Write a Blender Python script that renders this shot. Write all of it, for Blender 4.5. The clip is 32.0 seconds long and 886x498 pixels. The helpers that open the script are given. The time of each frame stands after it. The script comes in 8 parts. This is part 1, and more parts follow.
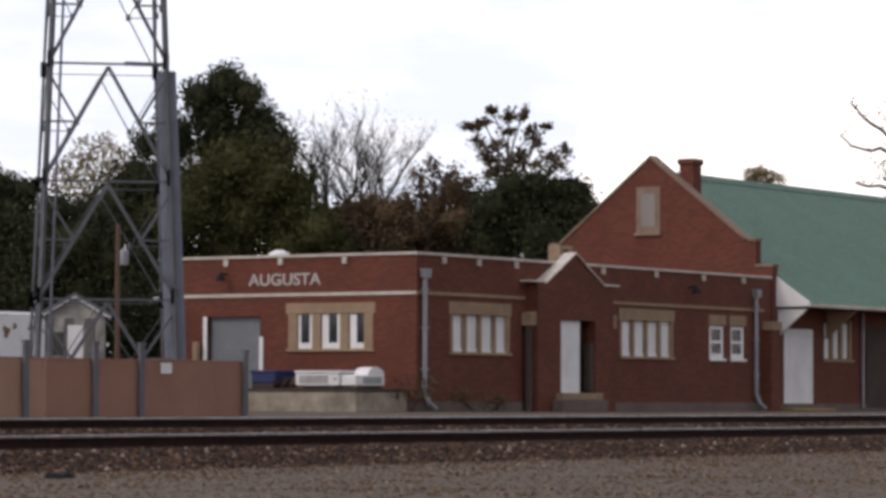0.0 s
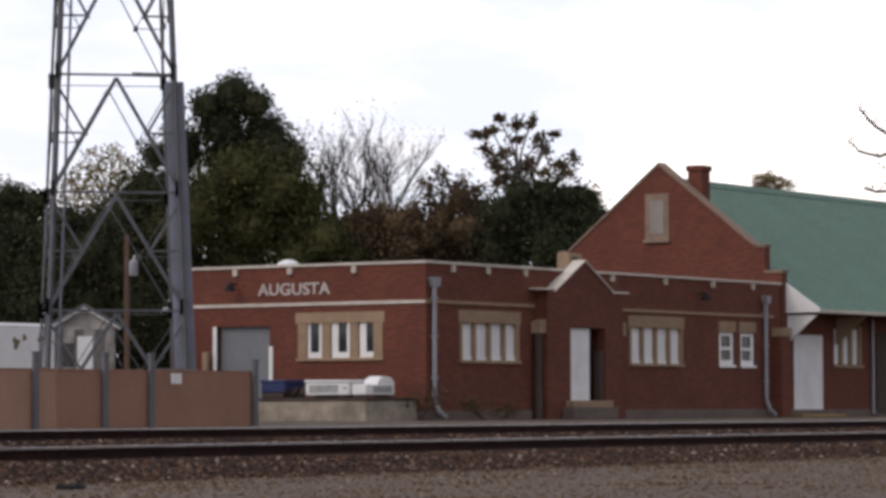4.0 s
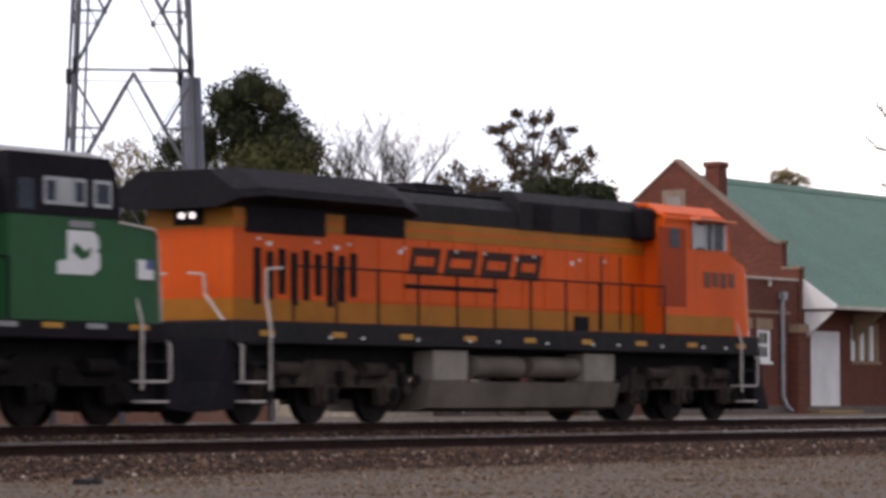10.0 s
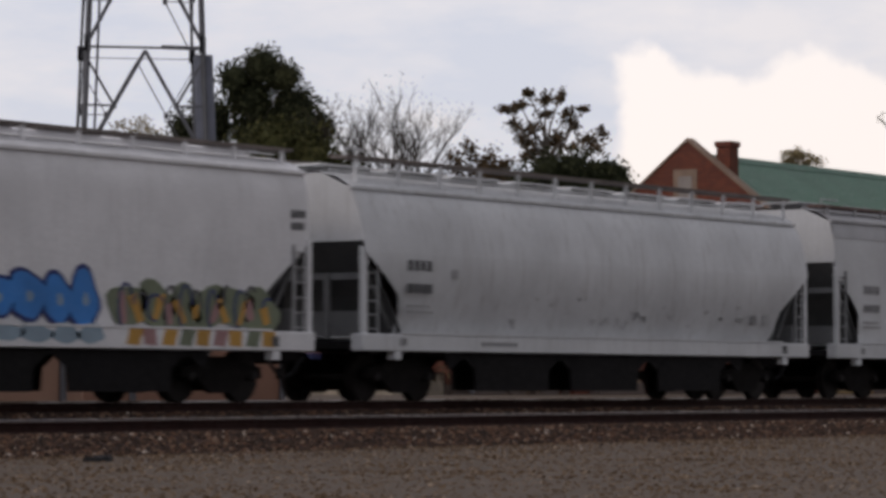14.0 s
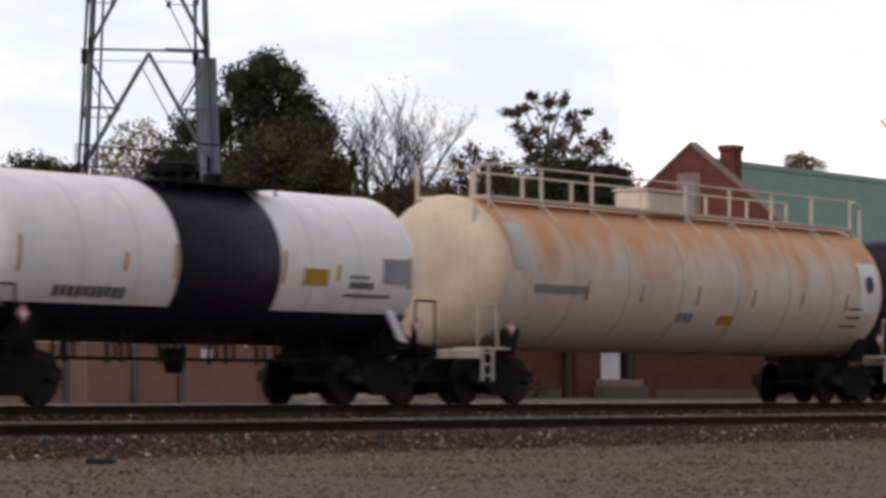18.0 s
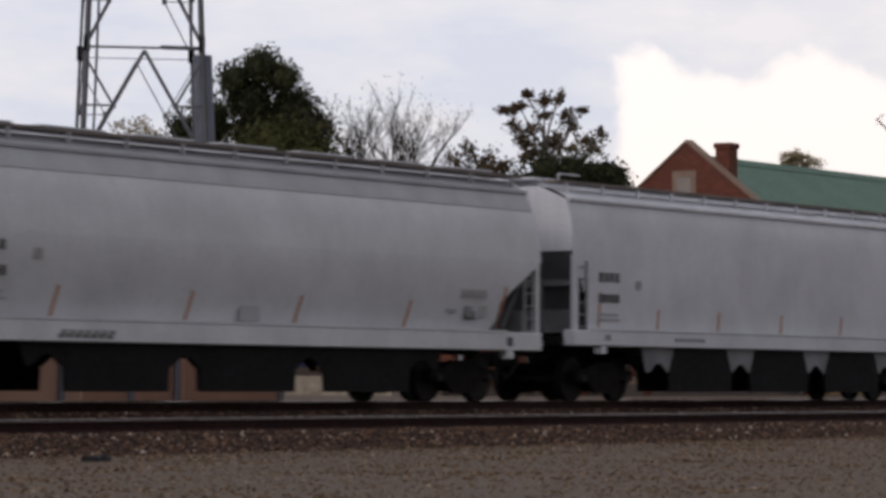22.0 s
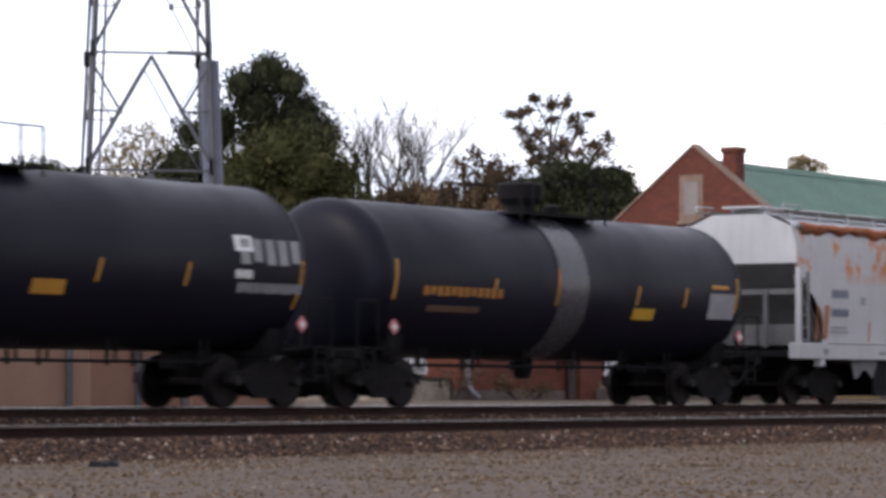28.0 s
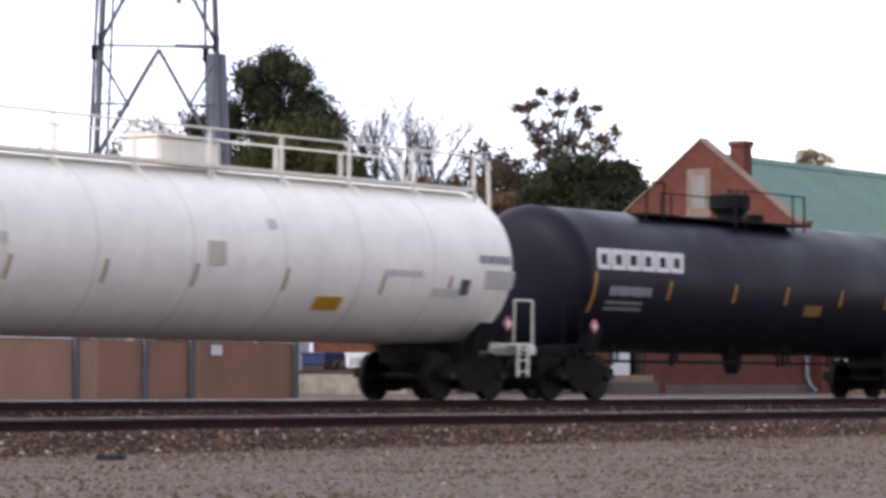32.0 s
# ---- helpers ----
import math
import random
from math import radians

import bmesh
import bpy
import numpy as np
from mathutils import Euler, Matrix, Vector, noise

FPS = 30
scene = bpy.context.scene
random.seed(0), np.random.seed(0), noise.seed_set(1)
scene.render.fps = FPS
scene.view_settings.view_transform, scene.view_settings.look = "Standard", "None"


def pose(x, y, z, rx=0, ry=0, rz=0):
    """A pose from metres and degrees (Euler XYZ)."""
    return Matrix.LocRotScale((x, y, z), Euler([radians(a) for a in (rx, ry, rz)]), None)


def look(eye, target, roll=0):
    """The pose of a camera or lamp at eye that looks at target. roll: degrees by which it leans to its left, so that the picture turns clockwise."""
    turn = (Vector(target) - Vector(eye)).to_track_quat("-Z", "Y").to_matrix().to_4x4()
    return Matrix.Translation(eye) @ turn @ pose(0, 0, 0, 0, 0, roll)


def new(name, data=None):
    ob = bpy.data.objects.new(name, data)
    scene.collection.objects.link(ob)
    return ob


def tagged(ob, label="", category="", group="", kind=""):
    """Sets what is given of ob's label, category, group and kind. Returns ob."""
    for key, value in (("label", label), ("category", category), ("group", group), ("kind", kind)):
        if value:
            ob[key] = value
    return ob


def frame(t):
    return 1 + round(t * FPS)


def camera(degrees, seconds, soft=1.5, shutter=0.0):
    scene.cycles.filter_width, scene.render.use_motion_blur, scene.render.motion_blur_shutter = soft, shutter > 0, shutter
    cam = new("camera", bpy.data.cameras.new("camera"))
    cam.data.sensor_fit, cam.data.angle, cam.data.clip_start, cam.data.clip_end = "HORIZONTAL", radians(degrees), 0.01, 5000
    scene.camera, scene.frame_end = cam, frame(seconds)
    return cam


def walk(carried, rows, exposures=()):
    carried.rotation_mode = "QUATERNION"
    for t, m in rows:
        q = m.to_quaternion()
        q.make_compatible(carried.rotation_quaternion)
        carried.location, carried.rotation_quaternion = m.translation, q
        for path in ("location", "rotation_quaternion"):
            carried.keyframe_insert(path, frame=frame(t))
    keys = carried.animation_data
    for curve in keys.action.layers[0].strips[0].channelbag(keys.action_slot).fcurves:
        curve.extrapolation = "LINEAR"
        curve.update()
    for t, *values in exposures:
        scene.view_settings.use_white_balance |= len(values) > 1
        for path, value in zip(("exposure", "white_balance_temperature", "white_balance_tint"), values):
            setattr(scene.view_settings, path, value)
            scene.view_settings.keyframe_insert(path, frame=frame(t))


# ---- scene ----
# World: the railway runs along X, rail top of the far track is z = 0, the station stands at y = 52.5.
EYE = (0.0, 0.0, 0.35)


def aim(yaw, pitch, roll):
    y, p = radians(yaw), radians(pitch)
    return look(EYE, (EYE[0] + 50 * math.cos(y) * math.cos(p), EYE[1] + 50 * math.sin(y) * math.cos(p), EYE[2] + 50 * math.sin(p)), roll)


cam = camera(15.18, 32.0, soft=3.5, shutter=0.2)
walk(cam, [
    (0.0, aim(32.923, 2.596, 0.178)), (0.5, aim(32.928, 2.553, 0.243)),
    (1.0, aim(32.924, 2.581, 0.117)), (1.5, aim(32.946, 2.594, 0.017)),
    (2.0, aim(32.943, 2.68, -0.052)), (2.5, aim(32.991, 2.644, 0.093)),
    (3.0, aim(33.031, 2.751, -0.127)), (3.5, aim(33.07, 2.731, -0.216)),
    (5.5, aim(33.139, 2.822, -0.213)), (6.0, aim(33.135, 2.768, -0.057)),
    (6.5, aim(33.167, 2.771, -0.143)), (7.0, aim(33.218, 2.809, -0.214)),
    (7.5, aim(33.245, 2.832, -0.163)), (8.0, aim(33.27, 2.792, -0.178)),
    (8.5, aim(33.272, 2.778, -0.162)), (9.0, aim(33.315, 2.729, -0.116)),
    (9.5, aim(33.357, 2.633, -0.03)), (10.0, aim(33.369, 2.67, -0.119)),
    (10.5, aim(33.372, 2.642, -0.08)), (11.0, aim(33.378, 2.617, -0.034)),
    (11.5, aim(33.441, 2.694, -0.02)), (12.0, aim(33.488, 2.698, -0.124)),
    (12.5, aim(33.505, 2.635, 0.007)), (13.0, aim(33.555, 2.643, -0.038)),
    (13.5, aim(33.523, 2.452, 0.083)), (14.0, aim(33.559, 2.302, 0.11)),
    (14.5, aim(33.554, 2.272, 0.207)), (15.0, aim(33.549, 2.254, 0.29)),
    (15.5, aim(33.561, 2.278, 0.247)), (17.5, aim(33.597, 2.331, 0.247)),
    (18.0, aim(33.614, 2.358, 0.23)), (18.5, aim(33.614, 2.3, 0.243)),
    (19.0, aim(33.648, 2.332, 0.115)), (19.5, aim(33.613, 2.32, 0.247)),
    (20.0, aim(33.607, 2.353, 0.211)), (20.5, aim(33.61, 2.347, 0.109)),
    (21.0, aim(33.583, 2.364, 0.203)), (21.5, aim(33.551, 2.323, 0.288)),
    (22.0, aim(33.538, 2.317, 0.26)), (22.5, aim(33.539, 2.338, 0.241)),
    (23.0, aim(33.569, 2.299, 0.228)), (23.5, aim(33.582, 2.344, 0.228)),
    (24.0, aim(33.572, 2.369, 0.178)), (24.5, aim(33.611, 2.479, -0.057)),
    (26.5, aim(33.628, 2.472, -0.129)), (27.0, aim(33.638, 2.423, -0.031)),
    (27.5, aim(33.662, 2.429, 0.007)), (28.0, aim(33.662, 2.397, 0.145)),
    (28.5, aim(33.696, 2.441, 0.095)), (29.0, aim(33.684, 2.433, 0.083)),
    (29.5, aim(33.723, 2.407, 0.016)), (30.0, aim(33.724, 2.361, 0.105)),
    (30.5, aim(33.803, 2.352, 0.124)), (31.0, aim(33.747, 2.283, 0.27)),
    (31.5, aim(33.763, 2.239, 0.353)), (32.0, aim(33.786, 2.285, 0.211)),
], exposures=[(0.0, 0.02, 6700, 17), (9.0, 0.02, 6700, 17), (10.0, 0.4, 6650, 19), (11.0, 0.65, 6500, 20), (12.0, 0.45, 6550, 19), (12.5, -0.1, 6650, 18), (13.0, -0.42, 6800, 17),
    (14.0, -0.5, 6800, 17), (14.5, -0.4, 6800, 17), (15.0, 0.05, 6700, 17), (15.5, 0.4, 6550, 18), (17.5, 0.2, 6600, 17), (18.0, -0.08, 6700, 17), (20.2, -0.12, 6700, 17), (21.0, -0.4, 6800, 17),
    (24.0, -0.4, 6800, 17), (24.5, -0.58, 6800, 17), (27.0, -0.55, 6800, 17), (28.0, 0.55, 6400, 18), (29.0, 1.0, 6100, 19), (31.0, 1.0, 6100, 19), (32.0, 0.85, 6200, 19)])

# ---- light ----
world = bpy.data.worlds.new("overcast_sky")
scene.world = world
world.use_nodes = True
wn, wl = world.node_tree.nodes, world.node_tree.links
wn.clear()
w_out = wn.new("ShaderNodeOutputWorld")
w_bg = wn.new("ShaderNodeBackground")
w_sky = wn.new("ShaderNodeTexSky")
w_sky.sky_type, w_sky.sun_disc = "NISHITA", False
w_sky.sun_elevation, w_sky.sun_rotation = radians(38), radians(288)
w_sky.dust_density, w_sky.air_density = 2.0, 1.0
w_co = wn.new("ShaderNodeTexCoord")
w_map = wn.new("ShaderNodeMapping")
w_map.inputs["Scale"].default_value = (5.0, 5.0, 16.0)
w_noise = wn.new("ShaderNodeTexNoise")
w_noise.inputs["Scale"].default_value, w_noise.inputs["Detail"].default_value = 2.1, 9.0
w_noise.inputs["Roughness"].default_value = 0.6
w_ramp = wn.new("ShaderNodeValToRGB")
w_ramp.color_ramp.elements[0].position, w_ramp.color_ramp.elements[0].color = 0.38, (8.5, 9.3, 10.6, 1)
w_ramp.color_ramp.elements[1].position, w_ramp.color_ramp.elements[1].color = 0.62, (10.9, 11.0, 11.3, 1)
w_mix = wn.new("ShaderNodeMixRGB")
w_mix.inputs[0].default_value = 0.8
wl.new(w_co.outputs["Generated"], w_map.inputs["Vector"])
wl.new(w_map.outputs[0], w_noise.inputs["Vector"])
wl.new(w_noise.outputs[0], w_ramp.inputs[0])


def sky_math(op, a, b):
    m = wn.new("ShaderNodeMath")
    m.operation = op
    for k, v in ((0, a), (1, b)):
        if isinstance(v, (int, float)):
            m.inputs[k].default_value = v
        else:
            wl.new(v, m.inputs[k])
    return m.outputs[0]


# a low bank of white cumulus down the line
w_dir = wn.new("ShaderNodeSeparateXYZ")
wl.new(w_co.outputs["Generated"], w_dir.inputs[0])
w_puff = wn.new("ShaderNodeTexNoise")
w_puff.inputs["Scale"].default_value, w_puff.inputs["Detail"].default_value = 70.0, 5.0
wl.new(w_co.outputs["Generated"], w_puff.inputs["Vector"])
w_side = sky_math("SUBTRACT", sky_math("SUBTRACT", sky_math("MULTIPLY", w_dir.outputs[0], 0.552), sky_math("MULTIPLY", w_dir.outputs[1], 0.834)), 0.050)
w_swell = sky_math("MULTIPLY", sky_math("COSINE", sky_math("MULTIPLY", sky_math("SUBTRACT", w_side, 0.008), 118.0), 0.0), 0.0042)
w_low = sky_math("SUBTRACT", sky_math("ADD", w_swell, 0.0965), w_dir.outputs[2])
w_bank = sky_math("ADD", sky_math("MINIMUM", w_side, w_low), sky_math("MULTIPLY", sky_math("SUBTRACT", w_puff.outputs[0], 0.5), 0.016))
w_mask = wn.new("ShaderNodeMapRange")
w_mask.interpolation_type = "SMOOTHSTEP"
w_mask.inputs[1].default_value, w_mask.inputs[2].default_value = -0.0015, 0.004
wl.new(w_bank, w_mask.inputs[0])
w_cumulus = wn.new("ShaderNodeMixRGB")
w_cumulus.inputs[2].default_value = (13.6, 13.2, 12.7, 1)
wl.new(w_mask.outputs[0], w_cumulus.inputs[0])
wl.new(w_ramp.outputs[0], w_cumulus.inputs[1])
wl.new(w_sky.outputs[0], w_mix.inputs[1])
wl.new(w_cumulus.outputs[0], w_mix.inputs[2])
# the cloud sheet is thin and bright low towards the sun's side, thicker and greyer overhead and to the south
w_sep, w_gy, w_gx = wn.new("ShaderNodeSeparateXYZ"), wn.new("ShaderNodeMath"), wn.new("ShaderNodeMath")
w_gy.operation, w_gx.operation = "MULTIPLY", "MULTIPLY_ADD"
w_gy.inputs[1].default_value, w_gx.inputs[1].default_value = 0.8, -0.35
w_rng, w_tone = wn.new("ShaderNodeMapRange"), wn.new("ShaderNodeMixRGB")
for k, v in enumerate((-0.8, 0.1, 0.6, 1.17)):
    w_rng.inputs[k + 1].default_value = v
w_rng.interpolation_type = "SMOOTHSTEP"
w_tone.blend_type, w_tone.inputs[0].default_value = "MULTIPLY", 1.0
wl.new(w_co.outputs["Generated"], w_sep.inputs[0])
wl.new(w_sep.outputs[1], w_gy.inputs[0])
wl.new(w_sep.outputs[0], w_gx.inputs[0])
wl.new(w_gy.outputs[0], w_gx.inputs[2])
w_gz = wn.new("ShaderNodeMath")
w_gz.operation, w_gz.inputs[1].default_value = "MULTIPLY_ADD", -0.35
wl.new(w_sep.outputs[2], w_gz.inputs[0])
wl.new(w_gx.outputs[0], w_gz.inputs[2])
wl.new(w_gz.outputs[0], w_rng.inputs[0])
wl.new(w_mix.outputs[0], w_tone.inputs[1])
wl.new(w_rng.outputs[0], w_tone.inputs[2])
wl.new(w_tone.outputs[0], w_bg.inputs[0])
w_bg.inputs[1].default_value = 0.10
wl.new(w_bg.outputs[0], w_out.inputs[0])

sun = new("sun", bpy.data.lights.new("sun", "SUN"))
sun.data.energy, sun.data.angle, sun.data.color = 0.56, radians(14), (1.0, 0.90, 0.78)
sun.matrix_world = look((-75, 24, 60), (0, 0, 0))


# ---- mesh and material tools ----
class Geo:
    """Collects vertices and faces of one part."""

    def __init__(self):
        self.v, self.f, self.smooth = [], [], False

    def add(self, verts, faces):
        n = len(self.v)
        self.v += [tuple(p) for p in verts]
        self.f += [tuple(i + n for i in f) for f in faces]
        return self

    def box(self, x0, x1, y0, y1, z0, z1, b=0.0):
        b = min(b, (x1 - x0) * 0.3, (y1 - y0) * 0.3, (z1 - z0) * 0.3)
        if b <= 0:
            v = [(x, y, z) for x in (x0, x1) for y in (y0, y1) for z in (z0, z1)]
            return self.add(v, [(0, 1, 3, 2), (4, 6, 7, 5), (0, 4, 5, 1), (2, 3, 7, 6), (0, 2, 6, 4), (1, 5, 7, 3)])
        v, c = [], {}
        for i, x in enumerate((x0, x1)):
            for j, y in enumerate((y0, y1)):
                for k, z in enumerate((z0, z1)):
                    sx, sy, sz = (1 - 2 * i) * b, (1 - 2 * j) * b, (1 - 2 * k) * b
                    c[i, j, k] = (len(v), len(v) + 1, len(v) + 2)
                    v += [(x, y + sy, z + sz), (x + sx, y, z + sz), (x + sx, y + sy, z)]
        f = []
        for i in (0, 1):
            q = [c[i, 0, 0][0], c[i, 0, 1][0], c[i, 1, 1][0], c[i, 1, 0][0]]
            f.append(q if i == 0 else q[::-1])
            q = [c[0, i, 0][1], c[1, i, 0][1], c[1, i, 1][1], c[0, i, 1][1]]
            f.append(q if i == 0 else q[::-1])
            q = [c[0, 0, i][2], c[0, 1, i][2], c[1, 1, i][2], c[1, 0, i][2]]
            f.append(q if i == 0 else q[::-1])
        for a in (0, 1):
            for e in (0, 1):
                f.append((c[a, e, 0][0], c[a, e, 0][1], c[a, e, 1][1], c[a, e, 1][0]))
                f.append((c[a, 0, e][0], c[a, 0, e][2], c[a, 1, e][2], c[a, 1, e][0]))
                f.append((c[0, a, e][1], c[0, a, e][2], c[1, a, e][2], c[1, a, e][1]))
                for d in (0, 1):
                    f.append(c[a, e, d])
        return self.add(v, f)

    def prism(self, poly, axis, lo, hi):
        """Extrudes a polygon along an axis; poly is (y, z), (x, z) or (x, y)."""
        def put(p, h):
            return {"x": (h, p[0], p[1]), "y": (p[0], h, p[1]), "z": (p[0], p[1], h)}[axis]
        n = len(poly)
        v = [put(p, lo) for p in poly] + [put(p, hi) for p in poly]
        f = [(i, (i + 1) % n, n + (i + 1) % n, n + i) for i in range(n)]
        return self.add(v, f + [tuple(range(n))[::-1], tuple(range(n, 2 * n))])

    def rod(self, a, b, r, n=8, r2=None, caps=True):
        a, b = Vector(a), Vector(b)
        d = (b - a).normalized()
        u = d.cross(Vector((0, 0, 1)) if abs(d.z) < 0.9 else Vector((1, 0, 0))).normalized()
        w = d.cross(u)
        r2 = r if r2 is None else r2
        ring = [(math.cos(2 * math.pi * i / n), math.sin(2 * math.pi * i / n)) for i in range(n)]
        v = [a + (u * c + w * s) * r for c, s in ring] + [b + (u * c + w * s) * r2 for c, s in ring]
        f = [(i, (i + 1) % n, n + (i + 1) % n, n + i) for i in range(n)]
        return self.add(v, f + ([tuple(range(n))[::-1], tuple(range(n, 2 * n))] if caps else []))

    def path(self, pts, r, n=6):
        for a, b in zip(pts, pts[1:]):
            self.rod(a, b, r, n)
        return self

    def beam(self, a, b, w, h=None):
        """Square bar from a to b."""
        h = h or w
        a, b = Vector(a), Vector(b)
        d = (b - a).normalized()
        u = d.cross(Vector((0, 0, 1)) if abs(d.z) < 0.95 else Vector((1, 0, 0))).normalized()
        t = d.cross(u)
        o = [u * sx * w / 2 + t * sy * h / 2 for sx, sy in ((-1, -1), (1, -1), (1, 1), (-1, 1))]
        v = [a + q for q in o] + [b + q for q in o]
        return self.add(v, [(0, 1, 5, 4), (1, 2, 6, 5), (2, 3, 7, 6), (3, 0, 4, 7), (3, 2, 1, 0), (4, 5, 6, 7)])

    def lathe(self, prof, axis="x", at=(0, 0, 0), n=32, a0=0.0, a1=360.0, closed=True):
        """Turns (position, radius) pairs about an axis."""
        full = abs(a1 - a0) >= 360
        m = n if full else n + 1
        v = []
        for h, r in prof:
            for i in range(m):
                t = radians(a0 + (a1 - a0) * i / n)
                c, s = r * math.cos(t), r * math.sin(t)
                p = {"x": (h, c, s), "y": (c, h, s), "z": (c, s, h)}[axis]
                v.append((p[0] + at[0], p[1] + at[1], p[2] + at[2]))
        f = []
        for k in range(len(prof) - 1):
            for i in range(n):
                j = (i + 1) % m
                f.append((k * m + i, k * m + j, (k + 1) * m + j, (k + 1) * m + i))
        if closed and full:
            f += [tuple(range(m))[::-1], tuple(range((len(prof) - 1) * m, len(prof) * m))]
        self.smooth = True
        return self.add(v, f)

    def skin(self, rings, close=False, caps=False):
        """Joins rows of equally many points."""
        n, v = len(rings[0]), [p for r in rings for p in r]
        f = []
        for k in range(len(rings) - 1):
            for i in range(n if close else n - 1):
                j = (i + 1) % n
                f.append((k * n + i, k * n + j, (k + 1) * n + j, (k + 1) * n + i))
        if caps:
            f += [tuple(range(n))[::-1], tuple(range((len(rings) - 1) * n, len(rings) * n))]
        return self.add(v, f)

    def mesh(self, name, material, angle=35):
        me = bpy.data.meshes.new(name)
        me.from_pydata(self.v, [], self.f)
        bm = bmesh.new()
        bm.from_mesh(me)
        bmesh.ops.recalc_face_normals(bm, faces=bm.faces)
        bm.to_mesh(me)
        bm.free()
        me.materials.append(material)
        if self.smooth:
            me.shade_smooth()
            me.set_sharp_from_angle(angle=radians(angle))
        me.update()
        return me


def part(name, geo, material, parent, label="", at=None):
    me = geo.mesh(name, material) if isinstance(geo, Geo) else geo
    ob = new(name, me)
    ob.parent = parent
    if at is not None:
        ob.matrix_basis = at if isinstance(at, Matrix) else Matrix.Translation(at)
    if label:
        tagged(ob, label)
    return ob


def thing(name, label, category, at=(0, 0, 0), group="", kind="", rz=0):
    ob = new(name)
    ob.matrix_basis = pose(*at, 0, 0, rz)
    return tagged(ob, label, category, group, kind)


def words(text, size, depth, name, material, parent, at, label=""):
    """Raised letters in the built-in font, centred on their place."""
    cu = bpy.data.curves.new(name, "FONT")
    cu.body, cu.size, cu.extrude, cu.align_x, cu.align_y = text, size, depth, "CENTER", "CENTER"
    cu.offset = 0.012 * size
    tmp = bpy.data.objects.new(name, cu)
    scene.collection.objects.link(tmp)
    me = bpy.data.meshes.new_from_object(tmp.evaluated_get(bpy.context.evaluated_depsgraph_get()))
    bpy.data.objects.remove(tmp)
    me.materials.clear()
    me.materials.append(material)
    return part(name, me, material, parent, label, at)


def paint(name, color, rough=0.5, metal=0.0, dark=0.75, scale=1.2, fine=22.0, bump=0.15, streak=0.0, streak_color=(0.12, 0.09, 0.07), rust=0.0, seed=0.0, stretch=(1, 1, 1), bump_scale=40.0):
    """A worn surface: broad blotches, fine grain, vertical streaks of dirt, specks of rust."""
    m = bpy.data.materials.new(name)
    m.use_nodes = True
    n, l = m.node_tree.nodes, m.node_tree.links
    b = n["Principled BSDF"]
    co = n.new("ShaderNodeTexCoord")
    mp = n.new("ShaderNodeMapping")
    mp.inputs["Location"].default_value = (seed, seed * 1.7, seed * 0.6)
    mp.inputs["Scale"].default_value = stretch
    l.new(co.outputs["Object"], mp.inputs["Vector"])

    def noise_tex(sc, detail=4.0, vec=None, ro=0.55):
        t = n.new("ShaderNodeTexNoise")
        t.inputs["Scale"].default_value, t.inputs["Detail"].default_value, t.inputs["Roughness"].default_value = sc, detail, ro
        l.new(vec or mp.outputs[0], t.inputs["Vector"])
        return t.outputs[0]

    def mix(fac, a, c):
        x = n.new("ShaderNodeMixRGB")
        for slot, value in ((0, fac), (1, a), (2, c)):
            if isinstance(value, (tuple, float, int)):
                x.inputs[slot].default_value = value if slot == 0 else (*value[:3], 1)
            else:
                l.new(value, x.inputs[slot])
        return x.outputs[0]

    def ramp(v, lo, hi, a=0.0, c=1.0):
        r = n.new("ShaderNodeMapRange")
        r.inputs[1].default_value, r.inputs[2].default_value, r.inputs[3].default_value, r.inputs[4].default_value = lo, hi, a, c
        l.new(v, r.inputs[0])
        return r.outputs[0]

    deep = tuple(c * dark for c in color)
    col = mix(ramp(noise_tex(scale), 0.35, 0.68), color, deep)
    col = mix(ramp(noise_tex(fine, 3.0), 0.4, 0.75, 0.0, 0.45), col, tuple(c * dark * 0.8 for c in color))
    if streak:
        sm = n.new("ShaderNodeMapping")
        sm.inputs["Scale"].default_value = (5.0, 5.0, 0.35)
        sm.inputs["Location"].default_value = (seed * 2.1, 0, seed)
        l.new(co.outputs["Object"], sm.inputs["Vector"])
        col = mix(ramp(noise_tex(1.5, 6.0, sm.outputs[0], 0.65), 0.52, 0.8, 0.0, streak), col, streak_color)
    if rust:
        col = mix(ramp(noise_tex(2.3, 9.0, None, 0.72), 0.62 - 0.12 * rust, 0.74, 0.0, min(1.0, rust + 0.3)), col, (0.23, 0.085, 0.03))
    l.new(col, b.inputs["Base Color"])
    b.inputs["Roughness"].default_value, b.inputs["Metallic"].default_value = rough, metal
    if max(color) < 0.06:
        b.inputs["Specular IOR Level"].default_value = 0.14
    l.new(ramp(noise_tex(fine * 0.4, 4.0), 0.3, 0.7, max(0.05, rough - 0.1), min(1.0, rough + 0.14)), b.inputs["Roughness"])
    if bump:
        bp = n.new("ShaderNodeBump")
        bp.inputs["Strength"].default_value, bp.inputs["Distance"].default_value = bump, 0.02
        l.new(noise_tex(bump_scale, 5.0), bp.inputs["Height"])
        l.new(bp.outputs[0], b.inputs["Normal"])
    return m


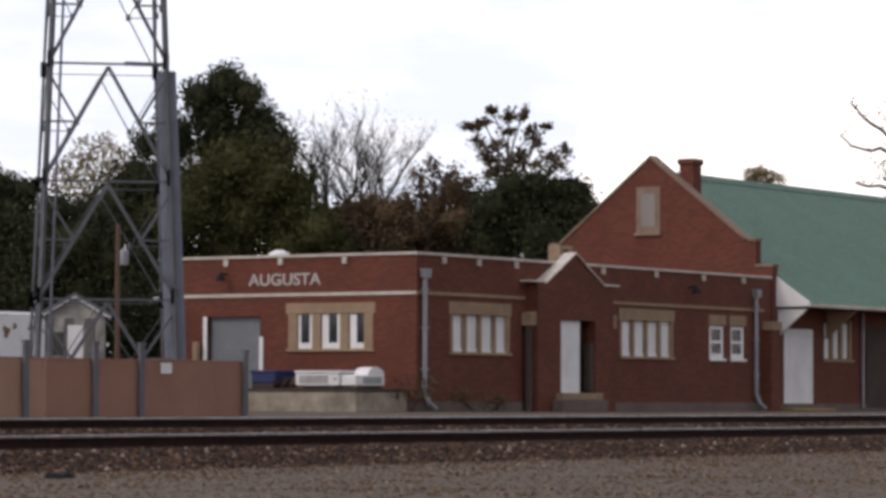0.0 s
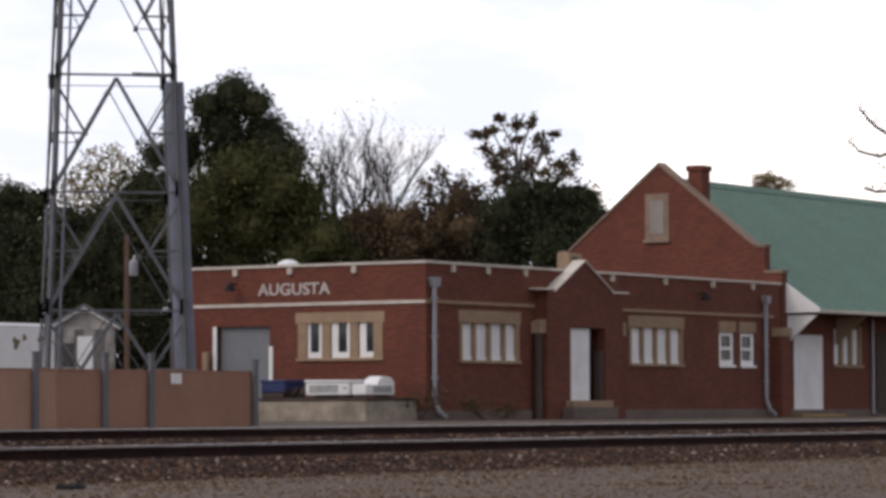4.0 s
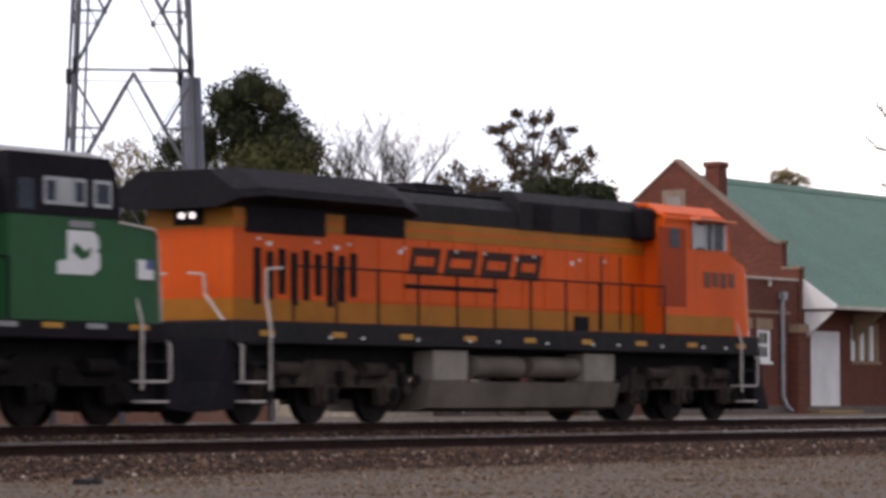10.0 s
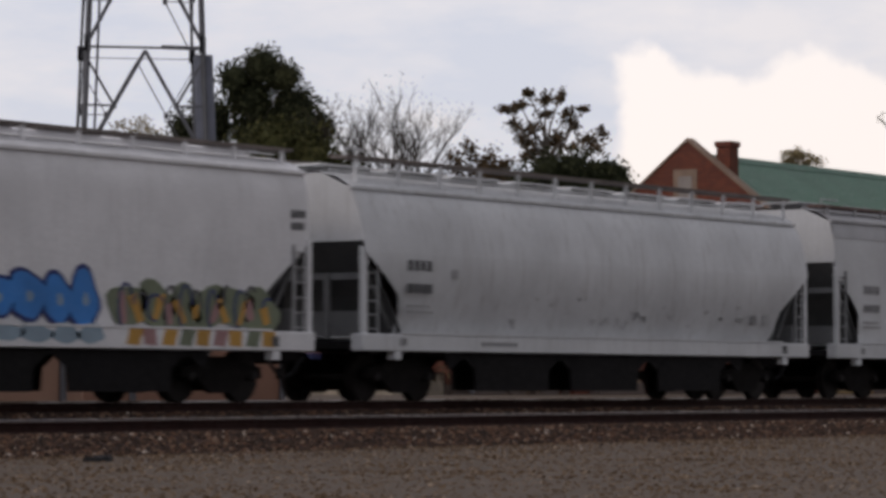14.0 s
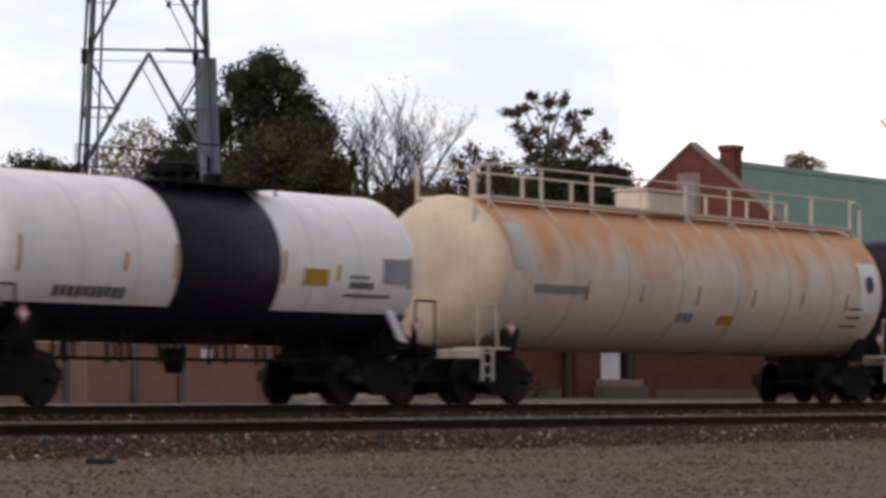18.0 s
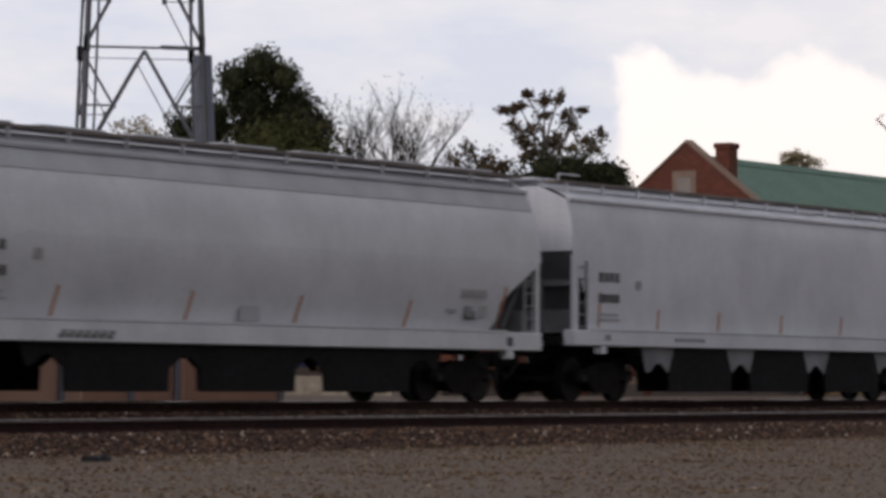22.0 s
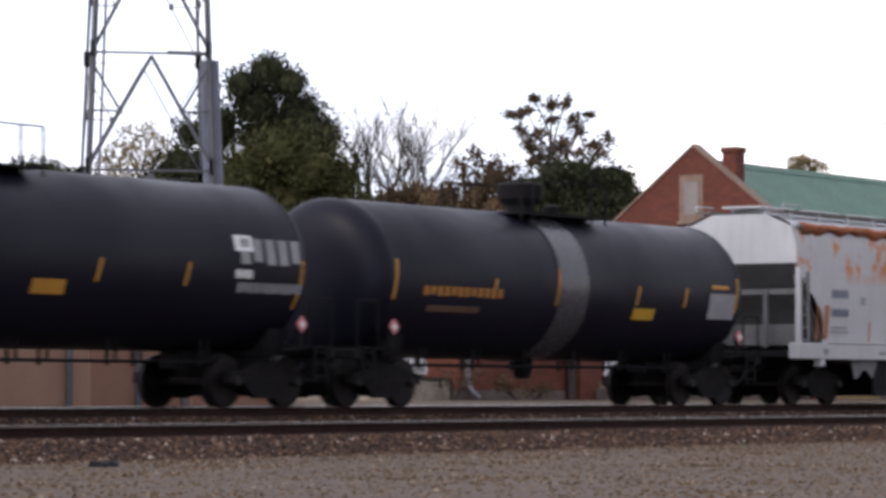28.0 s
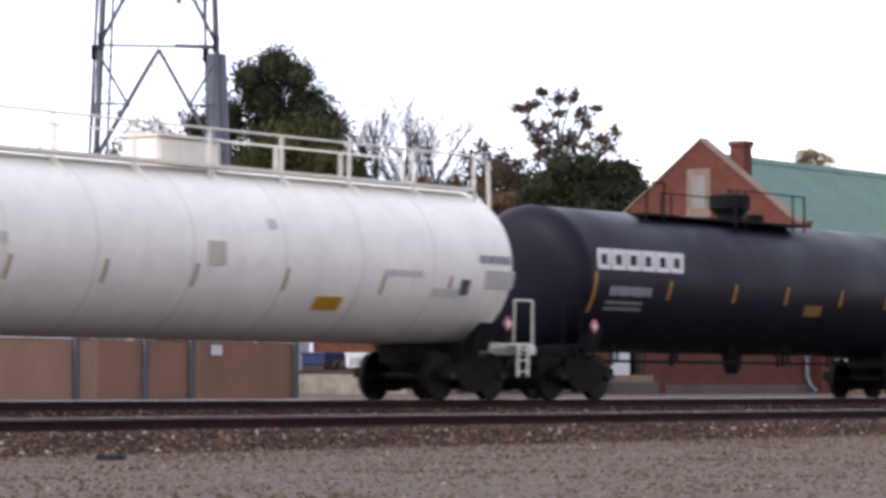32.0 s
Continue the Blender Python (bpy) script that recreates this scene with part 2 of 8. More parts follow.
def stained(name, base, stain, z0, z1, rough=0.6, seed=0.0, grain=0.75):
    """Paint with a ragged rust stain that runs down from the top."""
    m = paint(name, base, rough, dark=0.85, scale=0.5, streak=0.3, seed=seed, rust=0.1, bump=0.05, bump_scale=4.0)
    n, l = m.node_tree.nodes, m.node_tree.links
    b = n["Principled BSDF"]
    old = b.inputs["Base Color"].links[0].from_socket
    co, sep, mp = n.new("ShaderNodeTexCoord"), n.new("ShaderNodeSeparateXYZ"), n.new("ShaderNodeMapping")
    l.new(co.outputs["Object"], sep.inputs[0])
    l.new(co.outputs["Object"], mp.inputs["Vector"])
    mp.inputs["Scale"].default_value = (1.0, 0.5, 0.45)
    no, add, mr, mx = n.new("ShaderNodeTexNoise"), n.new("ShaderNodeMath"), n.new("ShaderNodeMapRange"), n.new("ShaderNodeMixRGB")
    no.inputs["Scale"].default_value, no.inputs["Detail"].default_value, no.inputs["Roughness"].default_value = grain, 8.0, 0.62
    l.new(mp.outputs[0], no.inputs["Vector"])
    add.operation = "MULTIPLY_ADD"
    add.inputs[1].default_value = 4.0
    l.new(no.outputs[0], add.inputs[0])
    l.new(sep.outputs[2], add.inputs[2])
    mr.inputs[1].default_value, mr.inputs[2].default_value, mr.inputs[4].default_value = z0 + 2.0, z1 + 2.0, 0.85
    l.new(add.outputs[0], mr.inputs[0])
    l.new(mr.outputs[0], mx.inputs[0])
    l.new(old, mx.inputs[1])
    mx.inputs[2].default_value = (*stain, 1)
    l.new(mx.outputs[0], b.inputs["Base Color"])
    return m


def rust_spotted(name, base, stain, zlo, zhi, grain, rough=0.6, seed=0.0):
    """Paint with separate ragged rust spots within a band of heights."""
    m = paint(name, base, rough, dark=0.85, scale=0.5, streak=0.3, seed=seed, bump=0.05, bump_scale=4.0)
    n, l = m.node_tree.nodes, m.node_tree.links
    b = n["Principled BSDF"]
    old = b.inputs["Base Color"].links[0].from_socket
    co, sep, mp = n.new("ShaderNodeTexCoord"), n.new("ShaderNodeSeparateXYZ"), n.new("ShaderNodeMapping")
    l.new(co.outputs["Object"], sep.inputs[0])
    l.new(co.outputs["Object"], mp.inputs["Vector"])
    mp.inputs["Scale"].default_value, mp.inputs["Location"].default_value = (1.0, 0.2, 0.75), (seed, 0, seed)
    no = n.new("ShaderNodeTexNoise")
    no.inputs["Scale"].default_value, no.inputs["Detail"].default_value, no.inputs["Roughness"].default_value = grain, 7.0, 0.6
    l.new(mp.outputs[0], no.inputs["Vector"])

    def rng(v, lo, hi, a=0.0, c=1.0):
        r = n.new("ShaderNodeMapRange")
        for k, q in enumerate((lo, hi, a, c)):
            r.inputs[k + 1].default_value = q
        l.new(v, r.inputs[0])
        return r.outputs[0]

    def times(p, q):
        t = n.new("ShaderNodeMath")
        t.operation = "MULTIPLY"
        l.new(p, t.inputs[0])
        l.new(q, t.inputs[1])
        return t.outputs[0]
    fac = times(times(rng(no.outputs[0], 0.50, 0.60), rng(sep.outputs[2], zlo, zlo + 0.4)), rng(sep.outputs[2], zhi - 0.25, zhi, 0.95, 0.3))
    mx = n.new("ShaderNodeMixRGB")
    l.new(fac, mx.inputs[0])
    l.new(old, mx.inputs[1])
    mx.inputs[2].default_value = (*stain, 1)
    l.new(mx.outputs[0], b.inputs["Base Color"])
    return m

# ---- materials ----
BRICK = bpy.data.materials.new("red_brick")
BRICK.use_nodes = True


def brick_nodes(m, a, c, mortar):
    n, l = m.node_tree.nodes, m.node_tree.links
    b = n["Principled BSDF"]
    co, sep = n.new("ShaderNodeTexCoord"), n.new("ShaderNodeSeparateXYZ")
    l.new(co.outputs["Object"], sep.inputs[0])
    add, cmb = n.new("ShaderNodeMath"), n.new("ShaderNodeCombineXYZ")
    add.operation = "ADD"
    l.new(sep.outputs[0], add.inputs[0])
    l.new(sep.outputs[1], add.inputs[1])
    l.new(add.outputs[0], cmb.inputs[0])
    l.new(sep.outputs[2], cmb.inputs[1])
    bt = n.new("ShaderNodeTexBrick")
    bt.inputs["Color1"].default_value, bt.inputs["Color2"].default_value, bt.inputs["Mortar"].default_value = (*a, 1), (*c, 1), (*mortar, 1)
    for k, v in (("Scale", 1.0), ("Mortar Size", 0.006), ("Brick Width", 0.21), ("Row Height", 0.075), ("Bias", 0.1)):
        bt.inputs[k].default_value = v
    l.new(cmb.outputs[0], bt.inputs["Vector"])
    no = n.new("ShaderNodeTexNoise")
    no.inputs["Scale"].default_value, no.inputs["Detail"].default_value = 0.9, 7.0
    l.new(co.outputs["Object"], no.inputs["Vector"])
    mr = n.new("ShaderNodeMapRange")
    mr.inputs[1].default_value, mr.inputs[2].default_value, mr.inputs[4].default_value = 0.4, 0.75, 0.55
    l.new(no.outputs[0], mr.inputs[0])
    mx = n.new("ShaderNodeMixRGB")
    mx.inputs[2].default_value = (a[0] * 0.5, a[1] * 0.5, a[2] * 0.55, 1)
    l.new(mr.outputs[0], mx.inputs[0])
    l.new(bt.outputs["Color"], mx.inputs[1])
    l.new(mx.outputs[0], b.inputs["Base Color"])
    bp = n.new("ShaderNodeBump")
    bp.inputs["Strength"].default_value, bp.inputs["Distance"].default_value = 0.6, 0.01
    l.new(bt.outputs["Fac"], bp.inputs["Height"])
    bp.invert = True
    l.new(bp.outputs[0], b.inputs["Normal"])
    b.inputs["Roughness"].default_value = 0.88


brick_nodes(BRICK, (0.178, 0.044, 0.021), (0.110, 0.0285, 0.0165), (0.11, 0.06, 0.042))
STONE = paint("limestone_trim", (0.34, 0.235, 0.15), 0.85, scale=2.0, streak=0.35)
COPING = paint("pale_coping", (0.62, 0.56, 0.49), 0.8, scale=2.0, streak=0.3)
CONCRETE = paint("old_concrete", (0.44, 0.38, 0.30), 0.9, dark=0.45, scale=1.6, streak=0.5, bump=0.4)
BASE = paint("grey_base_course", (0.16, 0.125, 0.11), 0.9, dark=0.7, scale=1.4, streak=0.4, bump=0.3)
WHITE = paint("white_paint", (0.84, 0.84, 0.83), 0.55, dark=0.88, streak=0.12, bump=0.05)
BOARD = paint("white_window_board", (0.84, 0.85, 0.86), 0.6, dark=0.85, streak=0.15, bump=0.05)
GREEN_ROOF = paint("green_metal_roof", (0.062, 0.155, 0.105), 0.5, dark=0.8, scale=0.6, streak=0.15, bump=0.05)
ROLLUP = paint("grey_rollup_steel", (0.22, 0.24, 0.26), 0.5, dark=0.8, streak=0.2, bump=0.05)
GALV = paint("galvanised_steel", (0.33, 0.34, 0.37), 0.5, 0.25, dark=0.75, scale=2.0, bump=0.08)
TOWER = paint("weathered_tower_steel", (0.115, 0.12, 0.135), 0.6, 0.2, dark=0.7, scale=2.0, bump=0.08)
TOWER_PALE = paint("blue_grey_tower_pole", (0.17, 0.185, 0.235), 0.6, 0.2, dark=0.8, scale=2.0, bump=0.08)
TAR = paint("dark_flat_roof", (0.06, 0.06, 0.06), 0.95, bump=0.3)
FENCE = paint("tan_fence_panel", (0.33, 0.175, 0.12), 0.85, dark=0.82, scale=0.9, streak=0.25, bump=0.1)
FENCE_PALE = paint("faded_fence_panel", (0.40, 0.235, 0.165), 0.85, dark=0.85, scale=0.9, streak=0.2, bump=0.1)
DARKWOOD = paint("dark_wood", (0.07, 0.05, 0.04), 0.9, bump=0.3)
BLUE = paint("blue_plastic", (0.022, 0.035, 0.12), 0.6)
BLACK = paint("black_rubber", (0.02, 0.02, 0.022), 0.7)
GLASS = bpy.data.materials.new("dark_window_glass")
GLASS.use_nodes = True
GLASS.node_tree.nodes["Principled BSDF"].inputs["Base Color"].default_value = (0.012, 0.014, 0.017, 1)
GLASS.node_tree.nodes["Principled BSDF"].inputs["Roughness"].default_value = 0.12
RAIL = paint("rusty_rail", (0.032, 0.014, 0.012), 0.75, 0.2, dark=0.7, scale=3.0, bump=0.2)
RAILSHINE = paint("polished_rail_steel", (0.46, 0.42, 0.41), 0.22, 1.0, dark=0.4, scale=1.3, fine=9.0, bump=0.05)
RAILHEAD = paint("worn_rail_head", (0.62, 0.56, 0.52), 0.5, 0.3, dark=0.75, bump=0.03)
TIE = paint("creosoted_tie", (0.03, 0.021, 0.018), 0.95, dark=0.6, bump=0.4)
BALLAST = paint("brown_ballast", (0.052, 0.026, 0.018), 0.95, dark=0.45, scale=5.0, fine=34.0, bump=1.0, bump_scale=26.0)
GROUND = paint("dry_gravel_ground", (0.085, 0.053, 0.030), 0.95, dark=0.62, scale=1.7, fine=16.0, bump=0.0)
BARK = paint("grey_bark", (0.16, 0.135, 0.115), 0.95, dark=0.6, stretch=(4, 4, 1), bump=0.6)


def island_mat(name, stops, rough=0.8, spec=0.3):
    """Each loose piece takes its own tone out of a few."""
    m = bpy.data.materials.new(name)
    m.use_nodes = True
    n, l = m.node_tree.nodes, m.node_tree.links
    g, r = n.new("ShaderNodeNewGeometry"), n.new("ShaderNodeValToRGB")
    els = r.color_ramp.elements
    while len(els) < len(stops):
        els.new(0.5)
    for e, (p, c) in zip(els, stops):
        e.position, e.color = p, (*c, 1)
    l.new(g.outputs["Random Per Island"], r.inputs[0])
    b = n["Principled BSDF"]
    l.new(r.outputs[0], b.inputs["Base Color"])
    b.inputs["Roughness"].default_value, b.inputs["Specular IOR Level"].default_value = rough, spec
    return m


STONES = island_mat("ballast_stones", [(0.0, (0.018, 0.012, 0.010)), (0.5, (0.046, 0.027, 0.018)), (0.85, (0.10, 0.052, 0.031)), (0.975, (0.16, 0.11, 0.08)), (1.0, (0.34, 0.29, 0.25))], 0.95)
GRIT = island_mat("dry_grass_and_gravel", [(0.0, (0.10, 0.066, 0.041)), (0.4, (0.145, 0.098, 0.062)), (0.85, (0.20, 0.143, 0.097)), (1.0, (0.36, 0.28, 0.21))], 0.95)
LEAF_DARK = island_mat("dark_evergreen_leaves", [(0.0, (0.02, 0.024, 0.014)), (0.6, (0.038, 0.043, 0.022)), (1.0, (0.065, 0.068, 0.034))], 0.9, 0.1)
LEAF_OLIVE = island_mat("olive_leaves", [(0.0, (0.03, 0.034, 0.014)), (0.6, (0.06, 0.062, 0.024)), (1.0, (0.095, 0.088, 0.036))], 0.9, 0.1)
LEAF_BROWN = island_mat("brown_autumn_leaves", [(0.0, (0.045, 0.033, 0.02)), (0.6, (0.09, 0.063, 0.037)), (1.0, (0.15, 0.10, 0.055))], 0.9, 0.1)
LEAF_PALE = island_mat("pale_autumn_leaves", [(0.0, (0.14, 0.12, 0.06)), (0.6, (0.27, 0.22, 0.12)), (1.0, (0.36, 0.30, 0.19))], 0.85)
LEAF_GREY = island_mat("withered_grey_leaves", [(0.0, (0.04, 0.034, 0.028)), (1.0, (0.10, 0.085, 0.062))], 0.9, 0.1)
TWIG = paint("grey_twigs", (0.058, 0.049, 0.042), 0.9, bump=0.0)

# ---- ground and tracks ----
prof = [(-2500, -0.6), (-40, -0.6), (0, -0.6), (15, -0.6), (26.8, -0.6), (28.0, -0.62), (39.6, -0.5), (41.0, -0.14), (44, -0.08), (50, 0.0), (66, 0.0), (90, 0.4), (130, 1.0), (600, 1.0), (3500, 1.0)]
xs = [-2500, -300, -60, 0, 40, 80, 120, 160, 300, 900, 3500]
g = Geo().skin([[(x, y, z) for y, z in prof] for x in xs])
tagged(part("ground", g, GROUND, None), "dry grey-brown gravel and grass along the railway", "ground", kind="structure")

bed = [(27.3, -0.63), (28.3, -0.50), (29.1, -0.40), (32.9, -0.37), (34.0, -0.27), (34.7, -0.19), (38.1, -0.19), (38.9, -0.26), (40.3, -0.34), (40.6, -0.6)]
g = Geo().skin([[(x, y, z) for y, z in bed] for x in range(-250, 700, 25)])
track_bed = tagged(part("track_bed", g, BALLAST, None), "bed of brown crushed-stone railway ballast under two tracks", "ballast", kind="structure")


def rail_profile(y, top):
    h = 0.168
    return [(y - 0.07, top - h), (y + 0.07, top - h), (y + 0.07, top - h + 0.014), (y + 0.012, top - h + 0.03), (y + 0.012, top - 0.045), (y + 0.036, top - 0.035), (y + 0.036, top - 0.008),
            (y + 0.026, top), (y - 0.026, top), (y - 0.036, top - 0.008), (y - 0.036, top - 0.035), (y - 0.012, top - 0.045), (y - 0.012, top - h + 0.03), (y - 0.07, top - h + 0.014)]


def make_track(y, top, label):
    t = thing("railway_track", label, "railway track", (0, y, top), kind="structure")
    for s in (-1, 1):
        r = part("rail", Geo().prism(rail_profile(s * 0.755, 0.0), "x", -250, 680), RAIL, t)
        part("rail_head", Geo().box(-250, 680, s * 0.755 - 0.024, s * 0.755 + 0.024, 0.0005, 0.003), RAILHEAD, r, "polished running surface of the rail")
        part("gauge_corner", Geo().prism([(s * 0.755 - s * y, z) for y, z in ((0.006, 0.006), (0.037, -0.003), (0.038, -0.007), (0.02, -0.006))], "x", -250, 680), RAILSHINE, r, "wheel-polished inner corner of the rail")
    tie_mesh = Geo().box(-0.115, 0.115, -1.3, 1.3, -0.348, -0.172, 0.012).mesh("tie", TIE)
    plate = Geo()
    for i in range(190):
        x = 18 + i * 0.52
        part("tie", tie_mesh, TIE, t, "", (x + random.uniform(-0.03, 0.03), random.uniform(-0.04, 0.04), random.uniform(-0.006, 0.004)))
        for s in (-1, 1):
            plate.box(x - 0.09, x + 0.09, s * 0.755 - 0.17, s * 0.755 + 0.17, -0.176, -0.16)
    part("tie_plates", plate, RAIL, t, "rusty steel tie plates under the rails")
    return t


make_track(36.4, 0.0, "main railway track with rusty rails on dark wooden ties")
make_track(31.4, -0.21, "second railway track with dark rusty rails in ballast")


def rock(v, f, p, r, rnd):
    """A six-cornered stone."""
    n = len(v)
    a = rnd.uniform(0, 6.28)
    q = [rnd.uniform(0.6, 1.1) * r for _ in range(6)]
    for i in range(4):
        t = a + i * 1.571
        v.append((p[0] + q[i] * math.cos(t), p[1] + q[i] * math.sin(t), p[2] + rnd.uniform(-0.25, 0.25) * r))
    v.append((p[0], p[1], p[2] + q[4] * 0.75))
    v.append((p[0], p[1], p[2] - q[5] * 0.5))
    for i in range(4):
        j = (i + 1) % 4
        f.append((n + i, n + j, n + 4))
        f.append((n + j, n + i, n + 5))


def bed_height(y):
    return float(np.interp(y, [p[0] for p in bed], [p[1] for p in bed]))


rnd = random.Random(4)
v, f = [], []
for _ in range(30000):
    x = 26 + 62 * rnd.random() ** 1.2
    y = rnd.uniform(27.3, 29.9) if rnd.random() < 0.62 else rnd.uniform(32.7, 35.2)
    if rnd.random() < 0.1:
        y = 27.3 - 2.6 * rnd.random() ** 2
    rock(v, f, (x, y, bed_height(y) + 0.01), rnd.uniform(0.025, 0.07), rnd)
me = bpy.data.meshes.new("stones")
me.from_pydata(v, [], f)
me.materials.append(STONES)
tagged(part("ballast_stones", me, STONES, None), "loose brown and grey ballast stones beside the rails", "ballast", kind="stuff")

v, f = [], []
for _ in range(30000):
    x, y = rnd.uniform(15, 66), rnd.uniform(11, 27.5)
    if rnd.random() < 0.08:
        rock(v, f, (x, y, -0.6), rnd.uniform(0.012, 0.035), rnd)
        continue
    tall = 0.6 + 0.9 * max(0.0, math.sin(x * 1.3 + math.sin(y * 0.7) * 2) * math.sin(y * 1.1 + x * 0.4))
    for _ in range(2):
        a, h, w = rnd.uniform(0, 6.28), rnd.uniform(0.008, 0.026) * tall, rnd.uniform(0.02, 0.06)
        n = len(v)
        dx, dy = math.cos(a), math.sin(a)
        v += [(x - dx * w, y - dy * w, -0.605), (x + dx * w, y + dy * w, -0.605), (x + dx * w * 0.4 + dy * h * 0.5, y - dx * h * 0.5, -0.6 + h)]
        f.append((n, n + 1, n + 2))
me = bpy.data.meshes.new("grit")
me.from_pydata(v, [], f)
me.materials.append(GRIT)
tagged(part("dry_grass", me, GRIT, None), "short dry grass and grit on the verge", "grass", kind="stuff")

# a dropped strip of dark rubber by the verge
g = Geo().skin([[(30.72 + i * 0.045, 25.30 + 0.03 * math.sin(i), -0.6), (30.72 + i * 0.045, 25.32 + 0.02 * math.sin(i), -0.545 + 0.02 * math.sin(i * 2.1)), (30.72 + i * 0.045, 25.5 + 0.03 * math.sin(i * 1.3), -0.545 + 0.02 * math.cos(i * 1.7)), (30.72 + i * 0.045, 25.54, -0.6)] for i in range(8)], caps=True)
g.smooth = True
tagged(part("tyre_scrap", g, BLACK, None), "torn black scrap of tyre lying on gravel", "debris")

# ---- station ----
X0, X1, Y0, Y1 = 79.7, 101.8, 52.5, 61.4
TOP = 4.52
station = thing("station_building", "low red brick railway station with pale stone trim and flat roof", "building", (0, 0, 0))


def wall_with_holes(axis, at, thick, lo, hi, z0, z1, holes):
    """A wall as blocks round its openings; holes: (a, b, za, zb) along the wall. axis 'y': the face looks to -Y at y = at; axis 'x': to -X."""
    us = sorted({lo, hi, *[h[0] for h in holes], *[h[1] for h in holes]})
    zs = sorted({z0, z1, *[h[2] for h in holes], *[h[3] for h in holes]})

    def solid(i, k):
        if not (0 <= i < len(us) - 1 and 0 <= k < len(zs) - 1):
            return False
        u, z = (us[i] + us[i + 1]) / 2, (zs[k] + zs[k + 1]) / 2
        return not any(h[0] < u < h[1] and h[2] < z < h[3] for h in holes)
    g, known = Geo(), {}

    def vert(i, k, back):
        key = (i, k, back)
        if key not in known:
            known[key] = len(g.v)
            d = at + (thick if back else 0)
            g.v.append((us[i], d, zs[k]) if axis == "y" else (d, us[i], zs[k]))
        return known[key]
    for i in range(len(us) - 1):
        for k in range(len(zs) - 1):
            if not solid(i, k):
                continue
            ring = [(i, k), (i + 1, k), (i + 1, k + 1), (i, k + 1)]
            for back in (0, 1):
                g.f.append(tuple(vert(*p, back) for p in ring))
            for (di, dk), (p, q) in (((0, -1), (0, 1)), ((1, 0), (1, 2)), ((0, 1), (2, 3)), ((-1, 0), (3, 0))):
                if not solid(i + di, k + dk):
                    g.f.append((vert(*ring[p], 0), vert(*ring[q], 0), vert(*ring[q], 1), vert(*ring[p], 1)))
    return g


q1 = (81.5, 84.75, 1.72, 3.2)
q2 = (91.4, 94.85, 1.72, 3.25)
pr = (97.35, 99.9, 1.72, 2.85)
part("wall", wall_with_holes("y", Y0, 0.36, X0, X1, 0, TOP, [q1, q2, pr, (87.0, 89.3, 0, 3.0)]), BRICK, station)
tri, dr = (54.03, 57.0, 1.80, 3.15), (58.05, 60.0, 0.3, 2.8)
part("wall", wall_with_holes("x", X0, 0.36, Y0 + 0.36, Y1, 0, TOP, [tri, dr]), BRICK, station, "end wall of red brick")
part("wall", Geo().box(X0, X1, Y1, Y1 + 0.36, 0, TOP), BRICK, station)
part("roof", Geo().box(X0 + 0.3, X1, Y0 + 0.3, Y1, 4.1, 4.25), TAR, station)
g = Geo().box(X0 - 0.06, X1, Y0 - 0.06, Y0 + 0.42, TOP, TOP + 0.08, 0.01)
part("coping", g, COPING, station, "pale coping on the parapet")
part("coping", Geo().box(X0 - 0.06, X0 + 0.42, Y0 + 0.42, Y1 + 0.42, TOP, TOP + 0.08, 0.01), COPING, station)
for a in (81.0, 82.9, 85.0, 90.2, 93.6, 96.8, 99.6):
    part("scupper", Geo().box(a, a + 0.16, Y0 - 0.09, Y0, TOP - 0.22, TOP - 0.02, 0.01), COPING, station)
for a in (54.9, 57.2, 59.2):
    part("scupper", Geo().box(X0 - 0.09, X0, a, a + 0.16, TOP - 0.22, TOP - 0.02, 0.01), COPING, station)
part("belt_course", Geo().box(X0 - 0.05, 85.6, Y0 - 0.05, Y0, 3.37, 3.47, 0.008), STONE, station)
part("belt_course", Geo().box(90.4, 101.2, Y0 - 0.05, Y0, 3.37, 3.47, 0.008), STONE, station)
part("belt_course", Geo().box(X0 - 0.05, X0, Y0, Y1, 3.37, 3.47, 0.008), COPING, station)
part("base_course", Geo().box(X0 - 0.05, 85.4, Y0 - 0.07, Y0, 0, 0.28, 0.01), BASE, station)
part("base_course", Geo().box(90.4, 101.2, Y0 - 0.07, Y0, 0, 0.28, 0.01), BASE, station)
part("base_course", Geo().box(X0 - 0.07, X0, Y0, 58.0, 0, 0.28, 0.01), BASE, station)


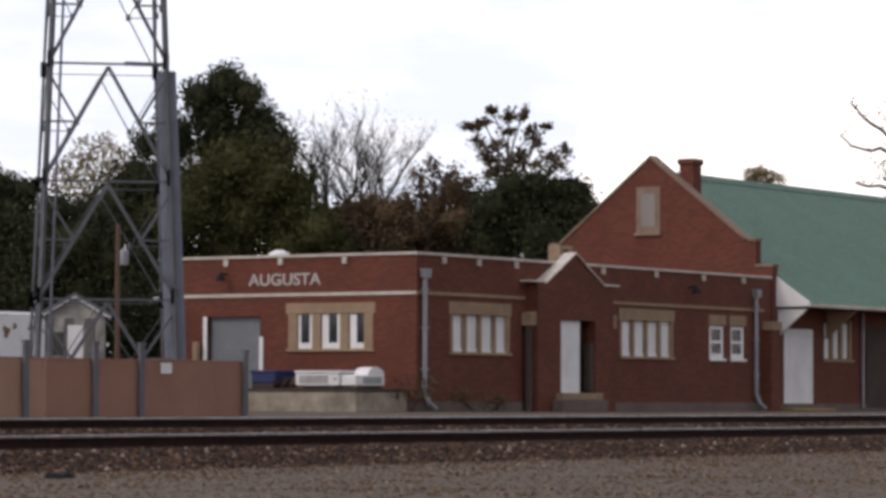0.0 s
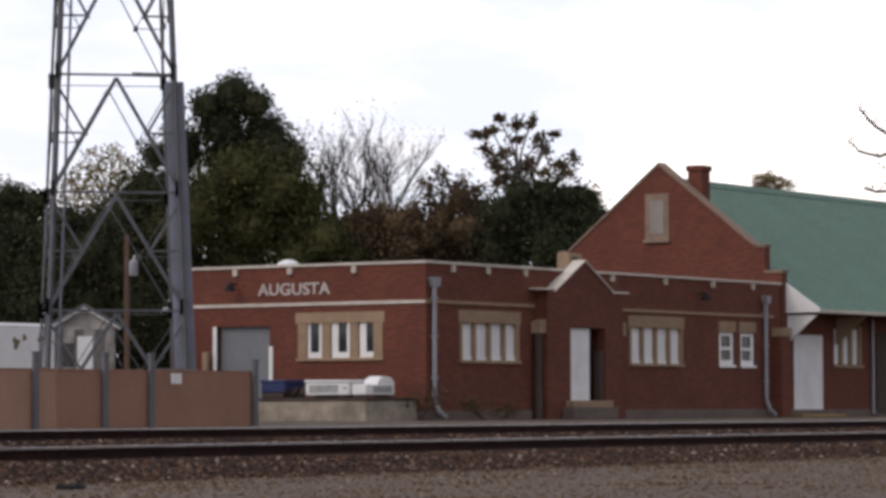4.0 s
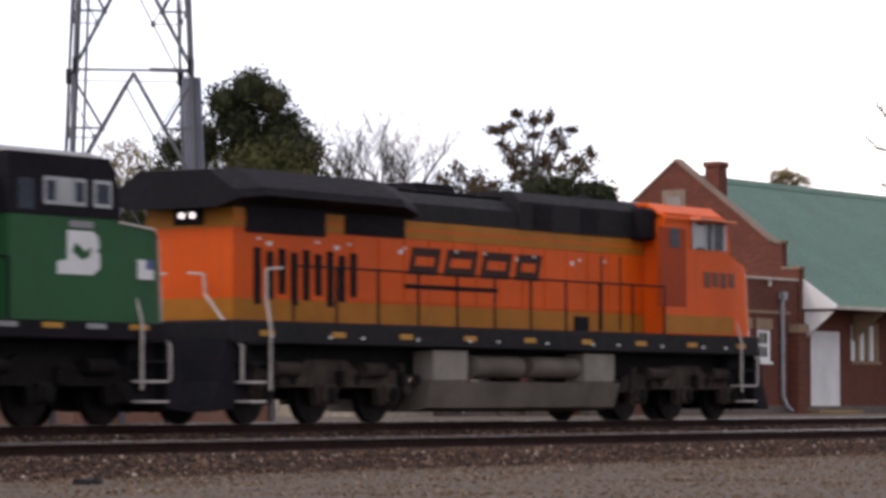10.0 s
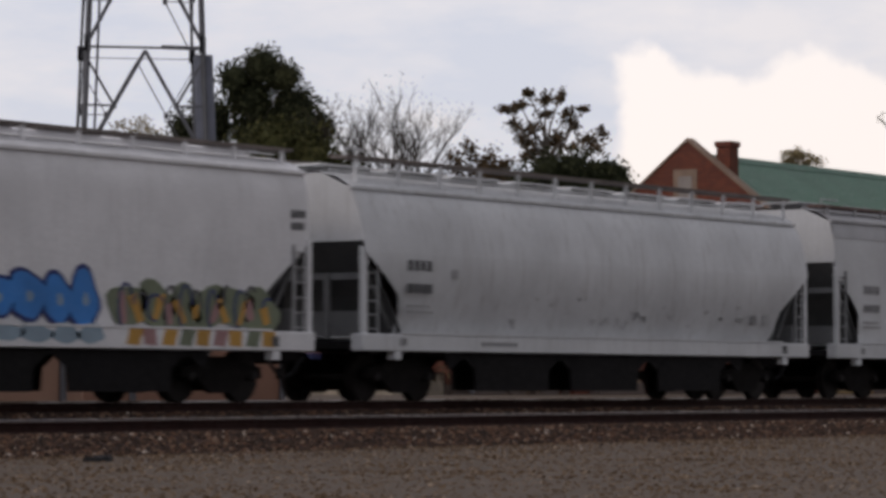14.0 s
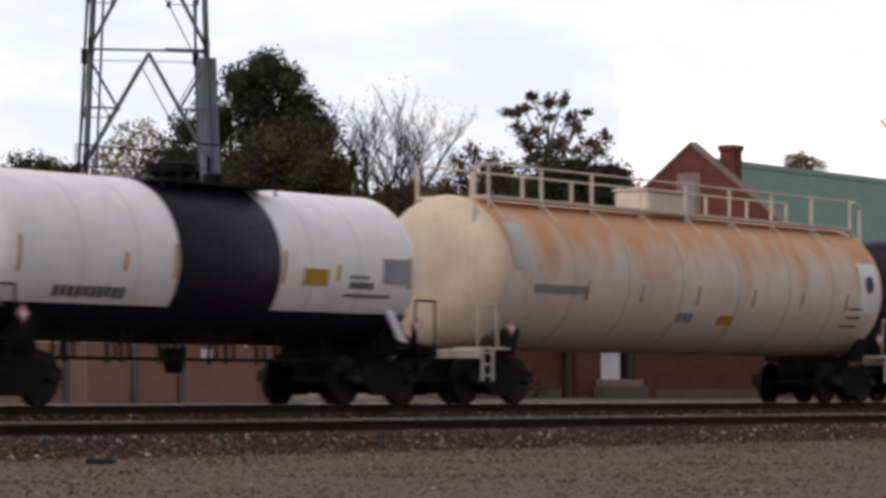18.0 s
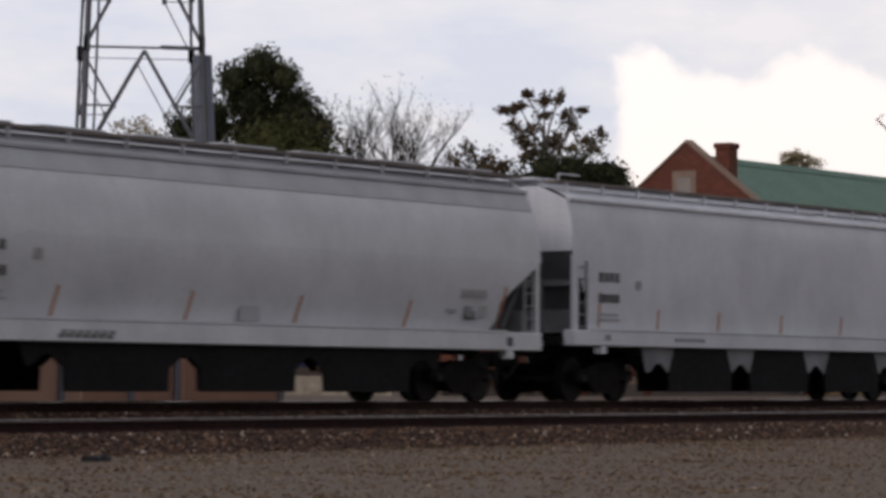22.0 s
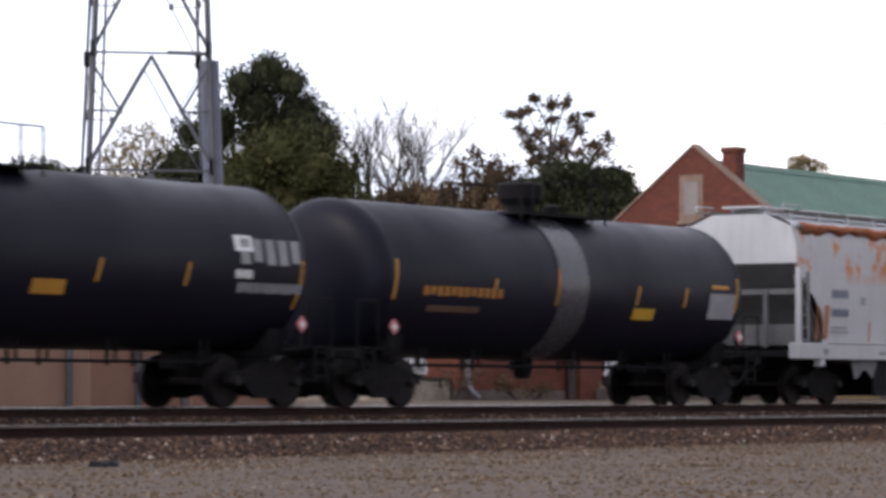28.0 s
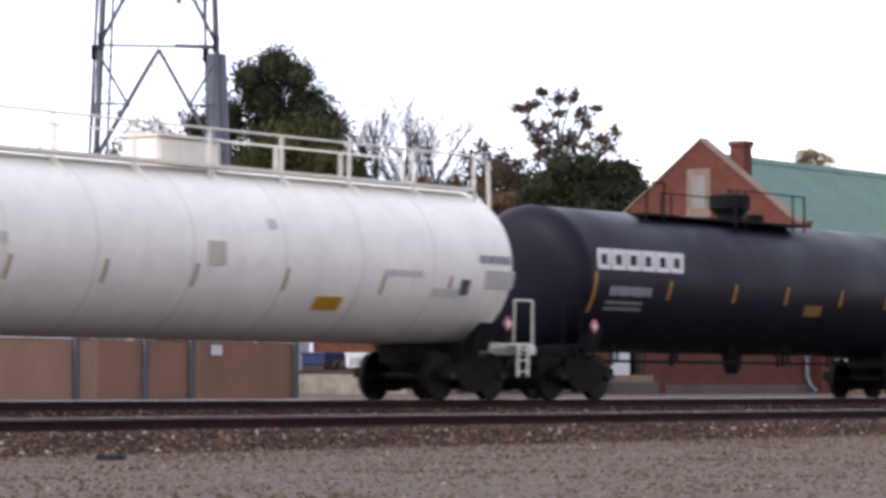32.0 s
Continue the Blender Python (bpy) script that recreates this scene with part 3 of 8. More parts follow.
def window_row(axis, at, hole, n, board, name="window", lintel=0.36, dark=False):
    """A stone-framed row of n lights set in a wall."""
    a, b, z0, z1 = hole

    def put(geo, p, q, y0, y1, c, d, bev=0.0):
        return geo.box(p, q, at + y0, at + y1, c, d, bev) if axis == "y" else geo.box(at + y0, at + y1, p, q, c, d, bev)
    w = part(name, put(Geo(), a, b, 0.30, 0.34, z0, z1), DARKWOOD, station)
    part("lintel", put(Geo(), a - 0.1, b + 0.1, -0.025, 0.2, z1 - lintel, z1 + 0.02, 0.01), STONE, w, "tan stone lintel")
    part("sill", put(Geo(), a - 0.06, b + 0.06, -0.07, 0.2, z0 - 0.06, z0 + 0.03, 0.01), STONE, w)
    step, m = (b - a) / n, 0.30 if dark else 0.12
    for i in range(n + 1):
        c = a + i * step
        e = m / 2 if 0 < i < n else m
        lo, hi = (c - m / 2, c + m / 2) if 0 < i < n else ((a - 0.02, a + m) if i == 0 else (b - m, b + 0.02))
        part("mullion", put(Geo(), lo, hi, -0.015, 0.2, z0 + 0.03, z1 - lintel, 0.008), STONE, w)
    for i in range(n):
        p, q = a + i * step + m / 2 + 0.02, a + (i + 1) * step - m / 2 - 0.02
        if dark:
            fr = part("frame", put(Geo(), p, p + 0.11, 0.05, 0.12, z0 + 0.03, z1 - lintel), WHITE, w, "wide white window frame")
            part("frame", put(Geo(), q - 0.23, q, 0.05, 0.12, z0 + 0.03, z1 - lintel), WHITE, w)
            part("bottom_rail", put(Geo(), p + 0.11, q - 0.23, 0.05, 0.12, z0 + 0.03, z0 + 0.20), WHITE, fr)
            part("pane", put(Geo(), p + 0.11, q - 0.23, 0.09, 0.1, z0 + 0.2, z1 - lintel), GLASS, w, "dark glass pane")
        else:
            fr = part("sash", put(Geo(), p, q, 0.10, 0.16, z0 + 0.03, z1 - lintel, 0.01), BOARD, w, "pale painted board in the window")
            part("bottom_rail", put(Geo(), p, q, 0.07, 0.10, z0 + 0.03, z0 + 0.14), WHITE, fr)
    return w


window_row("y", Y0, q1, 4, True)
window_row("y", Y0, q2, 4, True)
window_row("x", X0, tri, 3, False, dark=True, lintel=0.3)
for a in (97.4, 98.85):
    w = part("window", Geo().box(a, a + 1.0, Y0 + 0.3, Y0 + 0.34, 1.72, 2.85), DARKWOOD, station)
    for p, q, c, d in ((a, a + 0.16, 1.75, 2.82), (a + 0.84, a + 1.0, 1.75, 2.82), (a + 0.16, a + 0.84, 1.75, 1.92), (a + 0.16, a + 0.84, 2.25, 2.35), (a + 0.16, a + 0.84, 2.72, 2.82)):
        part("frame", Geo().box(p, q, Y0 + 0.04, Y0 + 0.12, c, d), WHITE, w)
    part("pane", Geo().box(a + 0.16, a + 0.84, Y0 + 0.09, Y0 + 0.1, 1.92, 2.72), GLASS, w)
    part("sill", Geo().box(a - 0.05, a + 1.05, Y0 - 0.06, Y0 + 0.04, 1.66, 1.75, 0.01), WHITE, w)
    part("lintel", Geo().box(a - 0.1, a + 1.1, Y0 - 0.02, Y0 + 0.04, 2.84, 3.2, 0.01), STONE, w)
part("wall_infill", Geo().box(98.4, 98.85, Y0, Y0 + 0.3, 1.72, 2.85), BRICK, station)

# roll-up door in the end wall
rd = part("rollup_door", Geo().box(X0 + 0.2, X0 + 0.24, 58.05, 60.0, 0.3, 2.8), ROLLUP, station, "grey steel roll-up door")
for i in range(24):
    part("slat", Geo().box(X0 + 0.185, X0 + 0.2, 58.07, 59.98, 0.32 + i * 0.1, 0.405 + i * 0.1, 0.004), ROLLUP, rd)
part("jamb", Geo().box(X0 - 0.03, X0 + 0.1, 57.93, 58.07, 0.58, 2.2, 0.01), WHITE, rd, "white corner guard")
part("jamb", Geo().box(X0 - 0.03, X0 + 0.1, 60.0, 60.14, 0.58, 2.8, 0.01), WHITE, rd)
part("bollard", Geo().box(X0 - 0.3, X0 - 0.12, 60.15, 60.35, 0, 2.05, 0.03), STONE, rd)

# name on the end wall and lamp
words("AUGUSTA", 0.50, 0.012, "station_name", paint("white_letters", (0.55, 0.51, 0.48), 0.6), station, pose(X0 - 0.015, 57.16, 3.86, 90, 0, -90) @ Matrix.Diagonal((1.14, 0.98, 1, 1)), "white raised letters of the station name")
lp = part("wall_lamp", Geo().rod((X0, 59.26, 4.05), (X0 - 0.35, 59.26, 4.1), 0.025).lathe([(3.86, 0.16), (3.98, 0.13), (4.08, 0.05)], "z", (X0 - 0.35, 59.26, 0), 14), BLACK, station, "dark gooseneck wall lamp")
lp2 = part("wall_lamp", Geo().rod((95.9, Y0, 4.05), (95.9, Y0 - 0.3, 4.1), 0.025).lathe([(3.86, 0.16), (3.98, 0.13), (4.08, 0.05)], "z", (95.9, Y0 - 0.3, 0), 14), BLACK, station, "dark gooseneck wall lamp")

# downpipes
for x in (79.98, 100.5):
    dp = part("downpipe", Geo().rod((x, Y0 - 0.1, 0.55), (x, Y0 - 0.1, 4.0), 0.075, 10).path([(x, Y0 - 0.1, 0.58), (x + 0.08, Y0 - 0.2, 0.25), (x + 0.3, Y0 - 0.3, 0.08)], 0.075, 10), GALV, station, "pale galvanised downpipe")
    part("rain_head", Geo().prism([(x - 0.1, 3.85), (x + 0.1, 3.85), (x + 0.17, 4.12), (x - 0.17, 4.12)], "y", Y0 - 0.24, Y0 - 0.01), GALV, dp)
    for z in (1.2, 2.4, 3.5):
        part("strap", Geo().box(x - 0.1, x + 0.1, Y0 - 0.19, Y0 - 0.005, z, z + 0.05), GALV, dp)

# entrance porch
YP = 52.1
g = wall_with_holes("y", YP, 0.32, 85.75, 90.3, 0, 3.3, [(87.1, 89.2, 0.3, 2.8)])
pp = part("porch", g, BRICK, station, "shallow brick entrance porch with a pointed gable")
part("porch_gable", Geo().prism([(85.75, 3.3), (90.3, 3.3), (90.3, 3.9), (89.75, 3.9), (87.95, 4.84), (86.15, 3.9), (85.75, 3.9)], "y", YP, YP + 0.32), BRICK, pp)
for x in (85.75, 89.98):
    part("porch_side", Geo().box(x, x + 0.32, YP + 0.32, Y0, 0, 3.85), BRICK, pp)
for s, x in ((1, 85.3), (-1, 89.85)):
    part("coping", Geo().prism([(87.95 - s * 1.8, 3.86), (87.95 - s * 1.8, 3.91), (87.95, 4.89), (87.95, 4.84)], "y", YP - 0.05, YP + 0.38), COPING, pp)
    part("kneeler", Geo().box(x, x + 0.8, YP - 0.05, YP + 0.38, 3.90, 3.96, 0.015), COPING, pp)
part("porch_roof", Geo().prism([(86.2, 3.8), (89.7, 3.8), (87.95, 4.75)], "y", YP + 0.32, Y0 + 0.2), TAR, pp)
fb = part("flue_block", Geo().box(88.3, 89.1, Y0 + 0.36, Y0 + 0.8, 4.26, 5.14, 0.02), STONE, pp, "tan stone flue block behind the parapet")
part("flue_mouth", Geo().box(88.48, 88.78, Y0 + 0.34, Y0 + 0.358, 4.86, 5.02), DARKWOOD, fb)
for x in (85.45, 90.3):
    part("buttress_cap", Geo().prism([(x, 2.6), (x + 0.3, 2.6), (x + 0.3, 3.02), (x, 2.96)], "y", YP + 0.05, Y0), STONE, pp, "tan stone cap on the porch corner")
# upright cylinder added to make the dark strip beside the porch
part("corner_cylinder", Geo().rod((85.58, Y0 - 0.17, 0), (85.58, Y0 - 0.17, 2.62), 0.13, 12), DARKWOOD, pp, "added dark cylinder in the porch corner")
part("buttress", Geo().box(90.3, 90.58, YP + 0.08, Y0, 0, 2.6), BRICK, pp)
door_leaf = part("entrance_door", Geo().box(87.12, 88.4, YP + 0.10, YP + 0.16, 0.57, 2.78, 0.008), BOARD, pp, "plain white boarded door")
part("door_recess", Geo().box(88.4, 89.2, YP + 0.5, YP + 0.55, 0.3, 2.8), DARKWOOD, pp)
part("jamb", Geo().box(88.95, 89.2, YP + 0.05, YP + 0.3, 0.6, 2.1, 0.02), DARKWOOD, pp)
part("stoop", Geo().box(86.6, 89.3, YP - 0.4, YP, 0, 0.36, 0.015), BASE, station, "worn concrete stoop")
part("stoop_step", Geo().box(86.8, 89.25, YP - 0.25, YP + 0.3, 0.36, 0.57, 0.015), STONE, station)
part("pilaster", Geo().box(101.15, 101.8, Y0 - 0.35, Y0, 0, 2.75), BRICK, station)
part("pilaster_cap", Geo().prism([(101.1, 2.75), (101.82, 2.75), (101.82, 3.05), (101.1, 3.05)], "y", Y0 - 0.4, Y0), STONE, station)
part("roof_vent", Geo().lathe([(4.25, 0.25), (4.62, 0.25), (4.66, 0.34), (4.74, 0.3), (4.82, 0.12)], "z", (81.0, 58.3, 0), 16), WHITE, station, "white roof ventilator")

# freight house with the tall gable
XG, YC = 101.8, 57.24
WEATHERED = paint("weathered_stone", (0.27, 0.19, 0.14), 0.9, dark=0.7, scale=2.0, streak=0.3)
freight = thing("freight_house", "tall brick freight house with stepped gable and green metal roof", "building", (0, 0, 0))
gable = [(52.45, 0), (62.0, 0), (62.0, 4.95), (61.3, 4.95), (61.3, 5.85), (60.95, 5.85), (YC, 8.85), (53.4, 5.85), (53.1, 5.85), (53.1, 4.95), (52.45, 4.95)]
part("wall", Geo().prism(gable, "x", XG, XG + 0.4), BRICK, freight, "gable wall of red brick")
for a, b in (((52.4, 4.95), (53.1, 4.95)), ((53.05, 5.85), (53.5, 5.85)), ((53.42, 5.83), (YC, 8.85)), ((YC, 8.85), (61.0, 5.83)), ((60.9, 5.85), (61.35, 5.85)), ((61.3, 4.95), (62.05, 4.95))):
    part("coping", Geo().prism([(a[0], a[1]), (b[0], b[1]), (b[0], b[1] + 0.1), (a[0], a[1] + 0.1)], "x", XG - 0.05, XG + 0.45), WEATHERED, freight)
vent = part("gable_window", Geo().box(XG - 0.03, XG, 56.85, 57.8, 6.2, 7.85), WEATHERED, freight, "narrow stone-framed gable window")
part("pane", Geo().box(XG - 0.045, XG - 0.03, 57.05, 57.6, 6.45, 7.6), paint("dull_gable_pane", (0.27, 0.24, 0.22), 0.7), vent)
part("sill", Geo().box(XG - 0.12, XG, 56.8, 57.85, 6.12, 6.22, 0.01), WEATHERED, vent)
ch = part("chimney", Geo().box(102.25, 102.85, 55.78, 56.33, 5.5, 8.7), BRICK, freight, "square brick chimney")
part("chimney_cap", Geo().box(102.19, 102.91, 55.72, 56.39, 8.62, 8.82, 0.02), BRICK, ch)
XE = 150.0
fd, fw = (102.75, 105.0, 0.05, 2.85), (105.85, 108.15, 1.8, 3.2)
part("wall", wall_with_holes("y", Y0, 0.36, XG + 0.4, XE, 0, 4.3, [fd, fw]), BRICK, freight)
part("wall", Geo().box(XG + 0.4, XE, 61.64, 62.0, 0, 4.3), BRICK, freight)
part("wall", Geo().prism([(52.5, 0), (62, 0), (62, 4.3), (YC, 8.1), (52.5, 4.3)], "x", XE, XE + 0.3), BRICK, freight)
roof = part("roof", Geo().prism([(51.3, 3.62), (YC, 8.28), (63.18, 3.62), (63.18, 3.7), (YC, 8.38), (51.3, 3.7)], "x", XG + 0.4, XE + 0.5), GREEN_ROOF, freight, "green standing-seam metal roof")
for i in range(110):
    x = XG + 0.6 + i * 0.44
    part("seam", Geo().prism([(51.3, 3.70), (YC, 8.38), (YC, 8.396), (51.3, 3.716)], "x", x, x + 0.035), GREEN_ROOF, roof)
part("ridge_cap", Geo().prism([(YC - 0.2, 8.25), (YC, 8.42), (YC + 0.2, 8.25), (YC, 8.48)], "x", XG + 0.4, XE + 0.5), GREEN_ROOF, roof)
part("gutter", Geo().box(XG + 0.5, XE, 51.18, 51.32, 3.55, 3.68, 0.02), COPING, roof, "pale gutter along the eave")
part("soffit", Geo().prism([(51.3, 3.55), (52.5, 4.2), (52.5, 4.27), (51.3, 3.61)], "x", XG + 0.4, XE), DARKWOOD, roof)
part("eave_end", Geo().prism([(51.2, 3.58), (52.45, 3.58), (52.45, 4.6), (51.2, 3.72)], "x", XG + 0.30, XG + 0.40), WHITE, freight, "white painted end of the eave")
for x in (XG + 0.45, 106.0, 111.5, 117.0, 122.5, 128.0):
    part("bracket", Geo().prism([(51.35, 3.5), (52.5, 3.5), (52.5, 2.55)], "x", x, x + 0.14), WHITE if x < 105 else STONE, freight)
fdoor = part("freight_door", Geo().box(102.75, 105.0, Y0 + 0.02, Y0 + 0.10, 0.05, 2.85), BOARD, freight, "large white boarded freight door")
for i in range(8):
    part("board", Geo().box(102.77 + i * 0.278, 103.03 + i * 0.278, Y0 + 0.0, Y0 + 0.02, 0.07, 2.83, 0.004), BOARD, fdoor)
part("threshold", Geo().box(102.3, 105.6, Y0 - 0.6, Y0, 0, 0.1, 0.02), paint("yellowed_timber", (0.36, 0.24, 0.1), 0.9), freight, "yellowed timber ramp")
w = part("window", Geo().box(105.85, 108.15, Y0 + 0.3, Y0 + 0.34, 1.8, 3.2), DARKWOOD, freight)
for i in range(3):
    part("sash", Geo().box(105.95 + i * 0.75, 106.35 + i * 0.75, Y0 + 0.08, Y0 + 0.14, 1.85, 3.1, 0.01), BOARD, w)
    part("mullion", Geo().box(106.4 + i * 0.75, 106.6 + i * 0.75, Y0 + 0.0, Y0 + 0.2, 1.8, 3.2, 0.01), STONE, w)
part("sill", Geo().box(105.8, 108.2, Y0 - 0.06, Y0 + 0.1, 1.72, 1.82, 0.01), STONE, w)
part("sliding_door", Geo().box(109.2, 112.5, Y0 - 0.06, Y0 - 0.002, 0.1, 3.0), DARKWOOD, freight, "dark wooden sliding freight door")
part("downpipe", Geo().rod((108.8, Y0 - 0.09, 0.1), (108.8, Y0 - 0.09, 3.5), 0.06, 10), GALV, freight)
part("base_course", Geo().box(XG + 0.4, XE, Y0 - 0.05, Y0, 0, 0.26, 0.01), BASE, freight)

# ---- loading dock and what lies on it ----
dock = tagged(part("loading_dock", Geo().box(77.0, 79.62, 52.75, 56.5, -0.05, 0.58, 0.03), CONCRETE, None), "stained concrete loading dock beside the station", "dock")
part("deck_edge", Geo().box(76.96, 79.6, 52.71, 56.5, 0.58, 0.66, 0.012), DARKWOOD, dock, "dark timber edge on the dock")
PANEL = paint("weathered_grey_panel", (0.42, 0.43, 0.42), 0.7, dark=0.7, scale=3.0, streak=0.4)
rnd = random.Random(12)
bin_ = thing("storage_bin", "low white steel bin with a grey side panel on the dock", "bin", (77.15, 52.85, 0.66))
for yy in (0.75, 1.75):
    part("bearer", Geo().box(-0.03, 1.25, yy, yy + 0.12, 0, 0.07, 0.01), DARKWOOD, bin_)
part("body", Geo().box(0, 1.2, 0.58, 2.1, 0.07, 0.44, 0.03), WHITE, bin_)
part("panel", Geo().box(-0.008, 0, 0.95, 1.96, 0.14, 0.37, 0.003), PANEL, bin_, "weathered grey panel")
part("lid", Geo().box(-0.03, 1.22, 0.5, 2.12, 0.44, 0.50, 0.02), WHITE, bin_)
for yy in (0.66, 1.3):
    part("handle", Geo().box(-0.03, -0.008, yy, yy + 0.1, 0.24, 0.29, 0.006), GALV, bin_)
hood_bin = thing("storage_bin", "white steel bin with a rounded hood at one end", "bin", (77.15, 52.85, 0.66))
for x in (0.1, 1.15):
    part("bearer", Geo().box(x, x + 0.12, 0, 0.5, 0, 0.07, 0.01), DARKWOOD, hood_bin)
part("body", Geo().box(0, 1.45, 0, 0.5, 0.07, 0.38, 0.03), WHITE, hood_bin)
arc = [(1.02 + 0.42 * math.cos(a * math.pi / 10), 0.37 + 0.24 * math.sin(a * math.pi / 10)) for a in range(11)]
part("hood", Geo().prism(arc, "y", 0.01, 0.49), WHITE, hood_bin, "rounded white hood")
part("panel", Geo().box(0.35, 1.3, -0.008, 0, 0.14, 0.33, 0.003), PANEL, hood_bin)
heap = thing("scrap_heap", "low heap of dark rusty scrap on the dock", "scrap", (77.6, 55.35, 0.66))
for k in range(14):
    x, y, r = rnd.uniform(-0.45, 0.4), rnd.uniform(-0.3, 0.35), rnd.uniform(0.07, 0.16)
    part("lump", Geo().beam((x - r, y, 0.06), (x + r, y + rnd.uniform(-0.2, 0.2), rnd.uniform(0.12, 0.34)), r, r * 0.7), DARKWOOD if k % 3 else RAIL, heap)
crate = thing("crate", "dark blue plastic crate on a timber skid", "crate", (77.6, 56.05, 0.66))
part("body", Geo().box(-0.5, 0.5, -0.42, 0.42, 0.14, 0.5, 0.04), BLUE, crate)
part("rim", Geo().box(-0.53, 0.53, -0.45, 0.45, 0.44, 0.52, 0.02), BLUE, crate)
for x in (-0.32, 0.0, 0.32):
    part("rib", Geo().box(x - 0.03, x + 0.03, -0.44, -0.42, 0.16, 0.44), BLUE, crate)
part("skid", Geo().box(-0.5, 0.5, -0.4, 0.4, 0, 0.14, 0.02), DARKWOOD, crate)
drum = thing("drum", "dark steel drum standing by the dock", "drum", (76.2, 57.3, 0.0))
part("body", Geo().lathe([(0, 0.28), (0.29, 0.28), (0.3, 0.3), (0.32, 0.3), (0.33, 0.28), (0.6, 0.28), (0.61, 0.3), (0.63, 0.3), (0.64, 0.28), (0.86, 0.28)], "z", (0, 0, 0), 20), BLACK, drum)
part("rim", Geo().lathe([(0.86, 0.29), (0.89, 0.29)], "z", (0, 0, 0), 20), GALV, drum)

# ---- fence ----
POSTM = paint("dull_post_steel", (0.15, 0.15, 0.165), 0.6, 0.2, dark=0.75)
fence = thing("fence", "low tan panel fence with grey steel posts beside the track", "fence", (0, 46.0, 0))
for i, (a, b) in enumerate(((48.6, 51.8), (51.84, 55.35), (55.39, 58.9), (58.94, 62.55))):
    pn = part("panel", Geo().box(a, b, 0.0, 0.04, -0.06, 1.2 if i else 1.14, 0.008), FENCE_PALE if i < 2 else FENCE, fence)
    part("top_rail", Geo().box(a, b, -0.012, 0.05, 1.2 if i else 1.14, 1.235 if i else 1.175, 0.006), FENCE, pn)
for x in (51.0, 54.62, 56.97, 58.6, 62.5):
    ps = part("post", Geo().box(x - 0.08, x + 0.08, -0.1, -0.014, -0.08, 1.55 if x < 62 else 1.45, 0.01), POSTM, fence)
    part("cap", Geo().box(x - 0.1, x + 0.1, -0.12, 0.0, 1.55 if x < 62 else 1.45, 1.6 if x < 62 else 1.5, 0.01), POSTM, ps)
part("notice", Geo().box(59.35, 59.75, -0.03, -0.012, 0.92, 1.16, 0.004), WHITE, fence, "small white notice plate")

# ---- white container, shed, utility pole ----
box_ = thing("storage_tank", "white box-shaped storage tank with rust spots", "tank", (70.1, 60.0, 0))
BOXM = paint("rust_spotted_white", (0.88, 0.89, 0.90), 0.5, dark=0.93, rust=0.35, seed=3.3)
part("body", Geo().box(-4.0, 2.1, 0, 2.2, 0.5, 2.75, 0.06), BOXM, box_)
for x in (-3.5, -1.0, 1.5):
    part("leg", Geo().box(x, x + 0.2, 0.2, 2.0, 0, 0.5, 0.01), DARKWOOD, box_)
part("vent_pipe", Geo().rod((0.4, 1, 2.7), (0.4, 1, 3.1), 0.05), DARKWOOD, box_)
for k, (x, z, s) in enumerate(((0.4, 2.2, 0.22), (0.75, 2.35, 0.12), (1.45, 2.35, 0.18))):
    part("rust_patch", Geo().prism([(x + s * (0.7 + 0.3 * math.sin(i * 2.3 + k)) * math.cos(i * 0.7), z + s * (0.7 + 0.3 * math.cos(i * 1.9 + k)) * math.sin(i * 0.7)) for i in range(9)], "y", -0.006, 0.002), paint("rust_spot", (0.22, 0.16, 0.10), 0.9), box_)
shed = thing("shed", "small weathered shed with peeling pale boards and dark roof", "shed", (75.9, 62.0, 0), rz=-50)
SHED = paint("peeling_boards", (0.46, 0.44, 0.41), 0.9, dark=0.35, scale=1.6, fine=6.0, streak=0.6, bump=0.3)
part("wall", Geo().prism([(-0.9, 0), (0.9, 0), (0.9, 2.8), (0, 3.32), (-0.9, 2.8)], "y", 0, 2.4), SHED, shed)
for s in (-1, 1):
    part("roof_slope", Geo().prism([(s * 1.1, 2.72), (0, 3.36), (0, 3.46), (s * 1.1, 2.82)], "y", -0.2, 2.6), POSTM, shed, "grey roof slope")
    part("barge_board", Geo().prism([(s * 1.05, 2.68), (0, 3.29), (0, 3.37), (s * 1.05, 2.76)], "y", -0.16, -0.1), BOARD, shed)
part("window", Geo().box(-0.2, 0.25, -0.035, 0.0, 1.5, 2.5), BOARD, shed)
part("window", Geo().box(-0.62, -0.3, -0.035, 0.0, 1.6, 2.3), GLASS, shed)
for i in range(6):
    part("board", Geo().box(-0.88 + i * 0.3, -0.61 + i * 0.3, -0.025, -0.004, 0.05, 2.7, 0.006), SHED if i % 2 else paint("bare_grey_board", (0.2, 0.19, 0.18), 0.95, dark=0.4, scale=2.0, streak=0.5), shed)
pole = thing("utility_pole", "brown wooden utility pole with grey transformer can", "pole", (75.4, 60.0, 0))
part("pole", Geo().rod((0, 0, -0.3), (0, 0, 5.4), 0.09, 12, 0.07), paint("pole_wood", (0.13, 0.075, 0.05), 0.9, stretch=(6, 6, 0.5), bump=0.4), pole)
tr = part("transformer", Geo().lathe([(4.2, 0.11), (4.24, 0.13), (4.6, 0.13), (4.64, 0.1), (4.68, 0.03)], "z", (0.0, -0.23, 0), 16), GALV, pole, "pale grey transformer can")
part("bushing", Geo().rod((0.02, -0.23, 4.66), (0.04, -0.24, 4.8), 0.02), WHITE, tr)

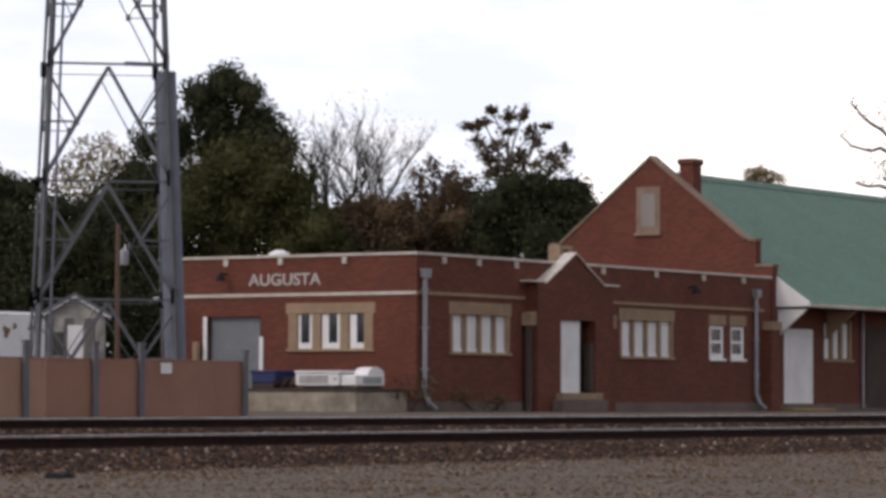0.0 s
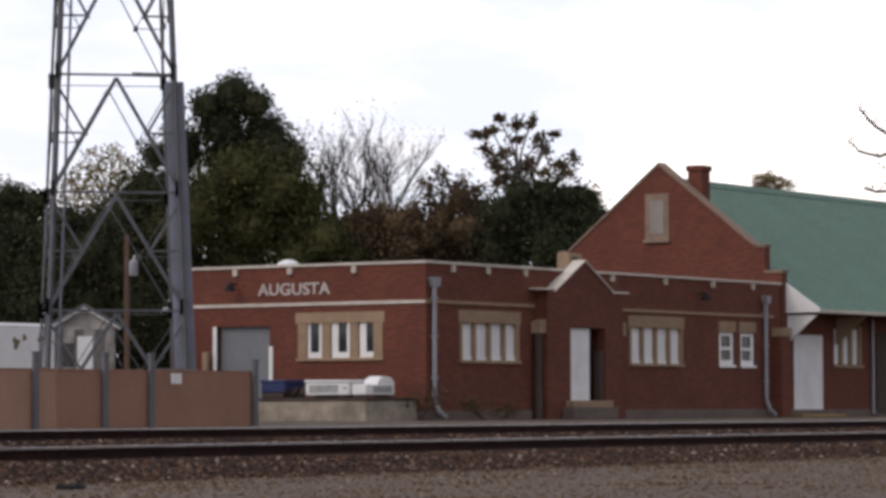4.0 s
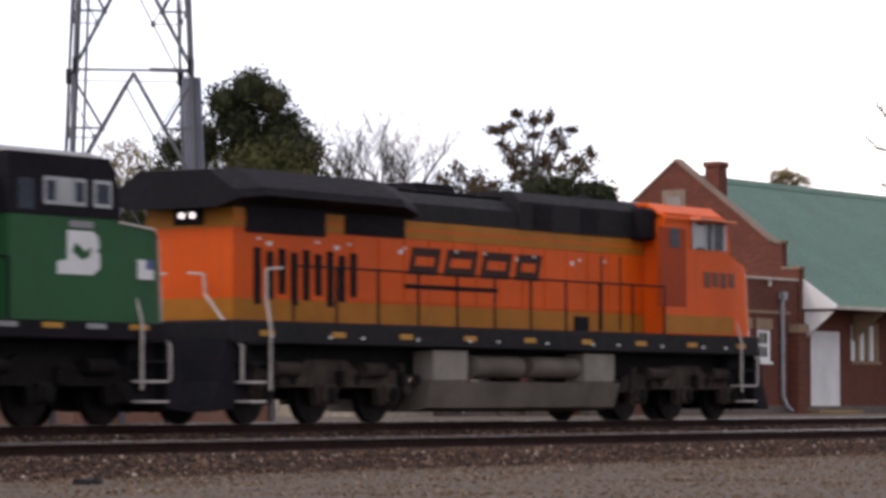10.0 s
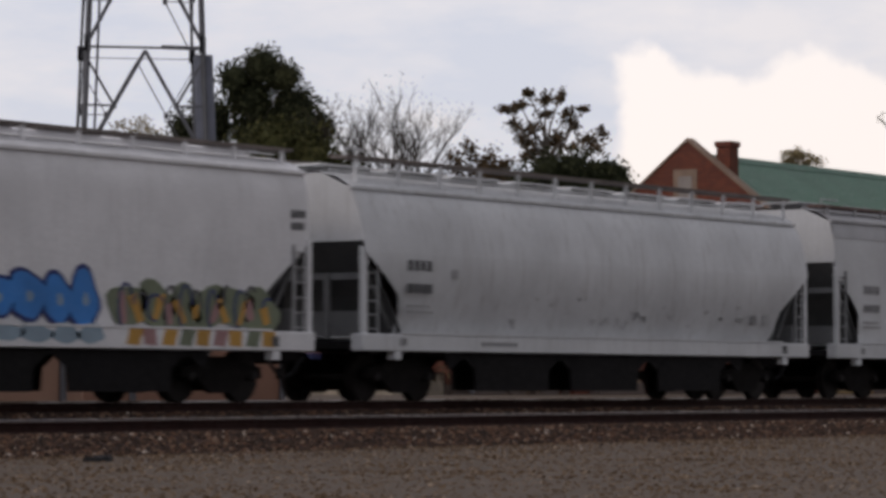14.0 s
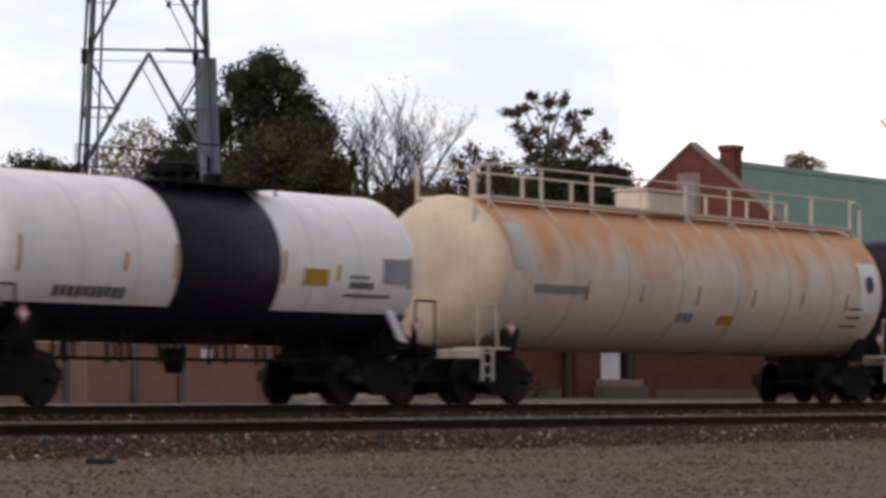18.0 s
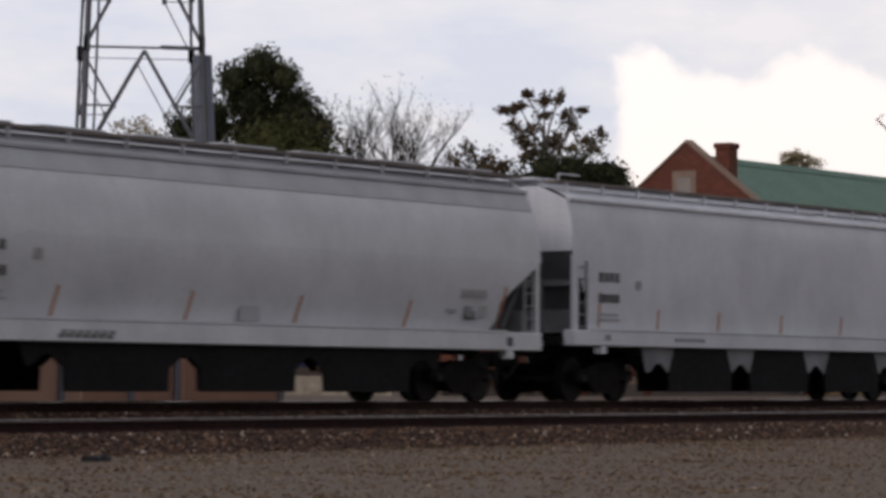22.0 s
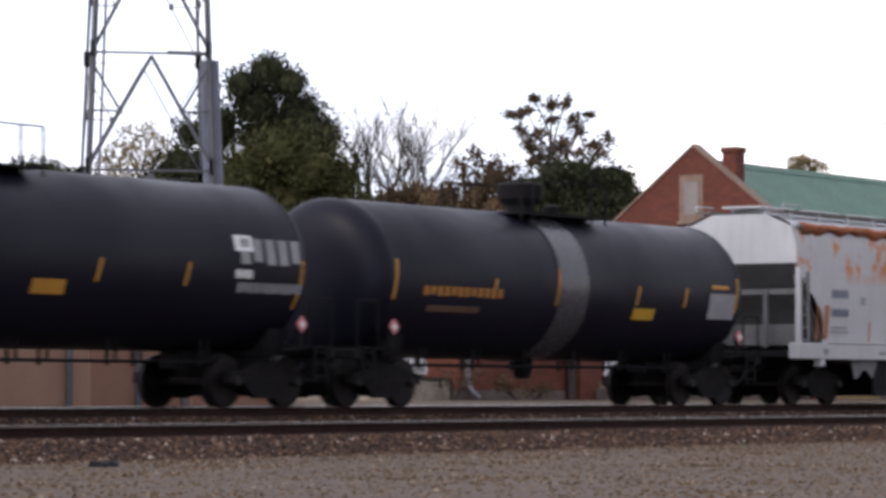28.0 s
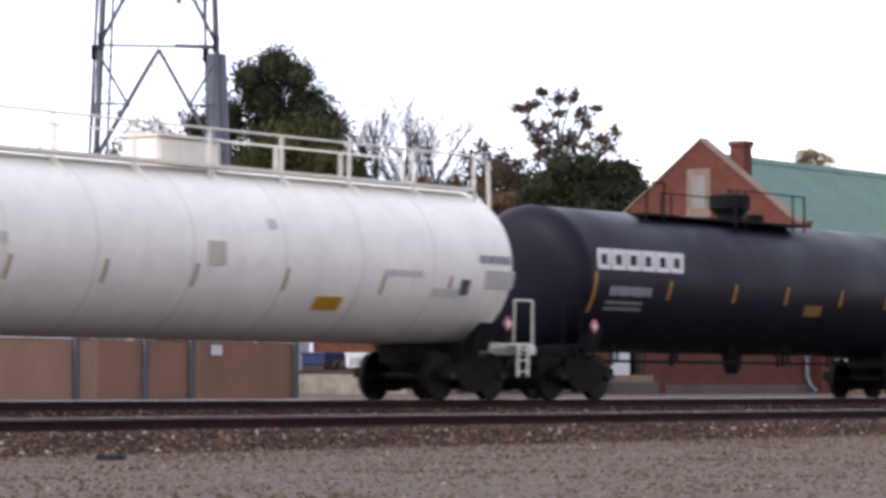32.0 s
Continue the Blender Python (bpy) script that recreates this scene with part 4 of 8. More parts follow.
# ---- lattice tower ----
tower = thing("lattice_tower", "tall grey steel lattice tower with a thick cable pole", "tower", (67.1, 53.9, 0))
TR_, TD_ = Vector((0.683, -0.730, 0)), Vector((0.730, 0.683, 0))
SIGN = ((-1, -1), (1, -1), (1, 1), (-1, 1))


def leg_at(i, z):
    h = 1.8 - 0.0377 * z
    p = TR_ * h * SIGN[i][0] + TD_ * h * SIGN[i][1]
    return Vector((p.x, p.y, z))


LEV = [-0.15 + 3.0 * i for i in range(8)]
for i in range(4):
    part("leg", Geo().beam(leg_at(i, -0.2), leg_at(i, LEV[-1]), 0.11 if i in (0, 1) else 0.055), TOWER, tower)
for a, b in zip(LEV, LEV[1:]):
    for i in range(4):
        j = (i + 1) % 4
        mid = (leg_at(i, b) + leg_at(j, b)) / 2 - Vector((0, 0, 0.08))
        face = part("horizontal", Geo().beam(leg_at(i, b), leg_at(j, b), 0.055 if i == 0 else 0.022), TOWER, tower)
        for k in (i, j):
            foot = leg_at(k, a + 0.1)
            node = (foot + mid) / 2
            part("brace", Geo().beam(foot, mid, 0.09 if i == 0 else 0.03), TOWER, face)
            part("strut", Geo().beam(node, leg_at(k, node.z), 0.05 if i == 0 else 0.025), TOWER, face)
            part("sub_brace", Geo().beam(node, leg_at(k, b - 0.3), 0.065 if i == 0 else 0.025), TOWER, face)
            part("gusset", Geo().box(foot.x - 0.1, foot.x + 0.1, foot.y - 0.03, foot.y + 0.03, foot.z - 0.2, foot.z + 0.2), TOWER, face)
            part("gusset", Geo().box(node.x - 0.06, node.x + 0.06, node.y - 0.03, node.y + 0.03, node.z - 0.08, node.z + 0.08), TOWER, face)
pa, pb = leg_at(1, 0) + TR_ * 0.03 + TD_ * 0.4, leg_at(1, 8.7) + TR_ * 0.04 + TD_ * 0.4
part("cable_pole", Geo().rod((pa.x, pa.y, -0.2), (pb.x, pb.y, 8.7), 0.28, 14, 0.25), TOWER_PALE, tower, "thick blue-grey cable pole")
part("cable", Geo().rod(tuple(leg_at(3, 0) + TR_ * 0.5), tuple(leg_at(3, 20) + TR_ * 0.35), 0.035, 8), TOWER_PALE, tower)
m, m2 = leg_at(1, 8.85), leg_at(0, 8.9)
part("antenna_mount", Geo().beam(tuple(m), tuple(m + (m2 - m) * 0.36), 0.08, 0.1), TOWER, tower, "dark antenna mount bar")
for i in range(4):
    p = leg_at(i, 0)
    part("footing", Geo().box(p.x - 0.4, p.x + 0.4, p.y - 0.4, p.y + 0.4, -0.1, 0.2, 0.03), CONCRETE, tower)


# ---- trees ----
def limb(geo, rnd, p, d, length, r, depth, tips, spread=0.55, kids=3, droop=0.0):
    """A branching limb; collects its tips."""
    pts, cur, dr = [p], Vector(p), Vector(d).normalized()
    for i in range(3):
        dr = (dr + Vector((rnd.uniform(-1, 1), rnd.uniform(-1, 1), rnd.uniform(-0.4, 0.7) - droop)) * 0.16).normalized()
        cur = cur + dr * length / 3
        pts.append(tuple(cur))
    for i in range(3):
        geo.rod(pts[i], pts[i + 1], r * (1 - 0.2 * i), 6 if r > 0.04 else 4, r * (1 - 0.2 * (i + 1)), caps=False)
    if depth == 0:
        tips.append(cur)
        return
    for k in range(kids):
        a = rnd.uniform(0, 6.28)
        side = Vector((math.cos(a), math.sin(a), rnd.uniform(-0.1, 0.5))) * spread
        start = Vector(pts[rnd.choice((1, 2, 3, 3))])
        limb(geo, rnd, tuple(start), dr + side, length * rnd.uniform(0.55, 0.8), r * 0.55, depth - 1, tips, spread, kids, droop)


def leaves(rnd, spots, per, radius, size, flat=0.8):
    v, f = [], []
    for s in spots:
        for _ in range(per):
            d = Vector((rnd.gauss(0, 1), rnd.gauss(0, 1), rnd.gauss(0, flat)))
            p = s + d * radius * 0.5
            a = Vector((rnd.uniform(-1, 1), rnd.uniform(-1, 1), rnd.uniform(-1, 1))).normalized()
            b = a.cross(Vector((rnd.uniform(-1, 1), rnd.uniform(-1, 1), rnd.uniform(-1, 1)))).normalized()
            w = size * rnd.uniform(0.6, 1.3)
            n = len(v)
            v += [tuple(p - a * w), tuple(p + b * w * 0.6), tuple(p + a * w), tuple(p - b * w * 0.6)]
            f.append((n, n + 1, n + 2, n + 3))
    g = Geo()
    g.v, g.f = v, f
    me = bpy.data.meshes.new("crown")
    me.from_pydata(v, [], f)
    return me


RIGHT = Vector((0.57, -0.82, 0))


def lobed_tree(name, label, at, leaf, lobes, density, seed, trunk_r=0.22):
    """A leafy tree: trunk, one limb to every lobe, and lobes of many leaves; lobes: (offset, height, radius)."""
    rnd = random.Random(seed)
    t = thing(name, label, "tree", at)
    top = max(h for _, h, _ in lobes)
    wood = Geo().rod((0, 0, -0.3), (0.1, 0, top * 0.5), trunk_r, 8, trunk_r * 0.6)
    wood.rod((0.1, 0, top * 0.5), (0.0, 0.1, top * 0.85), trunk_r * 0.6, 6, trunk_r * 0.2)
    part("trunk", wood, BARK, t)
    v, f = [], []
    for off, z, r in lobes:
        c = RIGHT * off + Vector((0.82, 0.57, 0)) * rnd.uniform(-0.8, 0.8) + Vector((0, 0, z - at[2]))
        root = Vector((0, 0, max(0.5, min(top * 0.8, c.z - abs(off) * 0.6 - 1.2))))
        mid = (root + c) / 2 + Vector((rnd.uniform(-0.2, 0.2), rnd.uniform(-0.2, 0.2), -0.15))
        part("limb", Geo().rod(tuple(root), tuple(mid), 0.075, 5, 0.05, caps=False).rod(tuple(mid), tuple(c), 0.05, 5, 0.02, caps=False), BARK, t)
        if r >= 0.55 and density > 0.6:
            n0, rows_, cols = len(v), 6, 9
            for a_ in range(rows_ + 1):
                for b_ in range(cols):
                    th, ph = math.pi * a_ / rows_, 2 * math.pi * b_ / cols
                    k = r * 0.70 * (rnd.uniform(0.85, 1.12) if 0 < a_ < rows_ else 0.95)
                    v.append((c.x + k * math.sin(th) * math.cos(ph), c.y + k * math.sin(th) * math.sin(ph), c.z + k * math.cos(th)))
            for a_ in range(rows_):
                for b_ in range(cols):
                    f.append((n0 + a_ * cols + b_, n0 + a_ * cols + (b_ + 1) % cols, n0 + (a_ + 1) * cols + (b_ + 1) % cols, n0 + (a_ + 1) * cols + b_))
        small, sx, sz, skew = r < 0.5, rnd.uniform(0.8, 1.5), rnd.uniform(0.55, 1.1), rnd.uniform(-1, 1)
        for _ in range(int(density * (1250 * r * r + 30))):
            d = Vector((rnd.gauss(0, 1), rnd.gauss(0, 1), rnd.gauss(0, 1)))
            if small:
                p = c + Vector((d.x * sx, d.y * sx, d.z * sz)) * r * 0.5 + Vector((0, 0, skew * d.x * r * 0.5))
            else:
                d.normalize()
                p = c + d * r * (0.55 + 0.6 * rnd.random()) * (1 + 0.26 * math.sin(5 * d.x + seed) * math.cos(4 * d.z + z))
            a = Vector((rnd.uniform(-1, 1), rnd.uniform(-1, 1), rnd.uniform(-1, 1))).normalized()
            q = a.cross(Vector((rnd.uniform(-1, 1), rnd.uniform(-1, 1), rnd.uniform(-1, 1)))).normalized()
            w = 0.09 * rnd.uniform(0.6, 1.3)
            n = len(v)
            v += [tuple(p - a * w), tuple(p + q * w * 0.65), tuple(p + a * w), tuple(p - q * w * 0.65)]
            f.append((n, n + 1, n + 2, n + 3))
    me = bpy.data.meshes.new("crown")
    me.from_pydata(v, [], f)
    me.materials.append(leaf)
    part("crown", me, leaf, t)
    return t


def bare_tree(label, at, height, width, seed, leaf=None, depth=3, start=0.35, twig=None, clump=0.0, per=0):
    rnd = random.Random(seed)
    t = thing("tree", label, "tree", at)
    g, tips = Geo(), []
    g.rod((0, 0, -0.3), (0.05, 0, height * start), 0.22, 8, 0.16, caps=False)
    part("trunk", g, twig or TWIG, t)
    for k in range(7):
        g = Geo()
        a = k * 0.9 + rnd.uniform(-0.3, 0.3)
        d = Vector((math.cos(a) * width / height * 1.5, math.sin(a) * width / height * 1.5, 1.0))
        limb(g, rnd, (0.05, 0, height * start * rnd.uniform(0.85, 1.0)), d, height * (1 - start) * 0.42, 0.105, depth, tips, 0.42, 3)
        part("limb", g, twig or TWIG, t)
    if leaf:
        me = leaves(rnd, [p for p in tips if rnd.random() < clump], per, 0.6, 0.05 if depth > 3 else 0.11)
        me.materials.append(leaf)
        part("crown", me, leaf, t)
    return t


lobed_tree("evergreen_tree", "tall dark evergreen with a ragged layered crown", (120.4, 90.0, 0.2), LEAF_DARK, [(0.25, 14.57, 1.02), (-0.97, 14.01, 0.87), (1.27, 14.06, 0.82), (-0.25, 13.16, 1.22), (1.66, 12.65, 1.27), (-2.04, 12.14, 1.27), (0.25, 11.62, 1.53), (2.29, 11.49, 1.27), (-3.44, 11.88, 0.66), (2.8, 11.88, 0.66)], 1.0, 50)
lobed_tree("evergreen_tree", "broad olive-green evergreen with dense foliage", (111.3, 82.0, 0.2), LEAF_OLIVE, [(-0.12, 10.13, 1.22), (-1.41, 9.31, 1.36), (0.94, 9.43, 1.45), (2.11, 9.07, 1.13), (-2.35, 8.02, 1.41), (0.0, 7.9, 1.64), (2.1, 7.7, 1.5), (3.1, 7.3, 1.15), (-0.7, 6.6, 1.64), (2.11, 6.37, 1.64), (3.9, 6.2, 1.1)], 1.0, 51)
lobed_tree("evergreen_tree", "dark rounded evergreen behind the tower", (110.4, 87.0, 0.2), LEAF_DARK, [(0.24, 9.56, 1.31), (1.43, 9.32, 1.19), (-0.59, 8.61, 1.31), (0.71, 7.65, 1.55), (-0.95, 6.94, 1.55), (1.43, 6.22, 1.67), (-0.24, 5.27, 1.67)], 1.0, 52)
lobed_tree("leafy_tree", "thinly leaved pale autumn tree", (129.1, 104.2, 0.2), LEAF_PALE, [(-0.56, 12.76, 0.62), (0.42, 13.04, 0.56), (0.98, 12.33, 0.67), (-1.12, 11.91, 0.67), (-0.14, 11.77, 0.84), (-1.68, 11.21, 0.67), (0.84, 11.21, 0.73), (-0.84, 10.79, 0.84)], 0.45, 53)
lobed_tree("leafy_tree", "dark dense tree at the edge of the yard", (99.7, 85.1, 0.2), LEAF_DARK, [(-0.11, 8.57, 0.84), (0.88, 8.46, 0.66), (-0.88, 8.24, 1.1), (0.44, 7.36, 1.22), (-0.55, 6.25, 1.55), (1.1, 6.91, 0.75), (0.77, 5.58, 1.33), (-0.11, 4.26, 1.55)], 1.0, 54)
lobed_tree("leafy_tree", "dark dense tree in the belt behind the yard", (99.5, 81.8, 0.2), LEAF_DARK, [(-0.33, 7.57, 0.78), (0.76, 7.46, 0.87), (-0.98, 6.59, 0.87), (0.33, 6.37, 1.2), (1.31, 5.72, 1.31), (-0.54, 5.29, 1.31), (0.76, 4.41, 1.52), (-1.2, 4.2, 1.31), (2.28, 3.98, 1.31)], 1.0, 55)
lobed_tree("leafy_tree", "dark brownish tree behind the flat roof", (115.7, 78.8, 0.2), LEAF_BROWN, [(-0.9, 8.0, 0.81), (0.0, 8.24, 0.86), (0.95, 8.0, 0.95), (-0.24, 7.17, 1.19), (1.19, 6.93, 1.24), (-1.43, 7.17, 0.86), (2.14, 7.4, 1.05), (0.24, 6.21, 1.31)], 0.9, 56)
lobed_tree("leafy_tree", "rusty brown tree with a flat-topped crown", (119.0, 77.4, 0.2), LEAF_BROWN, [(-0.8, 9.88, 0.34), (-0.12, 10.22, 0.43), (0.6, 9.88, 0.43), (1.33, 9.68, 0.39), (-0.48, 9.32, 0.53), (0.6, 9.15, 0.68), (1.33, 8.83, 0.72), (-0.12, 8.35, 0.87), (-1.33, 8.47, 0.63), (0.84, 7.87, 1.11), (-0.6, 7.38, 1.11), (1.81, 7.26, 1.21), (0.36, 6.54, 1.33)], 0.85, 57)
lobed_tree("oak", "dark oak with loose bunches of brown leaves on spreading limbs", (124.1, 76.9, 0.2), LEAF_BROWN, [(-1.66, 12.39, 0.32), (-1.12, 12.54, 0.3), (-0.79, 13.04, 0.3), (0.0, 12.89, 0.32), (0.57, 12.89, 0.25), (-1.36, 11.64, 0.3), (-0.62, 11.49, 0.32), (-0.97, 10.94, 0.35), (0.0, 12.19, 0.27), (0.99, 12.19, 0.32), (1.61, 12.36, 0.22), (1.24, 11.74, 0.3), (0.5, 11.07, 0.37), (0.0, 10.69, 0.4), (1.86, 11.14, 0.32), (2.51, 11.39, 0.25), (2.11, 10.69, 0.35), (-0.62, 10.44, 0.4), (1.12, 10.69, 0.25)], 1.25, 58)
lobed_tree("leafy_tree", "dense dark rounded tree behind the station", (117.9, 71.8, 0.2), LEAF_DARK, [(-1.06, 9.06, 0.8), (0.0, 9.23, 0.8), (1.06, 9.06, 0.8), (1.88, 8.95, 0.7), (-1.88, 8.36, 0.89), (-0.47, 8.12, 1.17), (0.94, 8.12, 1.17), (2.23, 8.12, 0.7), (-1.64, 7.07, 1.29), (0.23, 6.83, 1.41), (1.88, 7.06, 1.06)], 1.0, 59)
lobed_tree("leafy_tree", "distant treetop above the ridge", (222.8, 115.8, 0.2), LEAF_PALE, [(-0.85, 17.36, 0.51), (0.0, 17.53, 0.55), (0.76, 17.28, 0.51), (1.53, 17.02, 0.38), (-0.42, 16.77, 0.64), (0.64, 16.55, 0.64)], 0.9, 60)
bare_tree("bare grey tree with fine upswept branches", (123.2, 85.8, 0.3), 13.9, 5.8, 21, LEAF_GREY, depth=4, start=0.56, clump=0.5, per=4)
bare_tree("bare grey tree with fine upswept branches", (126.0, 85.4, 0.3), 13.2, 4.4, 22, LEAF_GREY, depth=4, start=0.56, clump=0.5, per=4)
reaching = bare_tree("bare brown branches reaching past the freight house roof", (138.3, 64.4, 0.0), 13.6, 2.4, 33, LEAF_PALE, 3, 0.6, BARK, 0.2, 6)
rw = random.Random(34)
for way in (((0, 8.2), (-0.35, 11.6), (-2.42, 12.5), (-3.9, 12.8), (-4.45, 13.0), (-5.0, 13.3), (-5.5, 13.5)),
            ((0, 8.0), (-0.5, 11.3), (-2.7, 11.7), (-3.6, 11.5), (-4.8, 11.56), (-5.6, 11.6), (-5.9, 11.8), (-6.6, 12.0)),
            ((0, 7.9), (-0.6, 9.8), (-2.8, 10.0), (-3.9, 9.9), (-5.1, 10.0))):
    g, ends = Geo(), []
    for k, (p, q) in enumerate(zip(way, way[1:])):
        g.rod((p[0], 0.02 * k, p[1]), (q[0], 0.02 * (k + 1), q[1]), 0.1 - 0.011 * k, 6, 0.1 - 0.011 * (k + 1))
        if k > 1:
            e = (q[0] - rw.uniform(0.0, 0.25), rw.uniform(-0.4, 0.4), q[1] + rw.uniform(0.1, 0.3))
            g.rod((q[0], 0.02 * (k + 1), q[1]), e, 0.03, 5, 0.01)
            ends.append(Vector(e))
    part("limb", g, BARK, reaching)
    me = leaves(rw, ends, 5, 0.22, 0.08)
    me.materials.append(LEAF_PALE)
    part("leaf_spray", me, LEAF_PALE, reaching)
for k, (x, y) in enumerate(((97.5, 88.0), (100.5, 84.5), (103.5, 81.5), (106.5, 80.0), (109.5, 77.5), (94.5, 91.0))):
    lobed_tree("bush", "dense dark undergrowth at the edge of the woods", (x, y, 0.2), LEAF_DARK, [(-1.1, 1.2, 1.3), (0.9, 1.4, 1.4), (0.0, 2.8, 1.4), (-1.0, 3.6, 1.1), (1.1, 3.4, 1.2)], 0.9, 80 + k)
hb = random.Random(77)
for k, (x, y, h, w) in enumerate(((79.0, 52.2, 0.8, 0.45), (80.9, 51.3, 0.6, 0.75), (82.0, 51.4, 0.35, 0.5), (76.6, 57.0, 0.95, 0.4))):
    b = thing("shrub", "low dark leafless shrub against the building", "shrub", (x, y, 0.0))
    tips = []
    for i in range(9):
        g = Geo()
        a = hb.uniform(0, 6.28)
        limb(g, hb, (0, 0, 0), (math.cos(a) * w, math.sin(a) * w, h), h * 0.8, 0.015, 1, tips, 0.6, 3)
        part("stem", g, DARKWOOD, b)
    me = leaves(hb, tips, 9, 0.25, 0.05)
    me.materials.append(LEAF_BROWN)
    part("foliage", me, LEAF_BROWN, b)
# ---- train: materials ----
TRUCKM = paint("grimy_truck_steel", (0.013, 0.011, 0.011), 0.85, 0.0, dark=0.6, scale=3.0, bump=0.2)
WHEELM = paint("dark_wheel_steel", (0.018, 0.015, 0.015), 0.6, 0.4, dark=0.6, scale=3.0, bump=0.1)
BRIGHT = paint("bright_worn_steel", (0.42, 0.42, 0.43), 0.45, 0.4, dark=0.8)
CAPM = paint("dull_bearing_cap", (0.035, 0.032, 0.033), 0.6, 0.3, dark=0.6)
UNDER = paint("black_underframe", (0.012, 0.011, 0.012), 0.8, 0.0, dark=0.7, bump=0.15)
YELLOW = paint("yellow_marker", (0.55, 0.26, 0.03), 0.6, dark=0.8, bump=0.0)
OCHRE = paint("ochre_panel", (0.24, 0.12, 0.018), 0.7)
ORANGE_MARK = paint("orange_marker", (0.50, 0.17, 0.05), 0.6, dark=0.8, bump=0.0)
INK_FAINT = paint("worn_stencil", (0.34, 0.34, 0.345), 0.7, dark=0.8, bump=0.0)
INK = paint("dark_stencil", (0.09, 0.09, 0.095), 0.7, dark=0.8, bump=0.0)
INK_PALE = paint("faded_stencil", (0.22, 0.22, 0.225), 0.7, dark=0.8, bump=0.0)
LETTER = paint("white_lettering", (0.80, 0.80, 0.80), 0.6, dark=0.9, bump=0.0)
LETTER_DIM = paint("dim_white_stencil", (0.33, 0.33, 0.34), 0.7, dark=0.7, bump=0.0)
PLACARD = paint("red_placard", (0.62, 0.20, 0.22), 0.6, bump=0.0)
GRATE = paint("roof_grating", (0.20, 0.17, 0.155), 0.8, 0.1, dark=0.6)


# ---- train: running gear ----
def truck_meshes():
    """The parts of a two-axle freight truck, centred on its pivot."""
    out = {}
    g = Geo()
    for s in (-1, 1):
        g.rod((0, s * 0.62, 0.457), (0, s * 0.755, 0.457), 0.10, 12)
    g.rod((0, -1.05, 0.457), (0, 1.05, 0.457), 0.075, 10)
    out["axle"] = g.mesh("axle", WHEELM)
    out["wheel"] = Geo().lathe([(-0.07, 0.12), (-0.07, 0.40), (-0.065, 0.457), (0.045, 0.462), (0.055, 0.485), (0.075, 0.485), (0.075, 0.40), (0.03, 0.36), (0.02, 0.2), (0.07, 0.14)], "y", (0, 0, 0.457), 28).mesh("wheel", WHEELM)
    side = [(-1.15, 0.42), (-1.12, 0.62), (-0.72, 0.66), (-0.34, 0.80), (0.34, 0.80), (0.72, 0.66), (1.12, 0.62), (1.15, 0.42), (0.98, 0.50), (0.74, 0.48), (0.46, 0.24), (0.30, 0.16), (-0.30, 0.16), (-0.46, 0.24), (-0.74, 0.48), (-0.98, 0.50)]
    out["sideframe"] = Geo().prism(side, "y", -0.06, 0.06).mesh("sideframe", TRUCKM)
    g = Geo()
    for x in (-0.14, 0, 0.14):
        g.lathe([(0.24 + 0.04 * k, 0.062 if k % 2 else 0.05) for k in range(10)], "z", (x, 0, 0), 10)
    out["spring_group"] = g.mesh("spring_group", TRUCKM)
    out["bearing_cap"] = Geo().lathe([(-0.06, 0.10), (0.0, 0.10), (0.05, 0.07)], "y", (0, 0, 0.457), 14).mesh("bearing_cap", CAPM)
    out["truck"] = Geo().box(-0.2, 0.2, -1.0, 1.0, 0.5, 0.78, 0.04).box(-0.3, 0.3, -0.3, 0.3, 0.7, 0.86, 0.03).mesh("truck", TRUCKM)
    out["spring_plank"] = Geo().box(-0.32, 0.32, -0.98, 0.98, 0.2, 0.46, 0.03).mesh("spring_plank", TRUCKM)
    out["brake_beam"] = Geo().beam((0, -0.8, 0.38), (0, 0.8, 0.38), 0.09, 0.26).mesh("brake_beam", TRUCKM)
    return out


TRUCK = truck_meshes()


def add_truck(car, x, wb=1.778):
    t = part("truck", TRUCK["truck"], TRUCKM, car, "", (x, 0, 0))
    part("spring_plank", TRUCK["spring_plank"], TRUCKM, t)
    for s in (-1, 1):
        part("sideframe", TRUCK["sideframe"], TRUCKM, t, "", (0, s * 1.0, 0))
        part("spring_group", TRUCK["spring_group"], TRUCKM, t, "", (0, s * 1.0, 0))
        part("axle", TRUCK["axle"], WHEELM, t, "", (s * wb / 2, 0, 0))
        part("brake_beam", TRUCK["brake_beam"], TRUCKM, t, "", (s * 0.35, 0, 0))
        for e in (-1, 1):
            part("wheel", TRUCK["wheel"], WHEELM, t, "", pose(s * wb / 2, e * 0.755, 0, 0, 0, 0 if e < 0 else 180))
            part("bearing_cap", TRUCK["bearing_cap"], CAPM, t, "", pose(s * wb / 2, e * 1.07, 0, 0, 0, 180 if e < 0 else 0))
    return t


def add_couplers(car, half, z=0.85):
    for s in (-1, 1):
        part("coupler", Geo().box(min(s * (half - 0.9), s * (half - 0.12)), max(s * (half - 0.9), s * (half - 0.12)), -0.11, 0.11, z - 0.13, z + 0.13, 0.03).box(min(s * (half - 0.28), s * (half + 0.02)), max(s * (half - 0.28), s * (half + 0.02)), -0.17, 0.17, z - 0.16, z + 0.16, 0.05), TRUCKM, car)
        part("air_hose", Geo().path([(s * (half - 0.5), -0.35, z - 0.05), (s * (half - 0.2), -0.35, z - 0.3), (s * half, -0.32, z - 0.42)], 0.03, 6), BLACK, car)


RUNGS = {}


